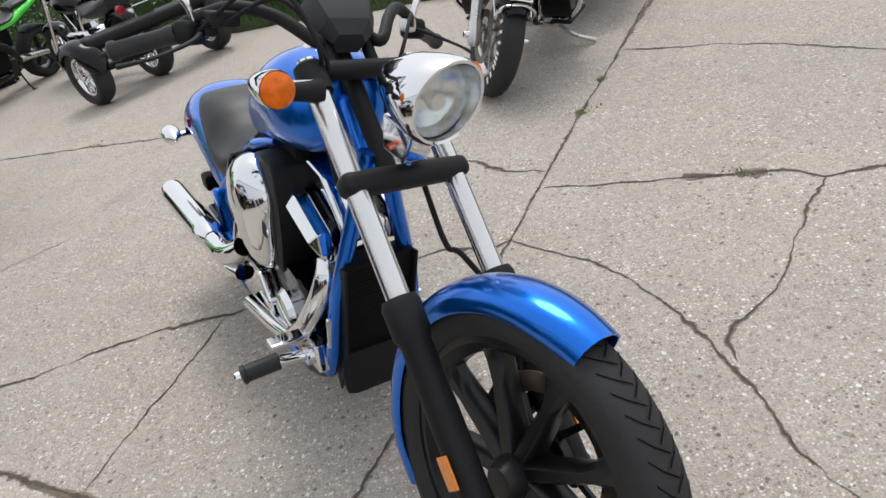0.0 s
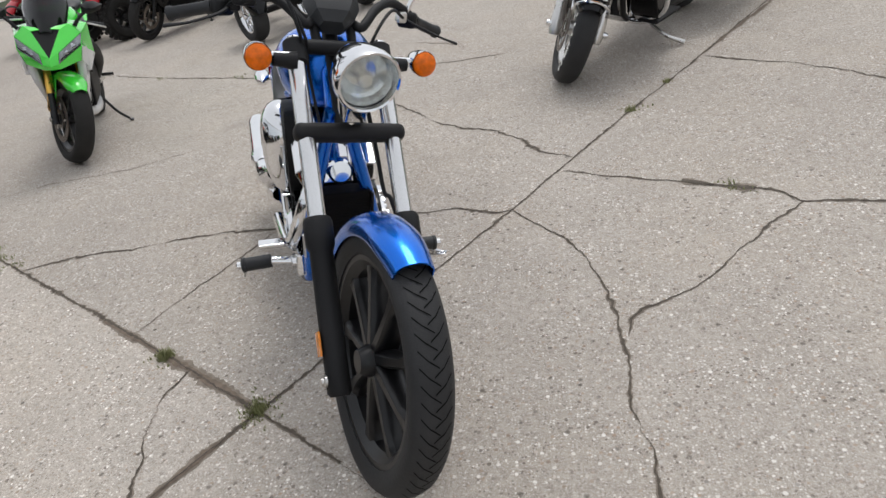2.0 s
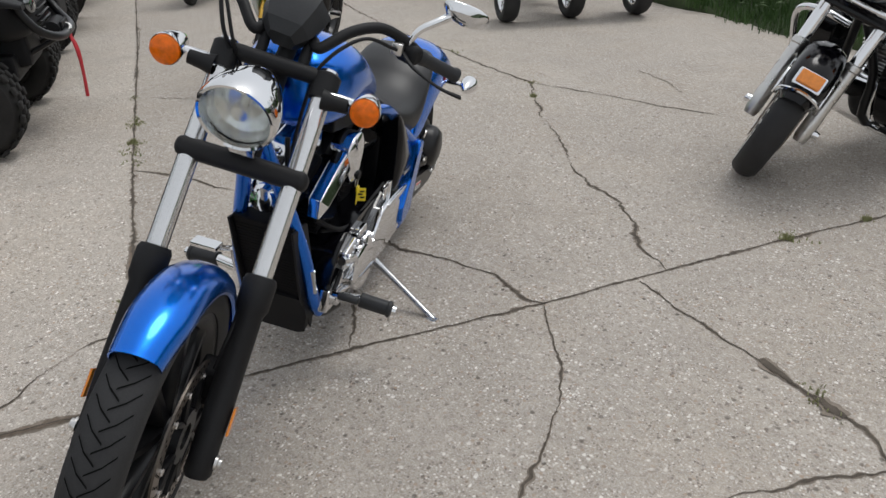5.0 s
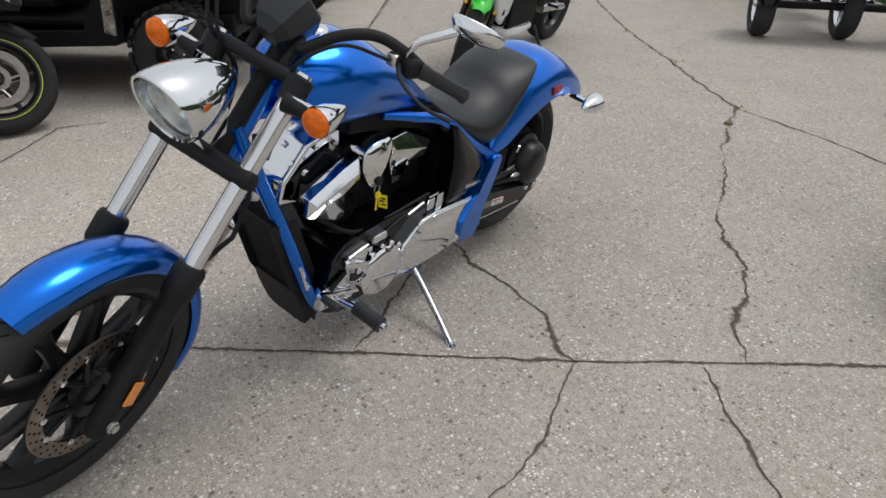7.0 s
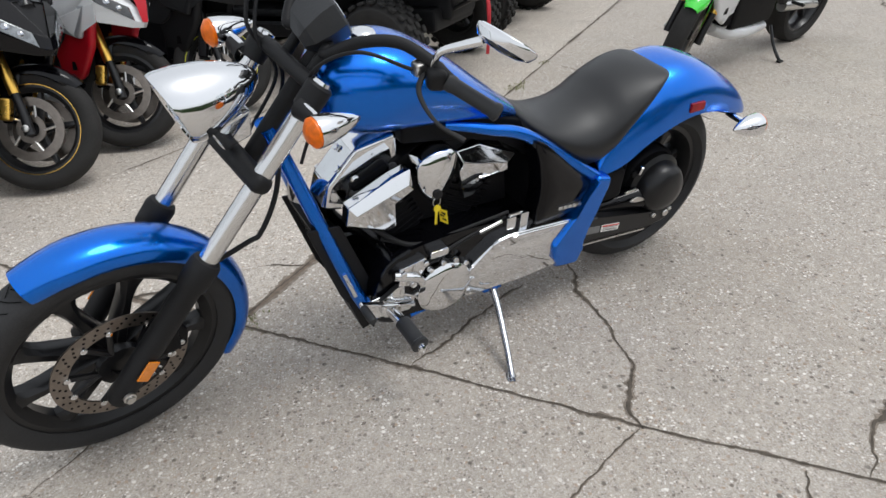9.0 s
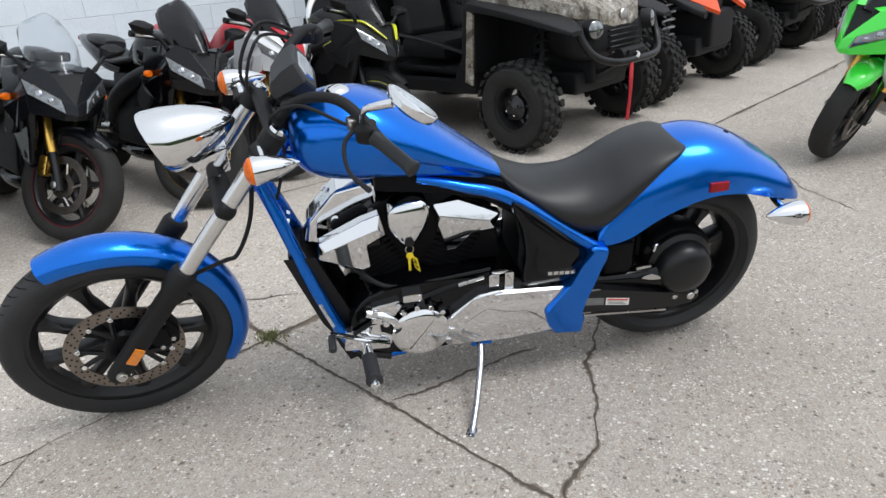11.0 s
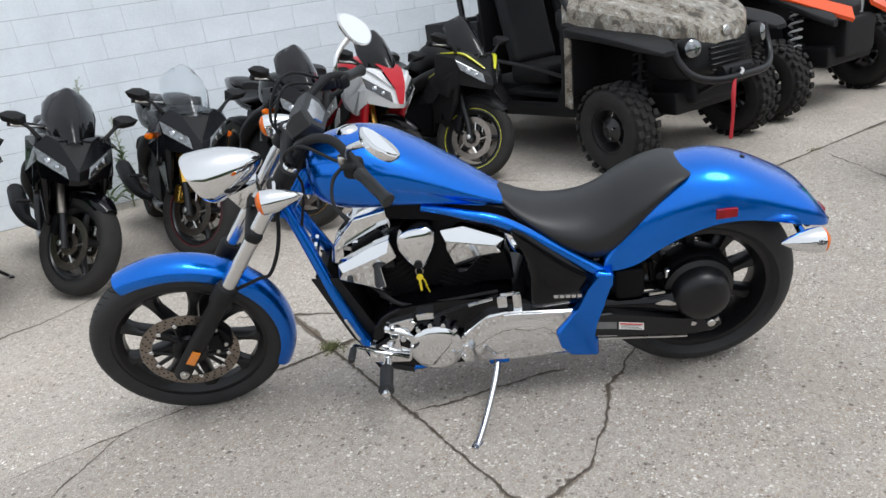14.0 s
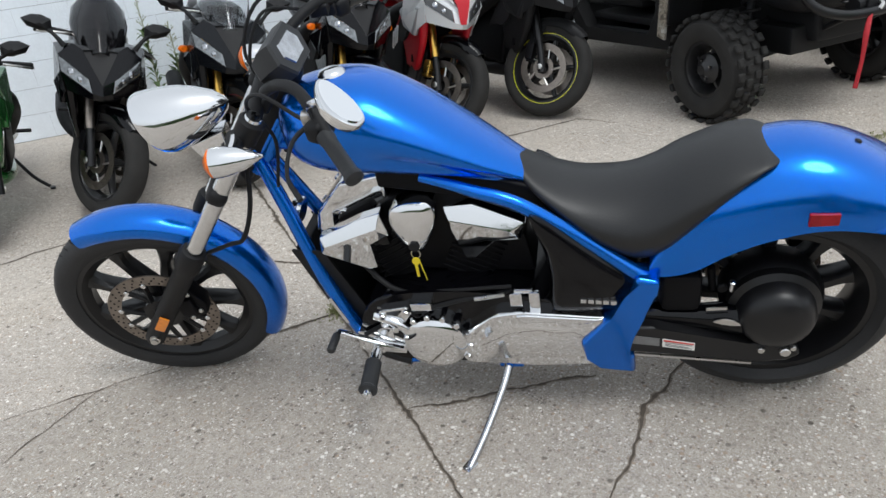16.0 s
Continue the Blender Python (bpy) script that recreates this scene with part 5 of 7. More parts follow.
    # steel slivers modelled as small bright glints beside the final drive
    part("glint_sliver", join(prism([(0.18, 0.402), (0.13, 0.404), (0.13, 0.396), (0.18, 0.392)], 0.15, 0.156, 0.002), prism(rounded([(0.165, 0.368), (0.13, 0.378), (0.09, 0.355), (0.13, 0.358)], 3), 0.165, 0.170, 0.002)), STEEL, b)
    # rear fender
    fend_st = [(0.318, 0.555, 0.515, 0.148), (0.284, 0.640, 0.504, 0.152), (0.214, 0.730, 0.524, 0.156), (0.142, 0.768, 0.574, 0.160), (0.060, 0.790, 0.614, 0.163), (-0.034, 0.795, 0.638, 0.163), (-0.132, 0.769, 0.632, 0.160), (-0.235, 0.715, 0.602, 0.152), (-0.310, 0.664, 0.578, 0.140), (-0.355, 0.612, 0.562, 0.122), (-0.374, 0.584, 0.556, 0.104), (-0.380, 0.572, 0.556, 0.090)]
    rf = part("rear_fender", shell(fend_st, 2.5, 26, 5), BLUE, b, "wide metallic blue rear fender", sharp=60)
    part("fender_bolt", lathe([(0, 0.006), (0.007, 0.005), (0.010, 0.0)], (-0.135, 0, 0.7655), (-0.45, 0, 1), 12), MATT_BLACK, rf)
    for side in (1, -1):
        part("side_marker", prism([(-0.012, 0.655), (-0.074, 0.657), (-0.074, 0.686), (-0.012, 0.688)], side * 0.155, side * 0.168, 0.003), LENS_RED, rf, "red side marker")
        indicator(b, (-0.300, side * (0.222 if side > 0 else 0.200), 0.578), side, None, (1, 0, 0.03), 0.039)
    part("tail_light", loft([[Vector((x, y * w, z)) for y, z in ((-1, 0.530), (1, 0.530), (0.8, 0.560), (-0.8, 0.560))] for x, w in ((-0.35, 0.05), (-0.388, 0.045), (-0.400, 0.03))]), LENS_RED, rf, "red tail light")
    part("plate_bracket", join(prism([(-0.28, 0.55), (-0.33, 0.575), (-0.38, 0.545), (-0.405, 0.54), (-0.405, 0.532), (-0.36, 0.52)], -0.05, 0.05, 0.006), tube([(-0.30, -0.13, 0.58), (-0.30, 0.13, 0.58)], 0.012, 8, 1)), MATT_BLACK, rf, "black plate bracket")
    # seat
    seat_st = [(0.632, 0.783, 0.750, 0.035), (0.612, 0.773, 0.722, 0.066), (0.560, 0.738, 0.665, 0.100), (0.490, 0.708, 0.600, 0.130), (0.420, 0.700, 0.545, 0.153), (0.350, 0.709, 0.505, 0.163), (0.290, 0.732, 0.520, 0.163), (0.230, 0.765, 0.580, 0.158), (0.150, 0.788, 0.680, 0.146), (0.085, 0.792, 0.750, 0.122), (0.050, 0.786, 0.765, 0.095), (0.035, 0.782, 0.770, 0.06)]
    part("seat", hull(seat_st, 1.95, 36, 5), SEAT_VINYL, b, "smooth black vinyl solo saddle", sharp=70)
    # side covers
    for side in (1, -1):
        a, c = side * 0.100, side * 0.166
        sc = part("side_cover", pillow(rounded([(0.598, 0.694), (0.560, 0.684), (0.455, 0.588), (0.351, 0.493), (0.362, 0.447), (0.400, 0.402), (0.470, 0.390), (0.545, 0.392), (0.560, 0.430), (0.555, 0.520), (0.572, 0.610)], 3), a, c, 0.010, 0.012, 6), GLOSS_BLACK, b, "gloss black side cover")
        if side > 0:
            for k in range(5):
                part("badge_bar", prism([(0.4845 - k * 0.0185, 0.4535 - k * 0.0018), (0.4705 - k * 0.0185, 0.4520 - k * 0.0018), (0.4705 - k * 0.0185, 0.4405 - k * 0.0018), (0.4845 - k * 0.0185, 0.4420 - k * 0.0018)], 0.1700, 0.1765), SILVER_MARK, sc)
    part("electrics_box", box(0.45, 0, 0.50, 0.22, 0.19, 0.20, 0.02), ENGINE_BLACK, b)
    part("rear_inner_guard", box(0.27, 0, 0.52, 0.06, 0.24, 0.16, 0.02), ENGINE_BLACK, b)
    # foot controls
    for side in (1, -1):
        ctl = part("foot_control", join(prism([(1.125, 0.240), (1.115, 0.315), (1.03, 0.315), (0.965, 0.275), (0.985, 0.225)], min(side * 0.125, side * 0.155), max(side * 0.125, side * 0.155), 0.006), tube([(1.06, side * 0.14, 0.265), (1.055, side * 0.235, 0.275)], 0.017, 12, 1), lathe([(0, 0), (0.026, 0), (0.026, 0.012), (0.018, 0.016), (0, 0.016)], (1.06, side * 0.155, 0.265), (0, side, 0), 16)), CHROME, b, "chrome forward foot control")
        part("foot_peg", lathe([(0, 0), (0.023, 0.0), (0.023, 0.085), (0.026, 0.088), (0.026, 0.096), (0.016, 0.100), (0, 0.1)], (1.055, side * 0.235, 0.276), (-0.05, side, -0.08), 16), GREY_PLASTIC, ctl, "black rubber foot peg")
        part("peg_end", lathe([(0.014, 0), (0.014, 0.012), (0.009, 0.016), (0, 0.016)], (1.050, side * 0.335, 0.268), (-0.05, side, -0.08), 14), CHROME, ctl)
        if side > 0:
            part("shift_lever", join(tube([(0.985, 0.165, 0.262), (1.08, 0.172, 0.302), (1.155, 0.18, 0.342)], [0.013, 0.011, 0.009], 10, 4, flat=0.6), tube([(1.155, 0.18, 0.342), (1.157, 0.20, 0.345)], 0.008, 8, 1)), CHROME, ctl, "chrome shift lever")
            part("shift_peg", lathe([(0, 0), (0.011, 0), (0.012, 0.01), (0.012, 0.058), (0.009, 0.062), (0, 0.062)], (1.157, 0.198, 0.345), (0, 1, 0), 14), GREY_PLASTIC, ctl)
        else:
            part("brake_pedal", join(tube([(1.00, -0.16, 0.26), (1.06, -0.18, 0.33), (1.135, -0.19, 0.375)], 0.009, 8, 4), box(1.14, -0.225, 0.38, 0.045, 0.085, 0.016, 0.005)), CHROME, ctl, "chrome brake pedal")
        part("peg_feeler", tube([(1.05, side * 0.325, 0.262), (1.05, side * 0.328, 0.225)], 0.004, 6, 1), STEEL, ctl)
    # side stand
    st = part("side_stand", tube([(0.690, 0.150, 0.196), (0.705, 0.215, 0.165), (0.745, 0.330, 0.115), (0.780, 0.415, 0.082), (0.792, 0.440, 0.0785)], [0.014, 0.0115, 0.0105, 0.011, 0.014], 12, 6), STAND_STEEL, b, "chrome side stand")
    part("stand_foot", tube([(0.776, 0.405, 0.0805), (0.800, 0.455, 0.0795)], [0.014, 0.020], 12, 1, flat=0.32), STAND_STEEL, st)
    part("stand_pivot", join(prism([(0.72, 0.175), (0.72, 0.212), (0.65, 0.212), (0.65, 0.175)], 0.125, 0.155, 0.006), bolt((0.688, 0.16, 0.196), (0, 1, 0), 0.012, 0.01)), BLUE, st)
    return b


STAND_STEEL = mat("stand_chrome", (0.52, 0.53, 0.55), 0.16, 1.0, vary=0.15, scale=20)
LENS_RIB = glass("pressed_lens_rib", (0.8, 0.82, 0.82), 0.1)
GLOSS_GROOVE = mat("tread_groove_rubber", (0.006, 0.006, 0.006), 0.95, spec=0.1, vary=0.2, scale=20)
chopper()

# ---- parked machines ----
LAMP_EYE = mat("lamp_projector", (0.42, 0.43, 0.45), 0.12, 1.0, vary=0.5, scale=40)
HEADLAMP = mat("headlamp_lens", (0.20, 0.21, 0.215), 0.08, 0.85, vary=0.75, scale=26, coat=1.0)
SMOKED_LENS = mat("smoked_lamp_lens", (0.035, 0.035, 0.037), 0.10, vary=0.5, scale=26, coat=0.8)
DARK_RIM = mat("dark_wheel_paint", (0.015, 0.015, 0.016), 0.30, vary=0.15, scale=20)
RED_RING = mat("red_rim_tape", (0.16, 0.012, 0.022), 0.4, vary=0.2, scale=20)


def wheel(parent, name, x, z, R, rim, w, n, rim_mat, m=None, disc_r=0.0, disc_y=0.075, tyre_mat=None, knob=0, y=0.0, stripe=None):
    """A wheel under a thing: rim, tyre, spokes and, if asked for, two brake discs."""
    mm = (m or Matrix()) @ Matrix.Translation((0, y, 0))
    k = part(name, rim_body(x, z, rim, w * 0.72, R * 0.14, w * 0.9, 40), rim_mat, parent, "", mm)
    ty = part("tyre", tyre(x, z, R, rim, w, 56), tyre_mat or OLD_RUBBER, k)
    if knob:
        tagged(part("tread", tread_blocks(x, z, R, w, knob), OLD_RUBBER, k), kind="stuff")
    for i in range(n):
        part("spoke", spokes(x, z, R * 0.10, rim - 0.02, 1, 0.05, 0.022, w * 0.42, w * 0.25, 0.012, 2 * math.pi * i / n), rim_mat, k)
    if stripe:
        for side in (-1, 1):
            part("rim_stripe", lathe([(rim - 0.004, -0.001), (rim + 0.004, -0.001), (rim + 0.004, 0.001), (rim - 0.004, 0.001)], (x, side * w * 0.372, z), (0, 1, 0), 40, closed=True), stripe, k)
    if disc_r:
        for side in (1, -1):
            d = part("brake_disc", join(brake_disc(x, z, side * disc_y, disc_r, disc_r * 0.72), lathe([(disc_r * 0.25, -0.004), (disc_r * 0.45, -0.004), (disc_r * 0.45, 0.004), (disc_r * 0.25, 0.004)], (x, side * disc_y, z), (0, 1, 0), 20, closed=True)), DISC_STEEL, k)
            part("disc_drilling", drill_marks(x, z, side * (disc_y + 0.0025), disc_r * 0.76, disc_r * 0.97, 2, 22), ENGINE_BLACK, d)
            for i in range(5):
                a = 2 * math.pi * i / 5
                part("disc_arm", tube([(x + disc_r * 0.4 * math.cos(a), side * disc_y, z + disc_r * 0.4 * math.sin(a)), (x + disc_r * 0.75 * math.cos(a + 0.2), side * disc_y, z + disc_r * 0.75 * math.sin(a + 0.2))], 0.006, 6, 1), GOLD if rim_mat == GOLD else STEEL, d)
    return k


def arc_fender(x, z, R, hw, a0, a1, skirt=0.05, n=18, y=0.0):
    rings = []
    for i in range(n + 1):
        a = radians(a0 + (a1 - a0) * i / n)
        e = min(1.0, 0.6 + 0.15 * min(i, n - i))
        prof = [(-hw, R - skirt), (-hw, R - skirt * 0.62), (-hw * 0.93, R - skirt * 0.36), (-hw * 0.74, R - skirt * 0.15), (-hw * 0.40, R - skirt * 0.03), (0, R + 0.004)]
        prof = prof + [(-u, r) for u, r in prof[-2::-1]]
        prof = prof + [(u * 0.94, r - 0.005) for u, r in prof[::-1]]
        rings.append([Vector((x + r * math.cos(a), y + u * e, z + r * math.sin(a))) for u, r in prof])
    return loft(rings)


def parked(front, heading, lean, base):
    """The pose of a two-wheeler whose front tyre stands at front; base: how far the front axle lies ahead of its origin."""
    h = radians(heading)
    return pose(front[0] - base * math.cos(h), front[1] - base * math.sin(h), 0.004, -lean, 0, heading)


def sport_bike(label, front, heading, body, nose=None, side=None, screen=None, rim=None, fork=None, fender=None, lamp=True, lean=11, steer=16, accent=None, centre=None, tail=None, stripe=None, group="parked sport bikes", marks=None, lower=None, lens=None, signals=False, cheek=None):
    nose, side, screen, rim, fork, fender = nose or body, side or body, screen or SMOKE, rim or DARK_RIM, fork or GOLD, fender or body
    b = thing("sport_motorcycle", label, "motorcycle", parked(front, heading, lean, 1.39), group)
    ax, az = 1.39, 0.300
    k_up = Vector((-0.41, 0, 0.912))
    piv = Vector((ax - 0.03, 0, az))
    S = Matrix.Translation(piv) @ Matrix.Rotation(radians(steer), 4, k_up) @ Matrix.Translation(-piv)
    wheel(b, "front_wheel", ax, az, 0.300, 0.222, 0.120, 5, rim, S, 0.155, 0.070, stripe=stripe)
    wheel(b, "rear_wheel", 0, 0.312, 0.312, 0.225, 0.180, 5, rim, stripe=stripe)
    for s in (1, -1):
        leg = part("fork_leg", tube([(ax - 0.06, s * 0.105, az + 0.16), (ax - 0.235, s * 0.105, az + 0.56)], 0.026, 14, 1), fork, b, "", S)
        part("fork_slider", tube([(ax + 0.012, s * 0.105, az - 0.03), (ax - 0.02, s * 0.105, az + 0.07), (ax - 0.085, s * 0.105, az + 0.22)], [0.026, 0.022, 0.022], 12, 3), STEEL if fork == STEEL else BLACK_PAINT, leg)
        part("brake_caliper", box(ax - 0.105, s * 0.090, az + 0.085, 0.055, 0.05, 0.11, 0.014), GOLD if fork == GOLD else ENGINE_BLACK, leg)
        part("axle_cap", bolt((ax, s * 0.130, az), (0, s, 0), 0.018, 0.008), STEEL, leg)
    part("front_fender", join(arc_fender(ax, az, 0.325, 0.072, 48, 152, 0.06), prism([(ax - 0.05, az + 0.26), (ax - 0.15, az + 0.26), (ax - 0.13, az + 0.02), (ax - 0.08, az + 0.02)], 0.068, 0.076, 0.003), prism([(ax - 0.05, az + 0.26), (ax - 0.15, az + 0.26), (ax - 0.13, az + 0.02), (ax - 0.08, az + 0.02)], -0.076, -0.068, 0.003)), fender, b, "", S)
    # fairing
    V = {"tip": (1.600, 0, 0.690), "brow": (1.590, 0, 0.742), "base": (1.460, 0, 0.908), "rear": (1.200, 0, 0.950), "chin": (1.582, 0, 0.664), "notch": (1.474, 0.082, 0.900), "lamp_a": (1.578, 0.046, 0.700), "lamp_b": (1.556, 0.058, 0.768), "lamp_c": (1.400, 0.198, 0.866), "lamp_d": (1.452, 0.186, 0.790), "cheek_a": (1.556, 0.050, 0.664), "cheek_b": (1.430, 0.165, 0.690), "back_a": (1.200, 0.222, 0.900), "back_b": (1.200, 0.228, 0.700), "back_c": (1.300, 0.196, 0.610), "edge": (1.400, 0.130, 0.925)}

    def face_panels(panels, thick, bev, sides=(1, -1)):
        out = bmesh.new()
        for s in sides:
            g = bmesh.new()
            made = {}
            for panel in panels:
                for k in panel:
                    if k not in made:
                        made[k] = g.verts.new((V[k][0], s * V[k][1], V[k][2]))
                g.faces.new([made[k] for k in panel])
            join(out, g)
        bmesh.ops.remove_doubles(out, verts=out.verts[:], dist=0.0005)
        bmesh.ops.recalc_face_normals(out, faces=out.faces[:])
        bmesh.ops.solidify(out, geom=out.faces[:], thickness=thick)
        if bev:
            bmesh.ops.bevel(out, geom=out.edges[:], offset=bev, segments=2, profile=0.5, affect="EDGES", clamp_overlap=True)
        return out

    nf = part("nose_fairing", face_panels([("brow", "lamp_b", "lamp_c", "edge", "notch"), ("base", "notch", "edge"), ("base", "edge", "back_a", "rear"), ("tip", "lamp_a", "lamp_b", "brow"), ("edge", "lamp_c", "back_a"), ("lamp_c", "lamp_d", "back_b", "back_a"), ("lamp_a", "cheek_a", "cheek_b", "lamp_d"), ("tip", "chin", "cheek_a", "lamp_a")], 0.006, 0.004), nose, b, sharp=24)
    for s in (1, -1):
        part("cheek_panel", face_panels([("lamp_d", "cheek_b", "back_c", "back_b")], 0.006, 0.004, (s,)), cheek or nose, nf, sharp=24)
    part("air_intake", face_panels([("brow", "notch", "base")], 0.008, 0.0), MATT_BLACK, nf, "black air intake", Matrix.Translation((-0.010, 0, -0.004)))
    for s in (1, -1):
        q = [Vector((V[k][0], s * V[k][1], V[k][2])) for k in ("lamp_a", "lamp_b", "lamp_c", "lamp_d")]
        mid = sum(q, Vector()) / 4
        nrm = (q[2] - q[0]).cross(q[3] - q[1]).normalized()
        nrm = nrm if nrm.x > 0 else -nrm
        lampb = part("headlight", loft([[mid + (v - mid) * f + nrm * d for v in q] for f, d in ((0.97, -0.012), (0.97, 0.001), (0.90, 0.006), (0.55, 0.011))]), lens or HEADLAMP, nf, "slanted clear headlight")
        for u, r in ((0.30, 0.018), (0.60, 0.022)):
            c = (q[0] + q[1]) / 2 * (1 - u) + (q[2] + q[3]) / 2 * u + nrm * 0.006
            part("lamp_eye", lathe([(0, 0.009), (r * 0.7, 0.006), (r, 0.0)], c, nrm, 14), LAMP_EYE, lampb)
        flank = prism([(1.43, 0.785), (1.36, 0.56), (1.25, 0.40), (1.02, 0.265), (0.76, 0.245), (0.66, 0.30), (0.84, 0.46), (0.96, 0.60), (1.06, 0.735), (1.22, 0.800)], min(s * 0.130, s * 0.188), max(s * 0.130, s * 0.188), 0.022, 3)
        for v in flank.verts:
            v.co.y *= 0.60 + 0.40 * min(1.0, max(0.0, (v.co.z - 0.24) / 0.46))
        fair = part("side_fairing", flank, lower or side, b, sharp=30)
        part("upper_fairing", prism([(1.40, 0.775), (1.33, 0.60), (1.16, 0.64), (1.08, 0.735), (1.22, 0.790)], min(s * 0.168, s * 0.204), max(s * 0.168, s * 0.204), 0.014, 3), side, fair)
        part("fairing_vent", prism(rounded([(1.20, 0.665), (1.10, 0.70), (1.02, 0.62), (1.03, 0.56), (1.11, 0.55), (1.17, 0.59)], 3), min(s * 0.165, s * 0.186), max(s * 0.165, s * 0.186), 0.004), MATT_BLACK, fair)
        if accent:
            part("stripe", prism([(1.38, 0.785), (1.22, 0.800), (1.08, 0.738), (1.09, 0.715), (1.22, 0.768), (1.36, 0.752)], min(s * 0.165, s * 0.197), max(s * 0.165, s * 0.197), 0.006), accent, fair)
            part("nose_stripe", tube([(1.556, s * 0.045, 0.805), (1.48, s * 0.105, 0.868), (1.41, s * 0.150, 0.905), (1.24, s * 0.200, 0.905)], [0.008, 0.014, 0.014, 0.006], 8, 4, flat=0.6), accent, nf)
        if centre and s > 0:
            part("centre_stripe", loft([[Vector((x, -w, z)), Vector((x, 0, z + 0.004)), Vector((x, w, z)), Vector((x, w * 0.9, z - 0.006)), Vector((x, -w * 0.9, z - 0.006))] for x, z, w in ((1.602, 0.700, 0.020), (1.583, 0.800, 0.040), (1.558, 0.830, 0.052), (1.475, 0.918, 0.078), (1.40, 0.95, 0.09))]), centre, nf)
        if marks:
            for i in range(3):
                part("mark_bar", prism([(1.05 - i * 0.03, 0.64 - i * 0.02), (1.035 - i * 0.03, 0.64 - i * 0.02), (1.03 - i * 0.03, 0.54 - i * 0.02), (1.042 - i * 0.03, 0.53 - i * 0.02)], min(s * 0.186, s * 0.195), max(s * 0.186, s * 0.195)), marks, fair)
        stem = part("mirror_stem", tube([(1.38, s * 0.165, 0.905), (1.375, s * 0.205, 0.955), (1.345, s * 0.236, 0.978)], [0.014, 0.010, 0.011], 8, 4), MATT_BLACK, b)
        part("mirror", turned(loft([[Vector((x + 0.25 * abs(u), s * (u * f), v * f)) for u, v in ((-0.055, -0.022), (-0.045, 0.034), (0.0, 0.046), (0.045, 0.040), (0.088, 0.012), (0.060, -0.020), (0.0, -0.032))] for x, f in ((-0.022, 0.96), (-0.018, 1.0), (0.002, 0.96), (0.024, 0.66), (0.036, 0.2))]), Matrix.Translation((1.325, s * 0.268, 0.998)) @ Matrix.Rotation(radians(s * 8), 4, "X")), MATT_BLACK, stem, "black wing mirror")
        part("handlebar", tube([(1.17, s * 0.11, 0.905), (1.12, s * 0.20, 0.915), (1.06, s * 0.34, 0.895)], [0.013, 0.013, 0.019], 10, 4), MATT_BLACK, b, "", S)
        part("lever", tube([(1.16, s * 0.20, 0.915), (1.15, s * 0.27, 0.905), (1.10, s * 0.345, 0.89)], 0.007, 6, 4), STEEL, b, "", S)
        part("swing_arm", tube([(0.45, s * 0.11, 0.36), (0.2, s * 0.125, 0.34), (0, s * 0.125, 0.312)], [0.04, 0.035, 0.028], 10, 4), STEEL, b)
        part("frame_spar", tube([(1.20, s * 0.08, 0.80), (1.0, s * 0.17, 0.72), (0.7, s * 0.18, 0.58), (0.5, s * 0.13, 0.42)], [0.045, 0.05, 0.05, 0.04], 10, 4), MATT_BLACK, b)
        part("foot_peg", tube([(0.42, s * 0.16, 0.40), (0.42, s * 0.25, 0.40)], 0.012, 8, 1), MATT_BLACK, b)
    arcs = []
    for x, z, w, d in ((1.480, 0.895, 0.070, 0.02), (1.43, 0.965, 0.118, 0.09), (1.345, 1.060, 0.140, 0.11), (1.265, 1.135, 0.128, 0.10), (1.215, 1.172, 0.098, 0.07), (1.200, 1.180, 0.060, 0.03)):
        row = [Vector((x - d * (t * t) + 0.012 * math.exp(-(t / 0.35) ** 2), w * t, z - 0.050 * t * t)) for t in (i / 8 - 1 for i in range(17))]
        arcs.append(row + [q + Vector((-0.002, 0, -0.004)) for q in row[::-1]])
    part("windscreen", loft(arcs), screen, b, "curved windscreen").visible_shadow = False
    part("instrument_panel", box(1.25, 0, 0.965, 0.06, 0.18, 0.05, 0.015), MATT_BLACK, b)
    part("engine", join(box(0.86, 0, 0.47, 0.48, 0.32, 0.34, 0.03), box(1.08, 0, 0.50, 0.16, 0.28, 0.34, 0.02), box(0.60, 0, 0.62, 0.34, 0.20, 0.22, 0.03)), ENGINE_BLACK, b)
    part("radiator", box(1.20, 0, 0.56, 0.035, 0.30, 0.26, 0.006), ENGINE_BLACK, b)
    part("belly_pan", hull([(1.14, 0.33, 0.27, 0.08), (1.05, 0.33, 0.215, 0.15), (0.85, 0.31, 0.20, 0.17), (0.64, 0.30, 0.22, 0.15)], 2.6, 20, 3), side, b)
    part("fuel_tank", hull([(1.15, 0.905, 0.82, 0.07), (1.08, 0.975, 0.79, 0.135), (0.94, 1.005, 0.76, 0.155), (0.80, 0.955, 0.75, 0.125), (0.66, 0.865, 0.77, 0.085), (0.62, 0.84, 0.79, 0.06)], 2.5, 24, 4), body, b)
    part("seat", hull([(0.67, 0.835, 0.79, 0.08), (0.56, 0.815, 0.77, 0.125), (0.40, 0.820, 0.77, 0.130), (0.27, 0.865, 0.79, 0.105), (0.24, 0.88, 0.82, 0.08)], 2.8, 20, 4), SEAT_VINYL, b)
    part("pillion_seat", hull([(0.27, 0.915, 0.86, 0.07), (0.18, 0.945, 0.87, 0.10), (0.03, 0.955, 0.89, 0.095), (-0.09, 0.95, 0.905, 0.055)], 2.8, 20, 4), SEAT_VINYL, b)
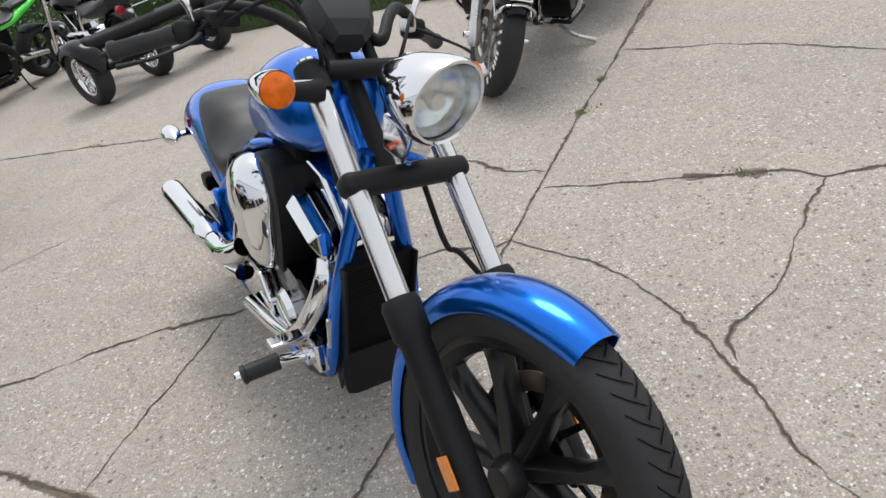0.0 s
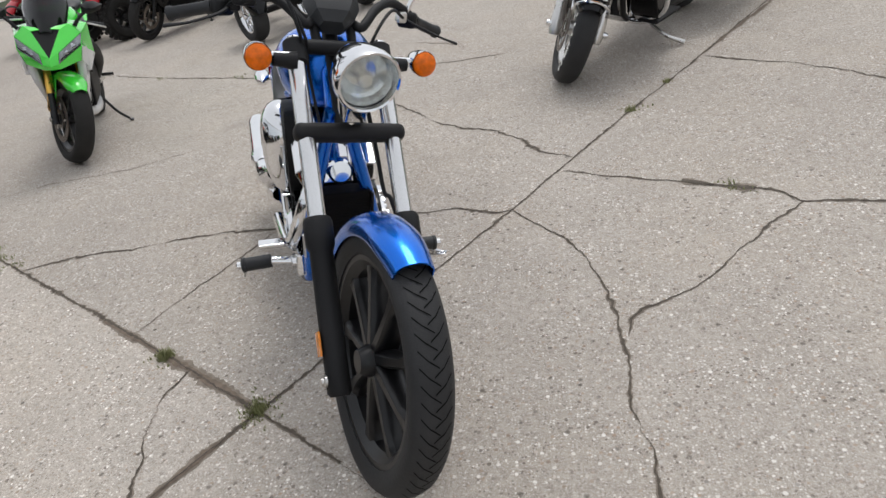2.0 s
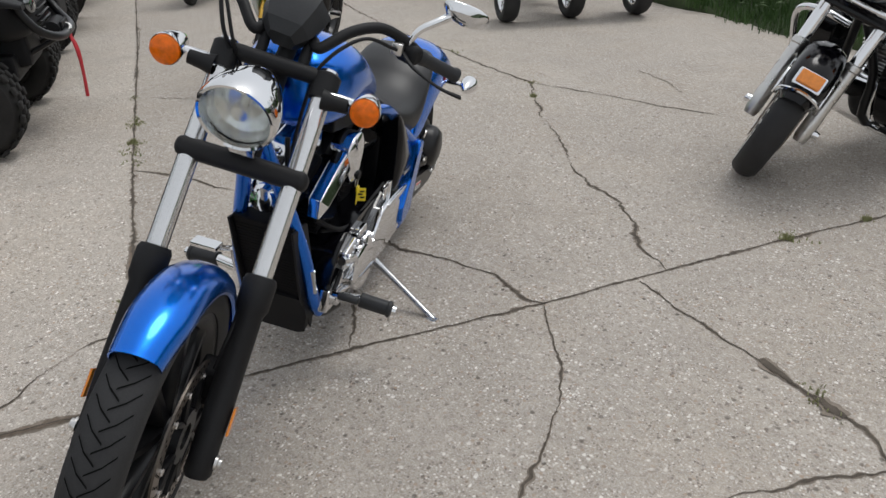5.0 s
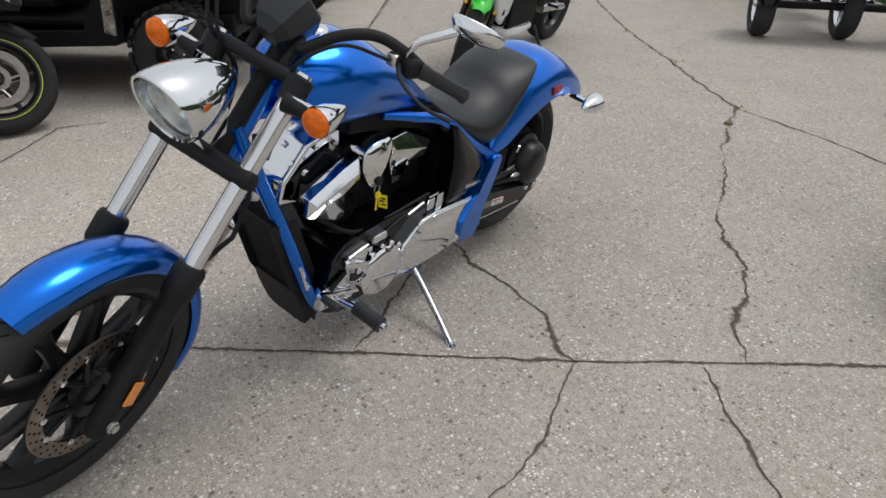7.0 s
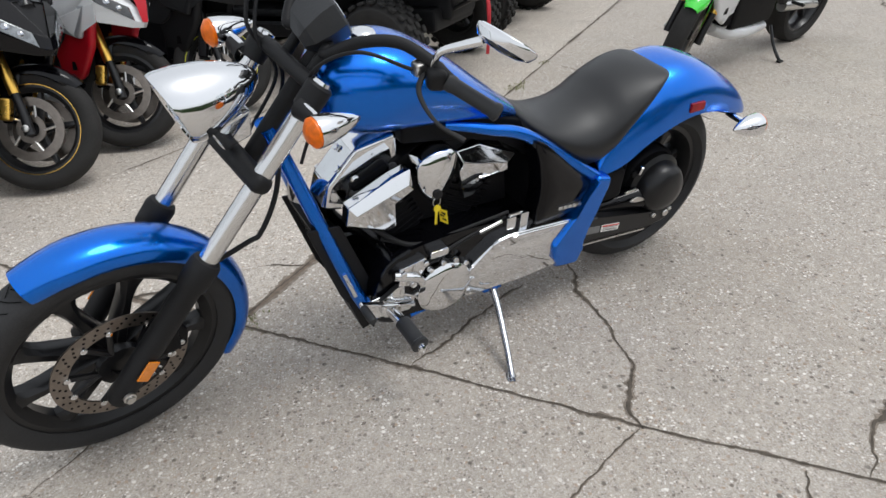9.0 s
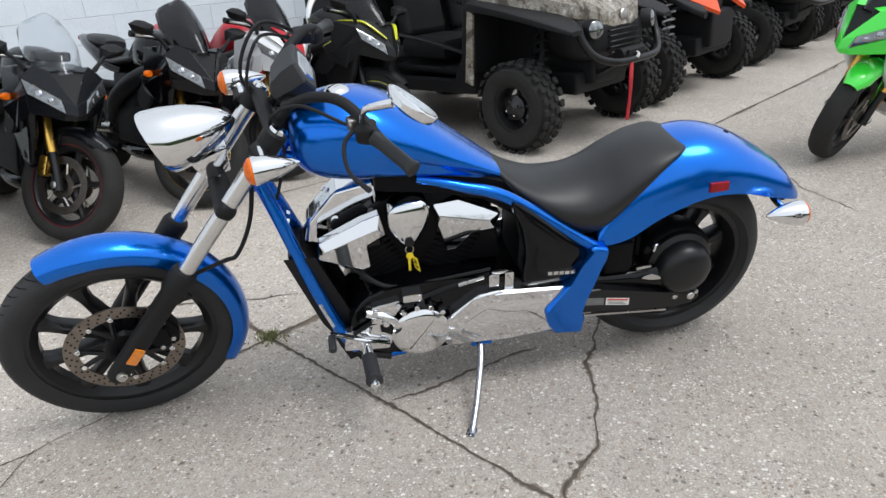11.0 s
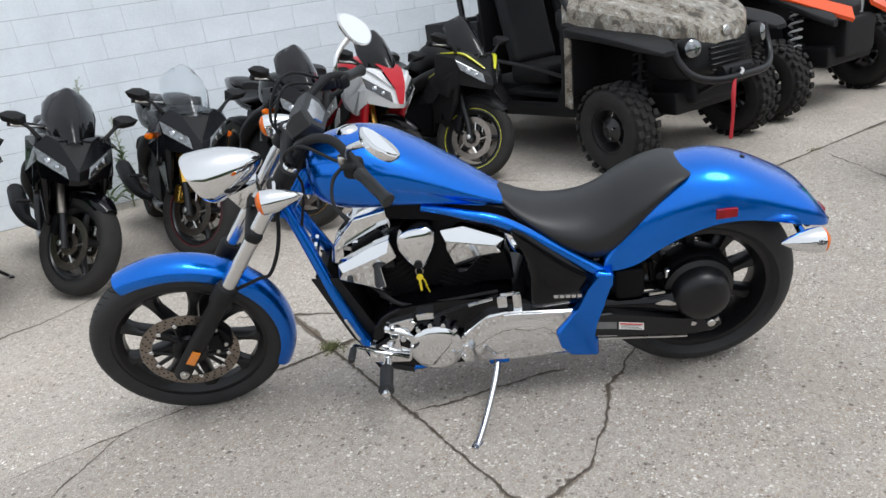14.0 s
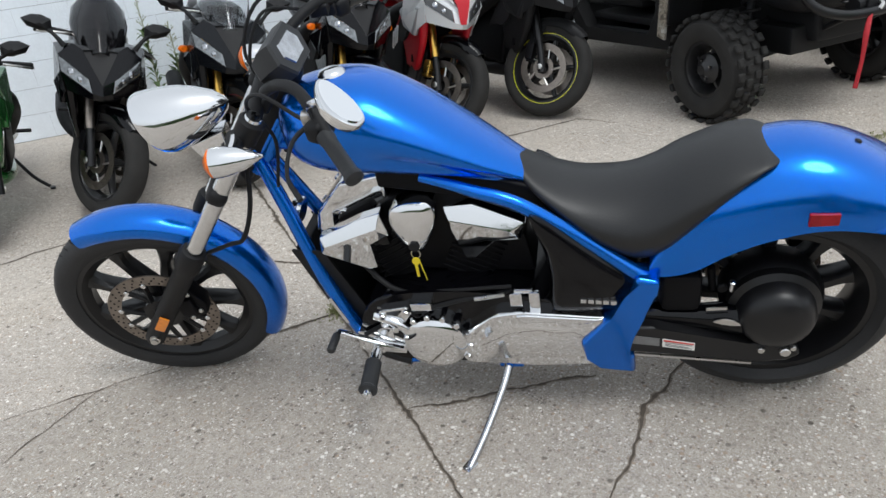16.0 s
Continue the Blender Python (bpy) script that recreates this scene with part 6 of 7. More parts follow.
    part("tail", hull([(0.55, 0.775, 0.70, 0.10), (0.35, 0.825, 0.72, 0.135), (0.15, 0.895, 0.78, 0.130), (-0.08, 0.93, 0.845, 0.095), (-0.24, 0.945, 0.895, 0.05), (-0.28, 0.945, 0.915, 0.02)], 2.6, 20, 4), tail or body, b)
    part("tail_light", box(-0.265, 0, 0.915, 0.04, 0.09, 0.03, 0.008), LENS_RED, b)
    part("exhaust", tube([(0.55, -0.12, 0.24), (0.40, -0.19, 0.27), (0.20, -0.215, 0.33), (-0.06, -0.225, 0.40)], [0.030, 0.035, 0.058, 0.056], 16, 5), ENGINE_BLACK, b)
    part("hugger", arc_fender(0, 0.312, 0.330, 0.10, 60, 150, 0.03), MATT_BLACK, b)
    sst = part("side_stand", tube([(0.56, 0.14, 0.25), (0.60, 0.23, 0.14), (0.63, 0.315, 0.078)], 0.011, 8, 3), BLACK_PAINT, b)
    part("stand_foot", turned(box(0.635, 0.33, 0.071, 0.05, 0.03, 0.012, 0.004), Matrix()), BLACK_PAINT, sst)
    for s in (1, -1) if signals else ():
        part("turn_signal", hull([(1.30, 0.775, 0.745, 0.012), (1.28, 0.78, 0.74, 0.03), (1.255, 0.775, 0.745, 0.012)], 2.0, 12, 3, s * 0.232), LENS_ORANGE, b)
    return b


def sport_panel(s):
    """One angular bonnet panel of a sport side-by-side."""
    pts = [(-0.60, 0.60, 1.15), (-0.60, 0.50, 1.19), (-0.10, 0.58, 1.05), (-0.12, 0.47, 1.09), (0.18, 0.48, 0.93), (0.14, 0.36, 0.98), (0.40, 0.24, 0.79), (0.32, 0.15, 0.87), (-0.42, 0.27, 1.20), (-0.42, 0.05, 1.22), (-0.05, 0.05, 1.15), (0.00, 0.22, 1.09), (0.14, 0.10, 1.03)]
    bm = bmesh.new()
    v = [bm.verts.new((x, s * y, z)) for x, y, z in pts]
    for f in ((0, 2, 3, 1), (2, 4, 5, 3), (4, 6, 7, 5), (8, 9, 10, 11), (11, 10, 12)):
        bm.faces.new([v[i] for i in f])
    bmesh.ops.recalc_face_normals(bm, faces=bm.faces[:])
    bmesh.ops.solidify(bm, geom=bm.faces[:], thickness=0.03)
    return bm


def utility_vehicle(label, centre, heading, hood, dash, roof=True, sport=False, strap=False, screen=True, lamps=True):
    """A side-by-side off-road vehicle; centre is the ground under the middle of its front axle."""
    b = thing("utility_vehicle", label, "utility vehicle", pose(centre[0], centre[1], 0, 0, 0, heading), "parked off-road vehicles")
    tr = 0.67 if sport else 0.61
    for i, (x, s) in enumerate(((0, 1), (0, -1), (-1.95, 1), (-1.95, -1))):
        k = wheel(b, "wheel", x, 0.305, 0.295, 0.160, 0.225, 5, DARK_RIM, None, 0, 0, OLD_RUBBER, 0.012, s * tr)
        part("hub", lathe([(0, 0.10), (0.03, 0.10), (0.05, 0.07), (0.085, 0.05), (0.09, 0.02)], (x, 0, 0.305), (0, s, 0), 16), DARK_RIM, k)
        for q in range(4):
            a = q * math.pi / 2 + 0.4
            part("wheel_nut", bolt((x + 0.05 * math.cos(a), s * 0.072, 0.305 + 0.05 * math.sin(a)), (0, s, 0), 0.010, 0.014), CHROME, k)
    part("chassis", join(box(-1.0, 0, 0.42, 2.5, 0.62, 0.16, 0.03), box(-1.0, 0, 0.36, 1.2, 0.95, 0.06, 0.02), box(0.05, 0, 0.55, 0.55, 0.42, 0.30, 0.04)), MATT_BLACK, b)
    for s in (1, -1):
        part("suspension_arm", join(tube([(0.12, s * 0.22, 0.36), (0.02, s * 0.48, 0.30)], 0.018, 8, 1), tube([(-0.16, s * 0.22, 0.36), (-0.02, s * 0.48, 0.30)], 0.018, 8, 1), tube([(0.0, s * 0.24, 0.52), (0.0, s * 0.47, 0.42)], 0.014, 8, 1)), MATT_BLACK, b)
        sh = part("shock_spring", spring((0.06, s * 0.46, 0.42), (0.0, s * 0.34, 0.90), 0.046, 0.010, 8), WHITE_PAINT if sport else MATT_BLACK, b, "coil spring shock")
        part("shock_body", tube([(0.06, s * 0.46, 0.38), (0.0, s * 0.34, 0.93)], 0.02, 10, 1), MATT_BLACK, sh)
        if sport:
            part("fender_flare", turned(sport_panel(s), Matrix.Translation((0, 0, -0.09))), hood, b, sharp=20)
            part("flare_liner", turned(hull([(0.36, 0.815, 0.76, 0.03), (0.28, 0.865, 0.80, 0.09), (0.10, 0.955, 0.88, 0.13), (-0.20, 1.065, 1.00, 0.13), (-0.60, 1.155, 1.08, 0.08)], 3.4, 18, 4, s * 0.42), Matrix.Translation((0, 0, -0.09))), MATT_BLACK, b)
        else:
            part("front_fender", hull([(0.42, 0.805, 0.775, 0.05), (0.30, 0.860, 0.810, 0.13), (0.02, 0.925, 0.865, 0.155), (-0.34, 0.985, 0.910, 0.150), (-0.46, 0.99, 0.88, 0.10)], 4.5, 20, 4, s * 0.54), MATT_BLACK, b, "black fender flare")
            part("mud_guard", prism([(-0.36, 0.50), (-0.34, 0.98), (-0.46, 1.02), (-0.50, 0.52)], min(s * 0.40, s * 0.66), max(s * 0.40, s * 0.66), 0.02), MATT_BLACK, b)
        part("rear_fender", arc_fender(-1.95, 0.36, 0.46, 0.16, 15, 165, 0.05, 18, s * 0.55), MATT_BLACK, b)
        part("rocker", prism([(-0.42, 0.34), (-0.36, 0.72), (-0.46, 0.78), (-0.62, 0.40), (-1.35, 0.38), (-1.5, 0.60), (-1.62, 0.60), (-1.45, 0.30)], min(s * 0.50, s * 0.60), max(s * 0.50, s * 0.60), 0.02), MATT_BLACK, b)
        part("guard_trim", prism([(-0.38, 0.42), (-0.35, 0.90), (-0.40, 0.96), (-0.45, 0.44)], min(s * 0.650, s * 0.672), max(s * 0.650, s * 0.672), 0.006), hood if not sport else MATT_BLACK, b)
        part("side_net_rail", tube([(-0.50, s * 0.57, 0.62), (-0.95, s * 0.585, 0.70), (-1.40, s * 0.57, 0.74)], 0.016, 8, 4), BLACK_PAINT, b)
        seat = part("seat", join(box(-1.08, s * 0.27, 0.62, 0.50, 0.46, 0.16, 0.05), turned(box(0, 0, 0, 0.14, 0.44, 0.62, 0.06, 3), Matrix.Translation((-1.36, s * 0.27, 0.98)) @ Matrix.Rotation(radians(-14), 4, "Y"))), MATT_BLACK, b)
        part("head_rest", turned(box(0, 0, 0, 0.09, 0.24, 0.20, 0.04, 3), Matrix.Translation((-1.45, s * 0.27, 1.36))), MATT_BLACK, seat)
        part("cage_tube", tube([(-0.42, s * 0.56, 1.02), (-0.50, s * 0.57, 1.18), (-0.84, s * 0.56, 1.78), (-0.98, s * 0.55, 1.84), (-1.75, s * 0.54, 1.83), (-1.90, s * 0.56, 1.70), (-1.80, s * 0.58, 0.95)], 0.026, 10, 4), BLACK_PAINT, b)
        if lamps:
            lp = part("headlight", lathe([(0, 0.030), (0.05, 0.024), (0.068, 0.0), (0.070, -0.05)], (0.40, s * 0.33, 0.785), (1, s * 0.35, 0.1), 20), MATT_BLACK, b)
            part("lamp_lens", lathe([(0, 0.036), (0.04, 0.031), (0.056, 0.02)], (0.40, s * 0.33, 0.785), (1, s * 0.35, 0.1), 20), HEADLAMP, lp)
    if not sport:
        half = [(0.53, 0, 0.570), (0.51, 0.24, 0.575), (0.44, 0.38, 0.63), (0.38, 0.43, 0.73), (0.35, 0.44, 0.83)]
        part("bumper_tube", tube([(x, -y, z) for x, y, z in half[:0:-1]] + half, 0.025, 12, 5), BLACK_PAINT, b, "thick black front bumper tube")
        for q in (1, -1):
            part("bumper_stay", tube([(0.28, q * 0.16, 0.46), (0.51, q * 0.18, 0.572)], 0.016, 8, 1), BLACK_PAINT, b)
    part("roof_tube", tube([(-0.98, -0.55, 1.84), (-0.98, 0.55, 1.84)], 0.024, 8, 1), BLACK_PAINT, b)
    if not sport:
        part("fascia", hull([(0.40, 0.78, 0.66, 0.18), (0.37, 0.83, 0.60, 0.29), (0.25, 0.90, 0.56, 0.38), (0.0, 0.92, 0.58, 0.36)], 4.0, 24, 3), MATT_BLACK, b)
    if sport:
        part("hood", hull([(0.27, 0.86, 0.78, 0.05), (0.23, 0.90, 0.79, 0.14), (0.12, 0.97, 0.82, 0.26), (-0.20, 1.07, 0.90, 0.32), (-0.52, 1.12, 0.96, 0.32)], 2.6, 24, 4), dash, b, m=Matrix.Translation((0, 0, -0.09)))
    else:
        rows = []
        for x, z, w, drop, bulge in ((0.40, 0.785, 0.10, 0.03, 0.0), (0.385, 0.875, 0.20, 0.07, 0.010), (0.30, 0.950, 0.33, 0.10, 0.024), (0.14, 1.005, 0.45, 0.13, 0.032), (-0.05, 1.070, 0.545, 0.16, 0.038), (-0.30, 1.130, 0.59, 0.20, 0.040), (-0.46, 1.175, 0.60, 0.24, 0.020), (-0.50, 1.185, 0.60, 0.25, 0.0)):
            half = [(0.0, z + bulge), (0.20 * w, z + bulge * 0.9), (0.30 * w, z - bulge * 0.6), (0.62 * w, z - bulge * 0.4), (0.74 * w, z + bulge * 0.9), (0.90 * w, z + bulge * 0.5), (0.985 * w, z - 0.25 * drop), (w, z - drop)]
            top = [Vector((x, -y, q)) for y, q in half[::-1]] + [Vector((x, y, q)) for y, q in half[1:]]
            rows.append(top + [Vector((p.x - 0.012, p.y * 0.96, p.z - 0.02)) for p in top[::-1]])
        hd = part("hood", loft(rows), hood, b, sharp=14)
        part("nose_badge", lathe([(0, 0.008), (0.03, 0.006), (0.036, 0)], (0.402, 0, 0.850), (1, 0, 0.1), 18), STEEL, hd)
        part("hood_vent", prism([(-0.28, 1.168), (-0.42, 1.198), (-0.42, 1.19), (-0.28, 1.155)], -0.09, 0.09, 0.003), MATT_BLACK, hd)
    if not sport:
        part("grille", join(*[box(0.42 - 0.004 * i, 0, 0.62 + i * 0.035, 0.03, 0.34, 0.012, 0.004, 1) for i in range(5)]), BLACK_PAINT, b)
    if not sport:
        part("winch", join(tube([(0.46, -0.14, 0.60), (0.46, 0.14, 0.60)], 0.045, 14, 1), box(0.51, 0, 0.60, 0.02, 0.20, 0.07, 0.008)), MATT_BLACK, b)
        part("winch_hook", tube([(0.525, -0.02, 0.61), (0.545, -0.03, 0.60), (0.545, -0.05, 0.58)], 0.012, 8, 3), STEEL, b)
    part("cab_back", box(-1.60, 0, 1.02, 0.04, 1.10, 0.86, 0.015), MATT_BLACK, b)
    part("foot_well", join(box(-0.95, 0, 0.47, 0.85, 1.02, 0.05, 0.015), box(-0.52, 0, 0.72, 0.05, 1.0, 0.50, 0.015)), MATT_BLACK, b)
    if strap:
        part("winch_strap", tube([(0.54, -0.10, 0.57), (0.57, -0.15, 0.48), (0.57, -0.155, 0.34), (0.56, -0.165, 0.19)], [0.010, 0.014, 0.010, 0.012], 6, 4, flat=0.5), RED_STRAP, b, "red winch pull strap")
    part("dash_board", box(-0.58, 0, 1.02, 0.20, 1.05, 0.16, 0.04), MATT_BLACK, b)
    part("steering_wheel", join(turned(lathe([(0.15, -0.012), (0.172, -0.012), (0.172, 0.012), (0.15, 0.012)], (0, 0, 0), (1, 0, 0), 24, closed=True), Matrix.Translation((-0.80, 0.27, 1.10)) @ Matrix.Rotation(radians(30), 4, "Y")), tube([(-0.62, 0.27, 1.03), (-0.80, 0.27, 1.10)], 0.02, 8, 1)), MATT_BLACK, b)
    part("cargo_bed", join(box(-2.05, 0, 0.78, 0.90, 1.12, 0.05, 0.01), box(-2.05, 0.56, 0.92, 0.90, 0.05, 0.28, 0.015), box(-2.05, -0.56, 0.92, 0.90, 0.05, 0.28, 0.015), box(-2.48, 0, 0.92, 0.05, 1.12, 0.28, 0.015), box(-1.62, 0, 0.95, 0.05, 1.12, 0.34, 0.015)), MATT_BLACK, b)
    if roof:
        part("roof", hull([(-0.80, 1.87, 1.83, 0.48), (-0.90, 1.91, 1.84, 0.58), (-1.4, 1.93, 1.85, 0.60), (-1.85, 1.90, 1.83, 0.58), (-1.92, 1.87, 1.82, 0.5)], 4.0, 24, 3), MATT_BLACK, b)
    if screen:
        ws = part("windscreen", turned(box(0, 0, 0, 0.006, 1.08, 0.74, 0.002, 1), Matrix.Translation((-0.66, 0, 1.46)) @ Matrix.Rotation(radians(-29), 4, "Y")), FILM_SCREEN, b, "pale film-covered plastic windscreen")
        ws.visible_shadow = False
        part("screen_edge", turned(box(0.006, 0, -0.355, 0.014, 1.10, 0.045, 0.004, 1), Matrix.Translation((-0.66, 0, 1.46)) @ Matrix.Rotation(radians(-29), 4, "Y")), WHITE_PAINT, ws)
        for s in (-0.36, 0.0, 0.36):
            part("screen_clamp", turned(box(0.012, s, -0.35, 0.03, 0.05, 0.06, 0.01), Matrix.Translation((-0.66, 0, 1.46)) @ Matrix.Rotation(radians(-29), 4, "Y")), MATT_BLACK, ws)
        for s in (-0.25, 0.14):
            part("sticker", turned(box(0.005, s, 0.10, 0.002, 0.20, 0.10), Matrix.Translation((-0.66, 0, 1.46)) @ Matrix.Rotation(radians(-29), 4, "Y")), WHITE_LABEL, ws)
    return b


def quad(label, centre, heading, body):
    """A four-wheeled all-terrain quad with handlebars."""
    b = thing("quad_bike", label, "quad bike", pose(centre[0], centre[1], 0, 0, 0, heading), "parked off-road vehicles")
    for x, s in ((0, 1), (0, -1), (-1.2, 1), (-1.2, -1)):
        wheel(b, "wheel", x, 0.29, 0.28, 0.15, 0.22, 5, DARK_RIM, None, 0, 0, OLD_RUBBER, 0.012, s * 0.44)
    for s in (1, -1):
        part("front_fender", arc_fender(0, 0.32, 0.40, 0.15, 25, 165, 0.04, 16, s * 0.40), body, b)
        part("rear_fender", arc_fender(-1.2, 0.32, 0.40, 0.15, 20, 155, 0.04, 16, s * 0.40), body, b)
        part("handlebar", tube([(-0.32, s * 0.03, 0.95), (-0.36, s * 0.15, 1.06), (-0.44, s * 0.38, 1.04)], [0.012, 0.012, 0.018], 8, 4), MATT_BLACK, b)
        part("headlight", lathe([(0, 0.02), (0.05, 0.01), (0.055, -0.03)], (0.30, s * 0.18, 0.78), (1, 0, 0.1), 16), HEADLAMP, b)
    part("chassis", join(box(-0.6, 0, 0.42, 1.5, 0.34, 0.30, 0.05), tube([(-1.2, -0.4, 0.29), (-1.2, 0.4, 0.29)], 0.04, 8, 1), tube([(0, -0.4, 0.29), (0, 0.4, 0.29)], 0.03, 8, 1)), MATT_BLACK, b)
    part("bonnet", hull([(0.36, 0.80, 0.70, 0.08), (0.25, 0.88, 0.68, 0.24), (0.0, 0.94, 0.72, 0.28), (-0.28, 0.96, 0.75, 0.20)], 2.6, 20, 4), body, b)
    part("seat", hull([(-0.30, 0.86, 0.72, 0.10), (-0.6, 0.84, 0.70, 0.15), (-1.0, 0.87, 0.72, 0.17), (-1.2, 0.86, 0.76, 0.14)], 2.8, 18, 4), SEAT_VINYL, b)
    part("front_rack", join(*[tube([(0.30 - i * 0.1, -0.34, 0.97), (0.30 - i * 0.1, 0.34, 0.97)], 0.010, 6, 1) for i in range(5)] + [tube([(0.32, s * 0.34, 0.97), (-0.14, s * 0.34, 0.97)], 0.010, 6, 1) for s in (1, -1)] + [tube([(0.1, s * 0.2, 0.97), (0.1, s * 0.2, 0.86)], 0.01, 6, 1) for s in (1, -1)]), BLACK_PAINT, b)
    part("front_guard", tube([(0.30, -0.22, 0.45), (0.44, -0.2, 0.6), (0.46, 0, 0.66), (0.44, 0.2, 0.6), (0.30, 0.22, 0.45)], 0.014, 8, 4), BLACK_PAINT, b)
    return b


def touring_bike(front, heading, lean, steer):
    """A full-dress touring motorcycle."""
    b = thing("touring_motorcycle", "black full-dress touring motorcycle with chrome crash bars on its side stand", "motorcycle", parked(front, heading, lean, 1.61))
    ax, az = 1.61, 0.320
    k_up = Vector((-0.44, 0, 0.898))
    piv = Vector((ax - 0.06, 0, az))
    S = Matrix.Translation(piv) @ Matrix.Rotation(radians(steer), 4, k_up) @ Matrix.Translation(-piv)
    fwd = Vector((0.898, 0, 0.44))

    def up(s, y=0.0, n=0.0):
        return Vector((ax, 0, az)) + k_up * s + Vector((0, y, 0)) + fwd * n

    fw = wheel(b, "front_wheel", ax, az, 0.320, 0.215, 0.130, 9, STEEL, S, 0.146, 0.075, RUBBER)
    for i in range(9):
        a = 0.30 + i * 0.10
        part("tyre_letter", turned(box(0, 0, 0.268, 0.016, 0.003, 0.036), Matrix.Translation((ax, -0.0655, az)) @ Matrix.Rotation(a + 0.9, 4, "Y") @ Matrix.Rotation(0.3 if i % 2 else -0.3, 4, "Y")), WHITE_LABEL, fw)
    wheel(b, "rear_wheel", 0, 0.325, 0.325, 0.205, 0.170, 9, STEEL, None, 0.146, 0.10, RUBBER)
    fd = part("front_fender", arc_fender(ax, az, 0.372, 0.096, 40, 190, 0.115, 26), GLOSS_BLACK, b, "deep gloss black front fender", S)
    part("fender_trim", join(*[tube([(ax + 0.262 * math.cos(a), s * 0.099, az + 0.262 * math.sin(a)) for a in (radians(44 + k * 14) for k in range(6))], 0.006, 6, 3) for s in (1, -1)] + [tube([(ax + 0.262 * 0.72, -0.099, az + 0.262 * 0.70), (ax + 0.350 * 0.70, -0.082, az + 0.350 * 0.71), (ax + 0.381 * 0.69, 0, az + 0.381 * 0.725), (ax + 0.350 * 0.70, 0.082, az + 0.350 * 0.71), (ax + 0.262 * 0.72, 0.099, az + 0.262 * 0.70)], 0.008, 6, 5)]), CHROME, fd, "chrome fender trim")
    part("fender_lamp", turned(box(0, 0, 0, 0.030, 0.105, 0.062, 0.008), Matrix.Translation((ax + 0.222, 0, az + 0.320)) @ Matrix.Rotation(radians(-50), 4, "Y")), REFLECTOR_AMBER, fd, "amber fender lamp")
    part("fender_lamp_bezel", turned(box(0, 0, 0, 0.020, 0.125, 0.080, 0.008), Matrix.Translation((ax + 0.217, 0, az + 0.313)) @ Matrix.Rotation(radians(-50), 4, "Y")), CHROME, fd)
    for s in (1, -1):
        y = s * 0.128
        leg = part("fork_leg", tube([up(0.30, y), up(0.72, y)], 0.030, 16, 1), CHROME, b, "chrome fork leg", S)
        part("fork_slider", lathe([(0, -0.06), (0.028, -0.06), (0.036, -0.03), (0.036, 0.06), (0.032, 0.10), (0.033, 0.30), (0.038, 0.305), (0.038, 0.33), (0.03, 0.335)], up(0, y), k_up, 18), STEEL, leg, "polished aluminium fork slider")
        part("axle_nut", lathe([(0, 0.03), (0.016, 0.03), (0.02, 0.02), (0.02, 0)], up(0, y + s * 0.03), (0, s, 0), 10), CHROME, leg)
        part("brake_caliper", box(ax - 0.12, s * 0.105, az + 0.09, 0.07, 0.06, 0.12, 0.014), CHROME, leg)
        sg = part("turn_signal", lathe([(0.040, 0), (0.042, 0.01), (0.034, 0.045), (0.015, 0.065), (0, 0.067)], up(0.505, s * 0.245, 0.13), (-1, 0, 0), 20), CHROME, b, "", S)
        part("lens", lathe([(0, -0.018), (0.022, -0.014), (0.037, 0.0)], up(0.505, s * 0.245, 0.13), (-1, 0, 0), 20), LENS_ORANGE, sg)
        al = part("spot_lamp", lathe([(0.054, 0.0), (0.058, 0.01), (0.052, 0.05), (0.030, 0.085), (0, 0.09)], up(0.595, s * 0.190, 0.135), (-1, 0, 0), 24), CHROME, b, "chrome passing lamp", S)
        part("spot_lens", lathe([(0, -0.016), (0.03, -0.010), (0.052, 0.002)], up(0.595, s * 0.190, 0.135), (-1, 0, 0), 24), HEADLAMP, al)
        part("crash_bar", tube([(1.20, s * 0.11, 0.66), (1.27, s * 0.24, 0.70), (1.265, s * 0.37, 0.66), (1.215, s * 0.395, 0.52), (1.16, s * 0.375, 0.36), (1.11, s * 0.24, 0.25), (1.09, s * 0.12, 0.23)], 0.0165, 12, 6), CHROME, b, "chrome engine crash bar")
        part("fairing_lower", prism(rounded([(1.20, 0.70), (1.235, 0.60), (1.19, 0.36), (1.12, 0.28), (1.08, 0.40), (1.12, 0.66)], 3), min(s * 0.16, s * 0.34), max(s * 0.16, s * 0.34), 0.03, 3), GLOSS_BLACK, b, "gloss black leg shield")
        part("floorboard", join(box(0.98, s * 0.27, 0.265, 0.34, 0.13, 0.02, 0.008), tube([(0.98, s * 0.14, 0.26), (0.98, s * 0.28, 0.26)], 0.015, 8, 1)), MATT_BLACK, b)
        part("saddle_bag", hull([(0.32, 0.72, 0.46, 0.06), (0.26, 0.76, 0.40, 0.095), (-0.10, 0.78, 0.36, 0.105), (-0.36, 0.74, 0.38, 0.09), (-0.42, 0.68, 0.44, 0.05)], 4.0, 24, 3, s * 0.30), GLOSS_BLACK, b, "black hard saddle bag")
        part("bag_guard", tube([(0.40, s * 0.20, 0.66), (0.44, s * 0.34, 0.66), (0.45, s * 0.37, 0.55), (0.42, s * 0.36, 0.36), (0.38, s * 0.22, 0.32)], 0.014, 10, 5), CHROME, b)
        part("bag_rail", tube([(0.40, s * 0.415, 0.52), (0.05, s * 0.425, 0.52), (-0.38, s * 0.41, 0.50)], 0.007, 8, 3), CHROME, b)
        part("handlebar", tube([(1.22, s * 0.05, 0.98), (1.20, s * 0.16, 1.06), (1.10, s * 0.32, 1.06), (0.96, s * 0.42, 1.03)], [0.014, 0.014, 0.014, 0.019], 10, 5), CHROME, b, "", S)
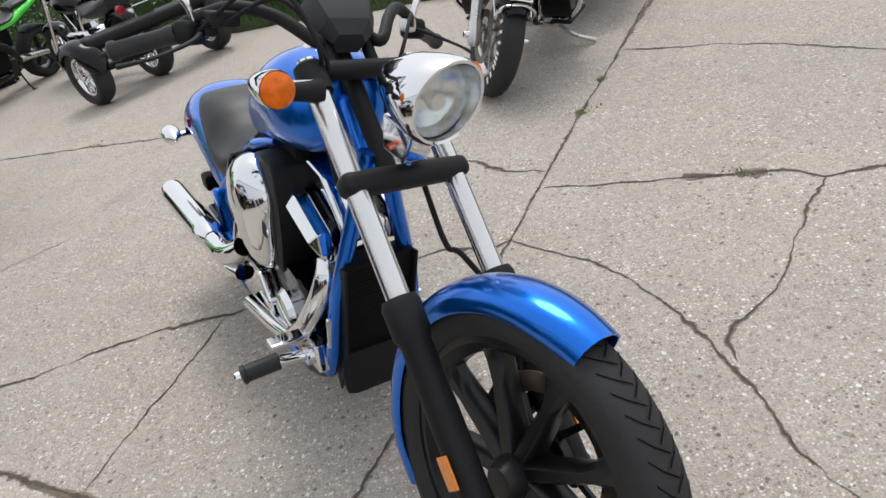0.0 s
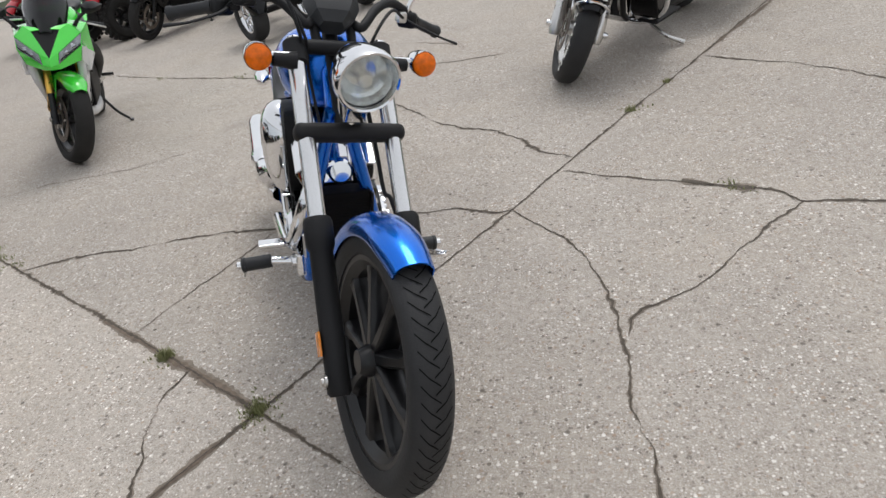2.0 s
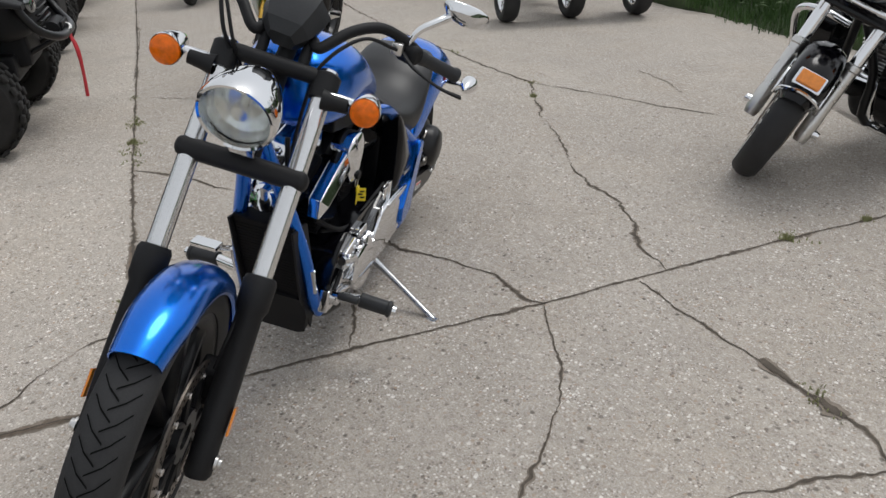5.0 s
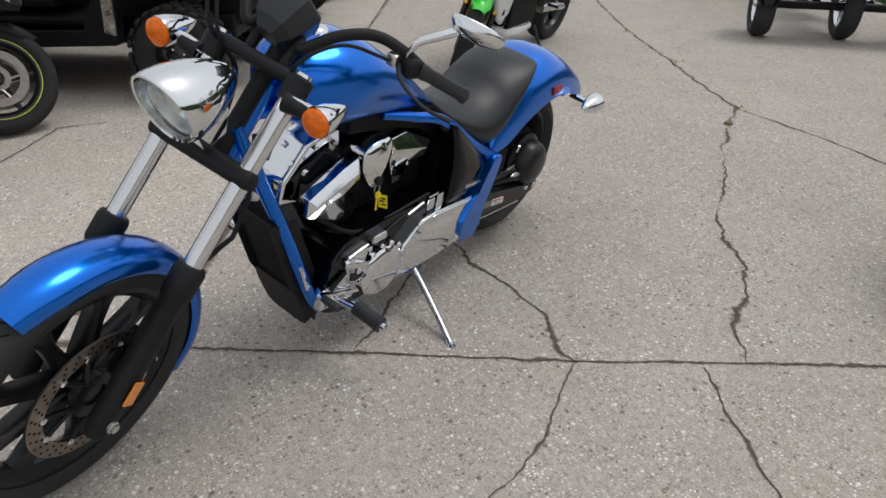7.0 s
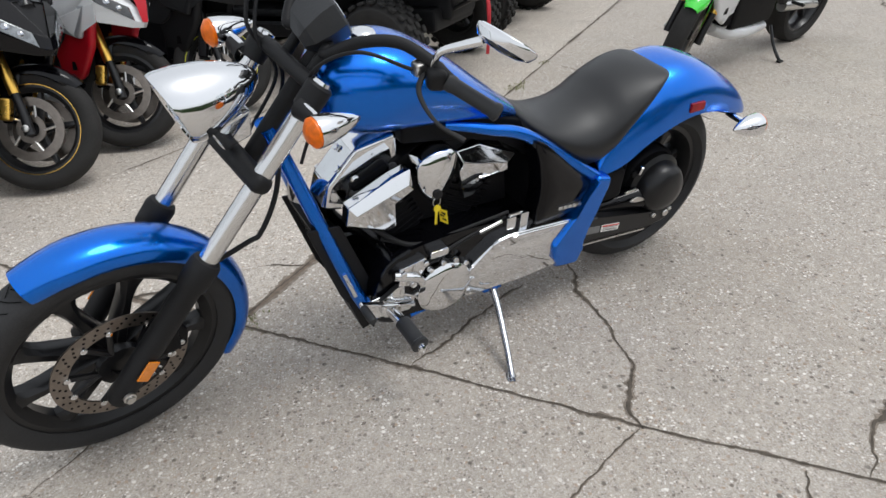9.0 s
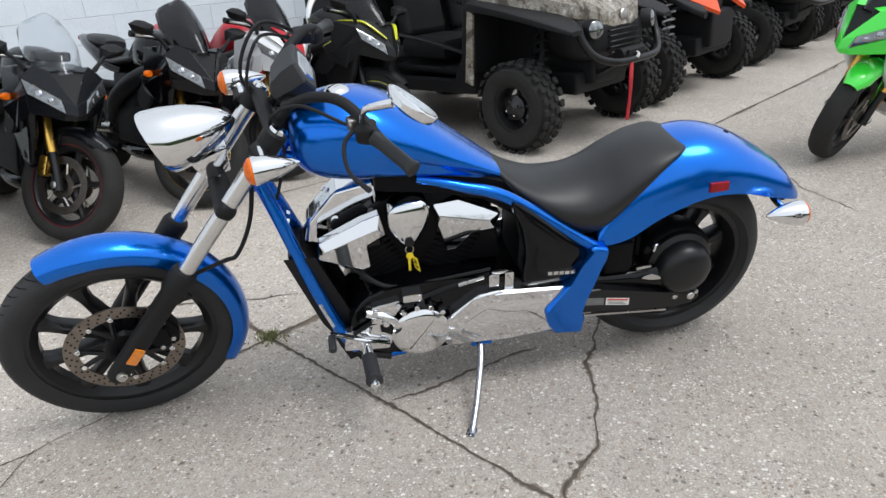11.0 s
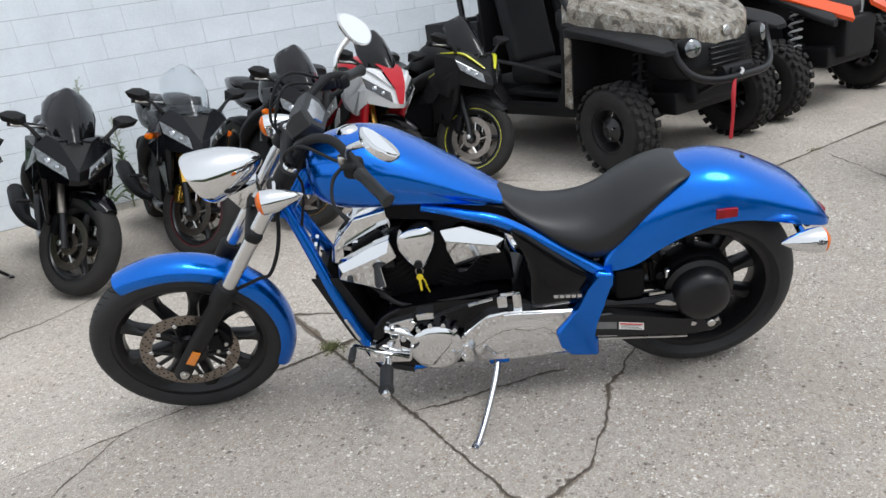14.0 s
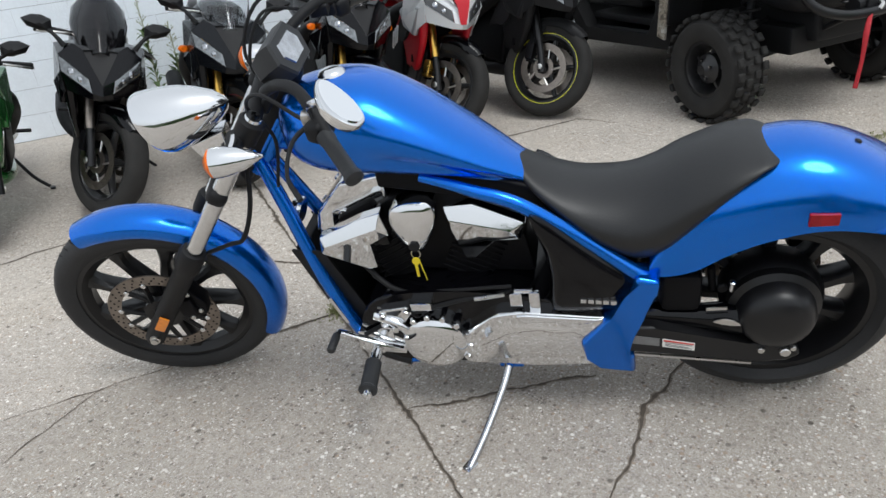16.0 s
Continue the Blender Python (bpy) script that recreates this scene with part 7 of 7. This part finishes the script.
        part("grip", tube([(1.03, s * 0.385, 1.045), (0.94, s * 0.44, 1.025)], 0.020, 12, 1), MATT_BLACK, b, "", S)
        part("mirror", turned(hull([(0.03, 0.01, -0.01, 0.02), (0.015, 0.04, -0.04, 0.06), (-0.01, 0.045, -0.045, 0.066)], 2.4, 18, 3), Matrix.Translation((1.08, s * 0.40, 1.22))), CHROME, b, "", S)
        part("muffler", tube([(0.9, s * 0.15, 0.22), (0.5, s * 0.17, 0.22), (-0.45, s * 0.21, 0.25)], [0.03, 0.042, 0.045], 16, 4), BLACK_PAINT, b, "long black muffler")
    nac = part("headlight", lathe([(0.092, 0.015), (0.100, 0.0), (0.098, -0.03), (0.095, -0.09), (0.07, -0.15), (0, -0.17)], up(0.645, 0, 0.20), (1, 0, -0.04), 32), CHROME, b, "large chrome headlight", S)
    part("lamp_lens", lathe([(0, 0.030), (0.05, 0.024), (0.092, 0.008)], up(0.645, 0, 0.20), (1, 0, -0.04), 32), HEADLAMP, nac)
    part("lamp_bar", tube([up(0.55, -0.25, 0.12), up(0.54, 0, 0.13), up(0.55, 0.25, 0.12)], 0.013, 10, 4), CHROME, b, "", S)
    part("fork_cover", join(turned(box(0, 0, 0, 0.07, 0.30, 0.05, 0.015), Matrix.Translation(up(0.52)) @ Matrix.Rotation(radians(-26), 4, "Y")), turned(box(0, 0, 0, 0.10, 0.24, 0.26, 0.04, 3), Matrix.Translation(up(0.68, 0, 0.05)) @ Matrix.Rotation(radians(-26), 4, "Y"))), GLOSS_BLACK, b, "", S)
    arcs = []
    for x, z, w in ((1.42, 1.02, 0.20), (1.32, 1.18, 0.25), (1.22, 1.36, 0.24), (1.18, 1.46, 0.18)):
        row = [Vector((x - 0.07 * t * t, w * t, z)) for t in (i / 6 - 1 for i in range(13))]
        arcs.append(row + [q + Vector((-0.003, 0, -0.003)) for q in row[::-1]])
    part("windscreen", loft(arcs), CLEAR_SCREEN, b, "clear touring windscreen", S).visible_shadow = False
    part("fuel_tank", hull([(1.20, 0.88, 0.74, 0.06), (1.12, 0.93, 0.70, 0.13), (0.95, 0.94, 0.68, 0.165), (0.75, 0.86, 0.68, 0.13), (0.62, 0.78, 0.68, 0.08)], 2.4, 24, 4), GLOSS_BLACK, b)
    part("seat", hull([(0.66, 0.80, 0.68, 0.10), (0.50, 0.74, 0.62, 0.18), (0.28, 0.76, 0.60, 0.20), (0.16, 0.86, 0.66, 0.19), (-0.10, 0.86, 0.70, 0.17), (-0.30, 0.84, 0.74, 0.12)], 2.8, 24, 4), SEAT_VINYL, b)
    part("rear_fender", arc_fender(0, 0.325, 0.40, 0.12, -5, 175, 0.10, 22), GLOSS_BLACK, b)
    eng = part("engine", join(box(0.92, 0, 0.34, 0.46, 0.26, 0.24, 0.05, 3), lathe([(0, 0.16), (0.09, 0.16), (0.115, 0.14), (0.115, 0)], (0.98, 0, 0.33), (0, 1, 0), 28), prism(rounded([(0.98, 0.24), (0.95, 0.42), (0.68, 0.44), (0.62, 0.36), (0.70, 0.25)], 3), 0.12, 0.165, 0.015, 3)), CHROME, b, "polished chrome engine cases")
    for t, x in ((24, 0.99), (-24, 0.85)):
        cy = part("cylinder", turned(box(0, 0, 0, 0.13, 0.17, 0.26, 0.02), Matrix.Translation((x, 0, 0.56)) @ Matrix.Rotation(radians(t), 4, "Y")), ENGINE_BLACK, eng)
        part("cooling_fins", turned(join(*[box(0, 0, -0.11 + k * 0.022, 0.16, 0.20, 0.007) for k in range(9)]), Matrix.Translation((x, 0, 0.56)) @ Matrix.Rotation(radians(t), 4, "Y")), STEEL, cy)
    part("frame", join(tube([(1.30, 0, 0.80), (1.18, 0.09, 0.5), (1.12, 0.11, 0.25), (0.6, 0.13, 0.22), (0.4, 0.12, 0.4)], 0.02, 10, 4), tube([(1.30, 0, 0.80), (1.18, -0.09, 0.5), (1.12, -0.11, 0.25), (0.6, -0.13, 0.22), (0.4, -0.12, 0.4)], 0.02, 10, 4)), BLACK_PAINT, b)
    part("side_panel", box(0.50, 0, 0.54, 0.26, 0.34, 0.24, 0.04), GLOSS_BLACK, b)
    part("side_stand", tube([(0.95, 0.13, 0.23), (0.96, 0.30, 0.135), (0.92, 0.43, 0.090)], [0.013, 0.012, 0.016], 10, 4), STEEL, b, "steel side stand")
    part("trunk_rack", join(tube([(-0.1, 0.14, 0.88), (-0.45, 0.14, 0.90), (-0.45, -0.14, 0.90), (-0.1, -0.14, 0.88)], 0.01, 8, 3)), CHROME, b)
    return b


def trike(front, rear, label):
    """A three-wheeled cruiser seen from behind: a deck and two fendered rear wheels."""
    f, r = Vector((*front, 0)), Vector((*rear, 0))
    h = math.degrees(math.atan2(f.y - r.y, f.x - r.x))
    L = (f - r).length
    b = thing("motor_tricycle", label, "tricycle", pose(r.x, r.y, 0, 0, 0, h))
    wheel(b, "front_wheel", L, 0.31, 0.31, 0.225, 0.11, 11, CHROME, None, 0.13, 0.06, RUBBER)
    wheel(b, "centre_wheel", 0.06, 0.30, 0.30, 0.20, 0.15, 9, CHROME, None, 0, 0, RUBBER)
    for s in (1, -1):
        wheel(b, "outer_wheel", 0, 0.28, 0.275, 0.175, 0.17, 9, CHROME, None, 0, 0, RUBBER, 0, s * 0.70)
        part("outer_fender", arc_fender(0, 0.28, 0.325, 0.12, 15, 175, 0.09, 18, s * 0.70), GLOSS_BLACK, b, "round black rear fender")
        part("fork_leg", tube([(L, s * 0.10, 0.31), (L - 0.36, s * 0.10, 0.98)], 0.024, 12, 1), CHROME, b)
        part("handlebar", tube([(L - 0.38, s * 0.05, 1.0), (L - 0.40, s * 0.2, 1.12), (L - 0.60, s * 0.38, 1.08)], [0.013, 0.013, 0.02], 10, 4), CHROME, b)
        part("exhaust", tube([(1.1, s * 0.16, 0.30), (0.7, s * 0.2, 0.27), (0.2, s * 0.22, 0.28)], 0.035, 12, 4), CHROME, b)
    part("deck", join(box(-0.10, 0, 0.53, 0.22, 1.42, 0.13, 0.05, 3), box(-0.26, 0, 0.42, 0.06, 1.40, 0.07, 0.03)), MATT_BLACK, b, "black rear deck bar")
    part("rear_axle", tube([(0, -0.70, 0.28), (0, 0.70, 0.28)], 0.035, 10, 1), MATT_BLACK, b)
    part("fender", arc_fender(0.25, 0.33, 0.38, 0.11, 20, 150, 0.08, 16), GLOSS_BLACK, b)
    part("fuel_tank", hull([(1.42, 0.90, 0.76, 0.05), (1.32, 0.94, 0.72, 0.13), (1.1, 0.93, 0.70, 0.15), (0.88, 0.82, 0.70, 0.08)], 2.4, 22, 4), GLOSS_BLACK, b)
    part("seat", hull([(0.92, 0.80, 0.70, 0.10), (0.7, 0.74, 0.64, 0.17), (0.45, 0.80, 0.64, 0.18), (0.2, 0.86, 0.70, 0.15)], 2.8, 20, 4), SEAT_VINYL, b)
    part("engine", join(box(1.12, 0, 0.40, 0.5, 0.28, 0.28, 0.05, 3), turned(box(0, 0, 0, 0.13, 0.2, 0.3, 0.02), Matrix.Translation((1.22, 0, 0.62)) @ Matrix.Rotation(0.4, 4, "Y")), turned(box(0, 0, 0, 0.13, 0.2, 0.3, 0.02), Matrix.Translation((1.02, 0, 0.62)) @ Matrix.Rotation(-0.4, 4, "Y"))), CHROME, b, "chrome engine")
    part("front_fender", arc_fender(L, 0.31, 0.345, 0.075, 40, 170, 0.06), GLOSS_BLACK, b)
    part("headlight", lathe([(0.08, 0), (0.085, -0.02), (0.06, -0.1), (0, -0.12)], (L - 0.16, 0, 0.90), (1, 0, 0), 24), CHROME, b)
    part("tail_light", lathe([(0, 0.02), (0.04, 0.01), (0.045, -0.03)], (-0.12, 0.20, 0.70), (-1, 0, 0), 16), LENS_RED, b)
    part("plate_holder", join(box(-0.14, 0, 0.64, 0.02, 0.2, 0.13, 0.006), tube([(-0.1, 0, 0.5), (-0.13, 0, 0.6)], 0.02, 8, 1)), CHROME, b)
    return b


SATIN_BODY = mat("satin_black_body_paint", (0.005, 0.006, 0.008), 0.24, spec=0.30, vary=0.15, scale=6)
touring_bike((0.54, 3.89), -123, 10, 38)
trike((-3.42, 8.50), (-2.14, 7.24), "black and chrome motor tricycle parked at the edge of the grass")
sport_bike("lime green and white sport motorcycle standing alone in the yard", (-2.865, 3.735), -62, GREEN_PAINT, side=WHITE_PAINT, cheek=WHITE_PAINT, steer=25, fender=GREEN_PAINT, group="sport bikes in the yard")
sport_bike("white and grey sport motorcycle standing in the yard", (-6.73, 5.92), -58, GREY_PLASTIC, nose=GLOSS_BLACK, side=GREY_PLASTIC, fender=WHITE_PAINT, steer=10, group="sport bikes in the yard")
sport_bike("dark green sport motorcycle standing in the yard", (-8.2, 6.7), -58, DARK_GREEN, side=DARK_GREEN, fender=DARK_GREEN, steer=10, group="sport bikes in the yard")
sport_bike("black sport motorcycle with a smoked bubble screen by the block wall", (-0.82, -0.90), 58, GLOSS_BLACK, fork=DISC_STEEL, steer=32, lean=15)
sport_bike("matt black sport motorcycle with a clear screen by the block wall", (-1.40, -0.47), 56, SATIN_BODY, screen=CLEAR_SCREEN, stripe=RED_RING, steer=32, signals=True)
sport_bike("gloss black sport motorcycle with gold forks and pale rim edges", (-1.96, -0.02), 57, GLOSS_BLACK, stripe=GOLD, steer=32, signals=True)
sport_bike("red and white sport motorcycle with gold forks", (-2.49, 0.28), 58, RED_PAINT, nose=WHITE_PAINT, centre=RED_PAINT, side=SILVER_PAINT, lower=RED_PAINT, lens=SMOKED_LENS, accent=WHITE_PAINT, marks=WHITE_PAINT, steer=32, fender=GLOSS_BLACK)
sport_bike("black sport motorcycle with acid yellow stripes and rim edges", (-2.97, 0.76), 60, MATT_BLACK, accent=YELLOW_PAINT, fork=BLACK_PAINT, stripe=YELLOW_PAINT, steer=32)
sport_bike("green and black sport motorcycle at the end of the row", (-0.31, -1.26), 60, DARK_GREEN, side=DARK_GREEN, fender=MATT_BLACK, steer=6)
sport_bike("black sport motorcycle with bright green marks near the grass", (-4.64, 8.10), -112, GLOSS_BLACK, fork=BLACK_PAINT, marks=GREEN_PAINT, tail=GREEN_PAINT, steer=14, group="sport bikes in the yard")
utility_vehicle("camouflage-painted side-by-side utility vehicle with a clear windscreen", (-3.60, 2.165), 55, CAMO, MATT_BLACK, strap=True)
utility_vehicle("orange sport side-by-side vehicle with long-travel coil springs", (-5.05, 3.12), 56, ORANGE_PAINT, MATT_BLACK, sport=True, screen=False, lamps=False)
utility_vehicle("side-by-side utility vehicle with a white hood", (-6.75, 4.20), 57, WHITE_PAINT, MATT_BLACK, screen=False)
utility_vehicle("side-by-side utility vehicle with a red hood", (-8.35, 5.20), 57, RED_PAINT, MATT_BLACK, screen=False)
utility_vehicle("pale-hooded side-by-side utility vehicle at the end of the row", (-9.9, 6.2), 57, WHITE_PAINT, MATT_BLACK, screen=False)
quad("red all-terrain quad bike in the far row", (-6.85, 9.30), -112, RED_PAINT)
quad("red all-terrain quad bike near the grass", (-5.61, 8.66), -112, RED_PAINT)

# ---- blocks of the painted wall ----
def block_mesh(w, name):
    bm = box(0, 0, 0, w, 0.010, 0.1975, 0.0022, 1)
    me = bpy.data.meshes.new(name)
    bm.to_mesh(me)
    bm.free()
    me.materials.append(WALL_PAINT)
    return me


FULL = block_mesh(0.4042, "block")
PITCH_X, PITCH_Z = 0.4064, 0.2012
rnd = random.Random(11)
rest = bmesh.new()
count = 0
for row in range(17):
    z = 0.004 + PITCH_Z * (row + 0.5)
    for col in range(-18, 44):
        u = (col + (0.5 if row % 2 else 0.0)) * PITCH_X
        near = 1.6 < u < 8.3 and row < 12
        proud = rnd.uniform(-0.0006, 0.0006)
        if near and count < 300:
            ob = bpy.data.objects.new("block", FULL)
            scene.collection.objects.link(ob)
            ob.parent = wall
            ob.matrix_basis = pose(u, -0.0008 + proud, z, 0, 0, 0)
            count += 1
        else:
            c = bmesh.ops.create_cube(rest, size=1.0, matrix=Matrix.LocRotScale((u, -0.0008 + proud, z), None, (0.4042, 0.010, 0.1975)))
tagged(part("blocks", rest, WALL_PAINT, wall), kind="stuff")
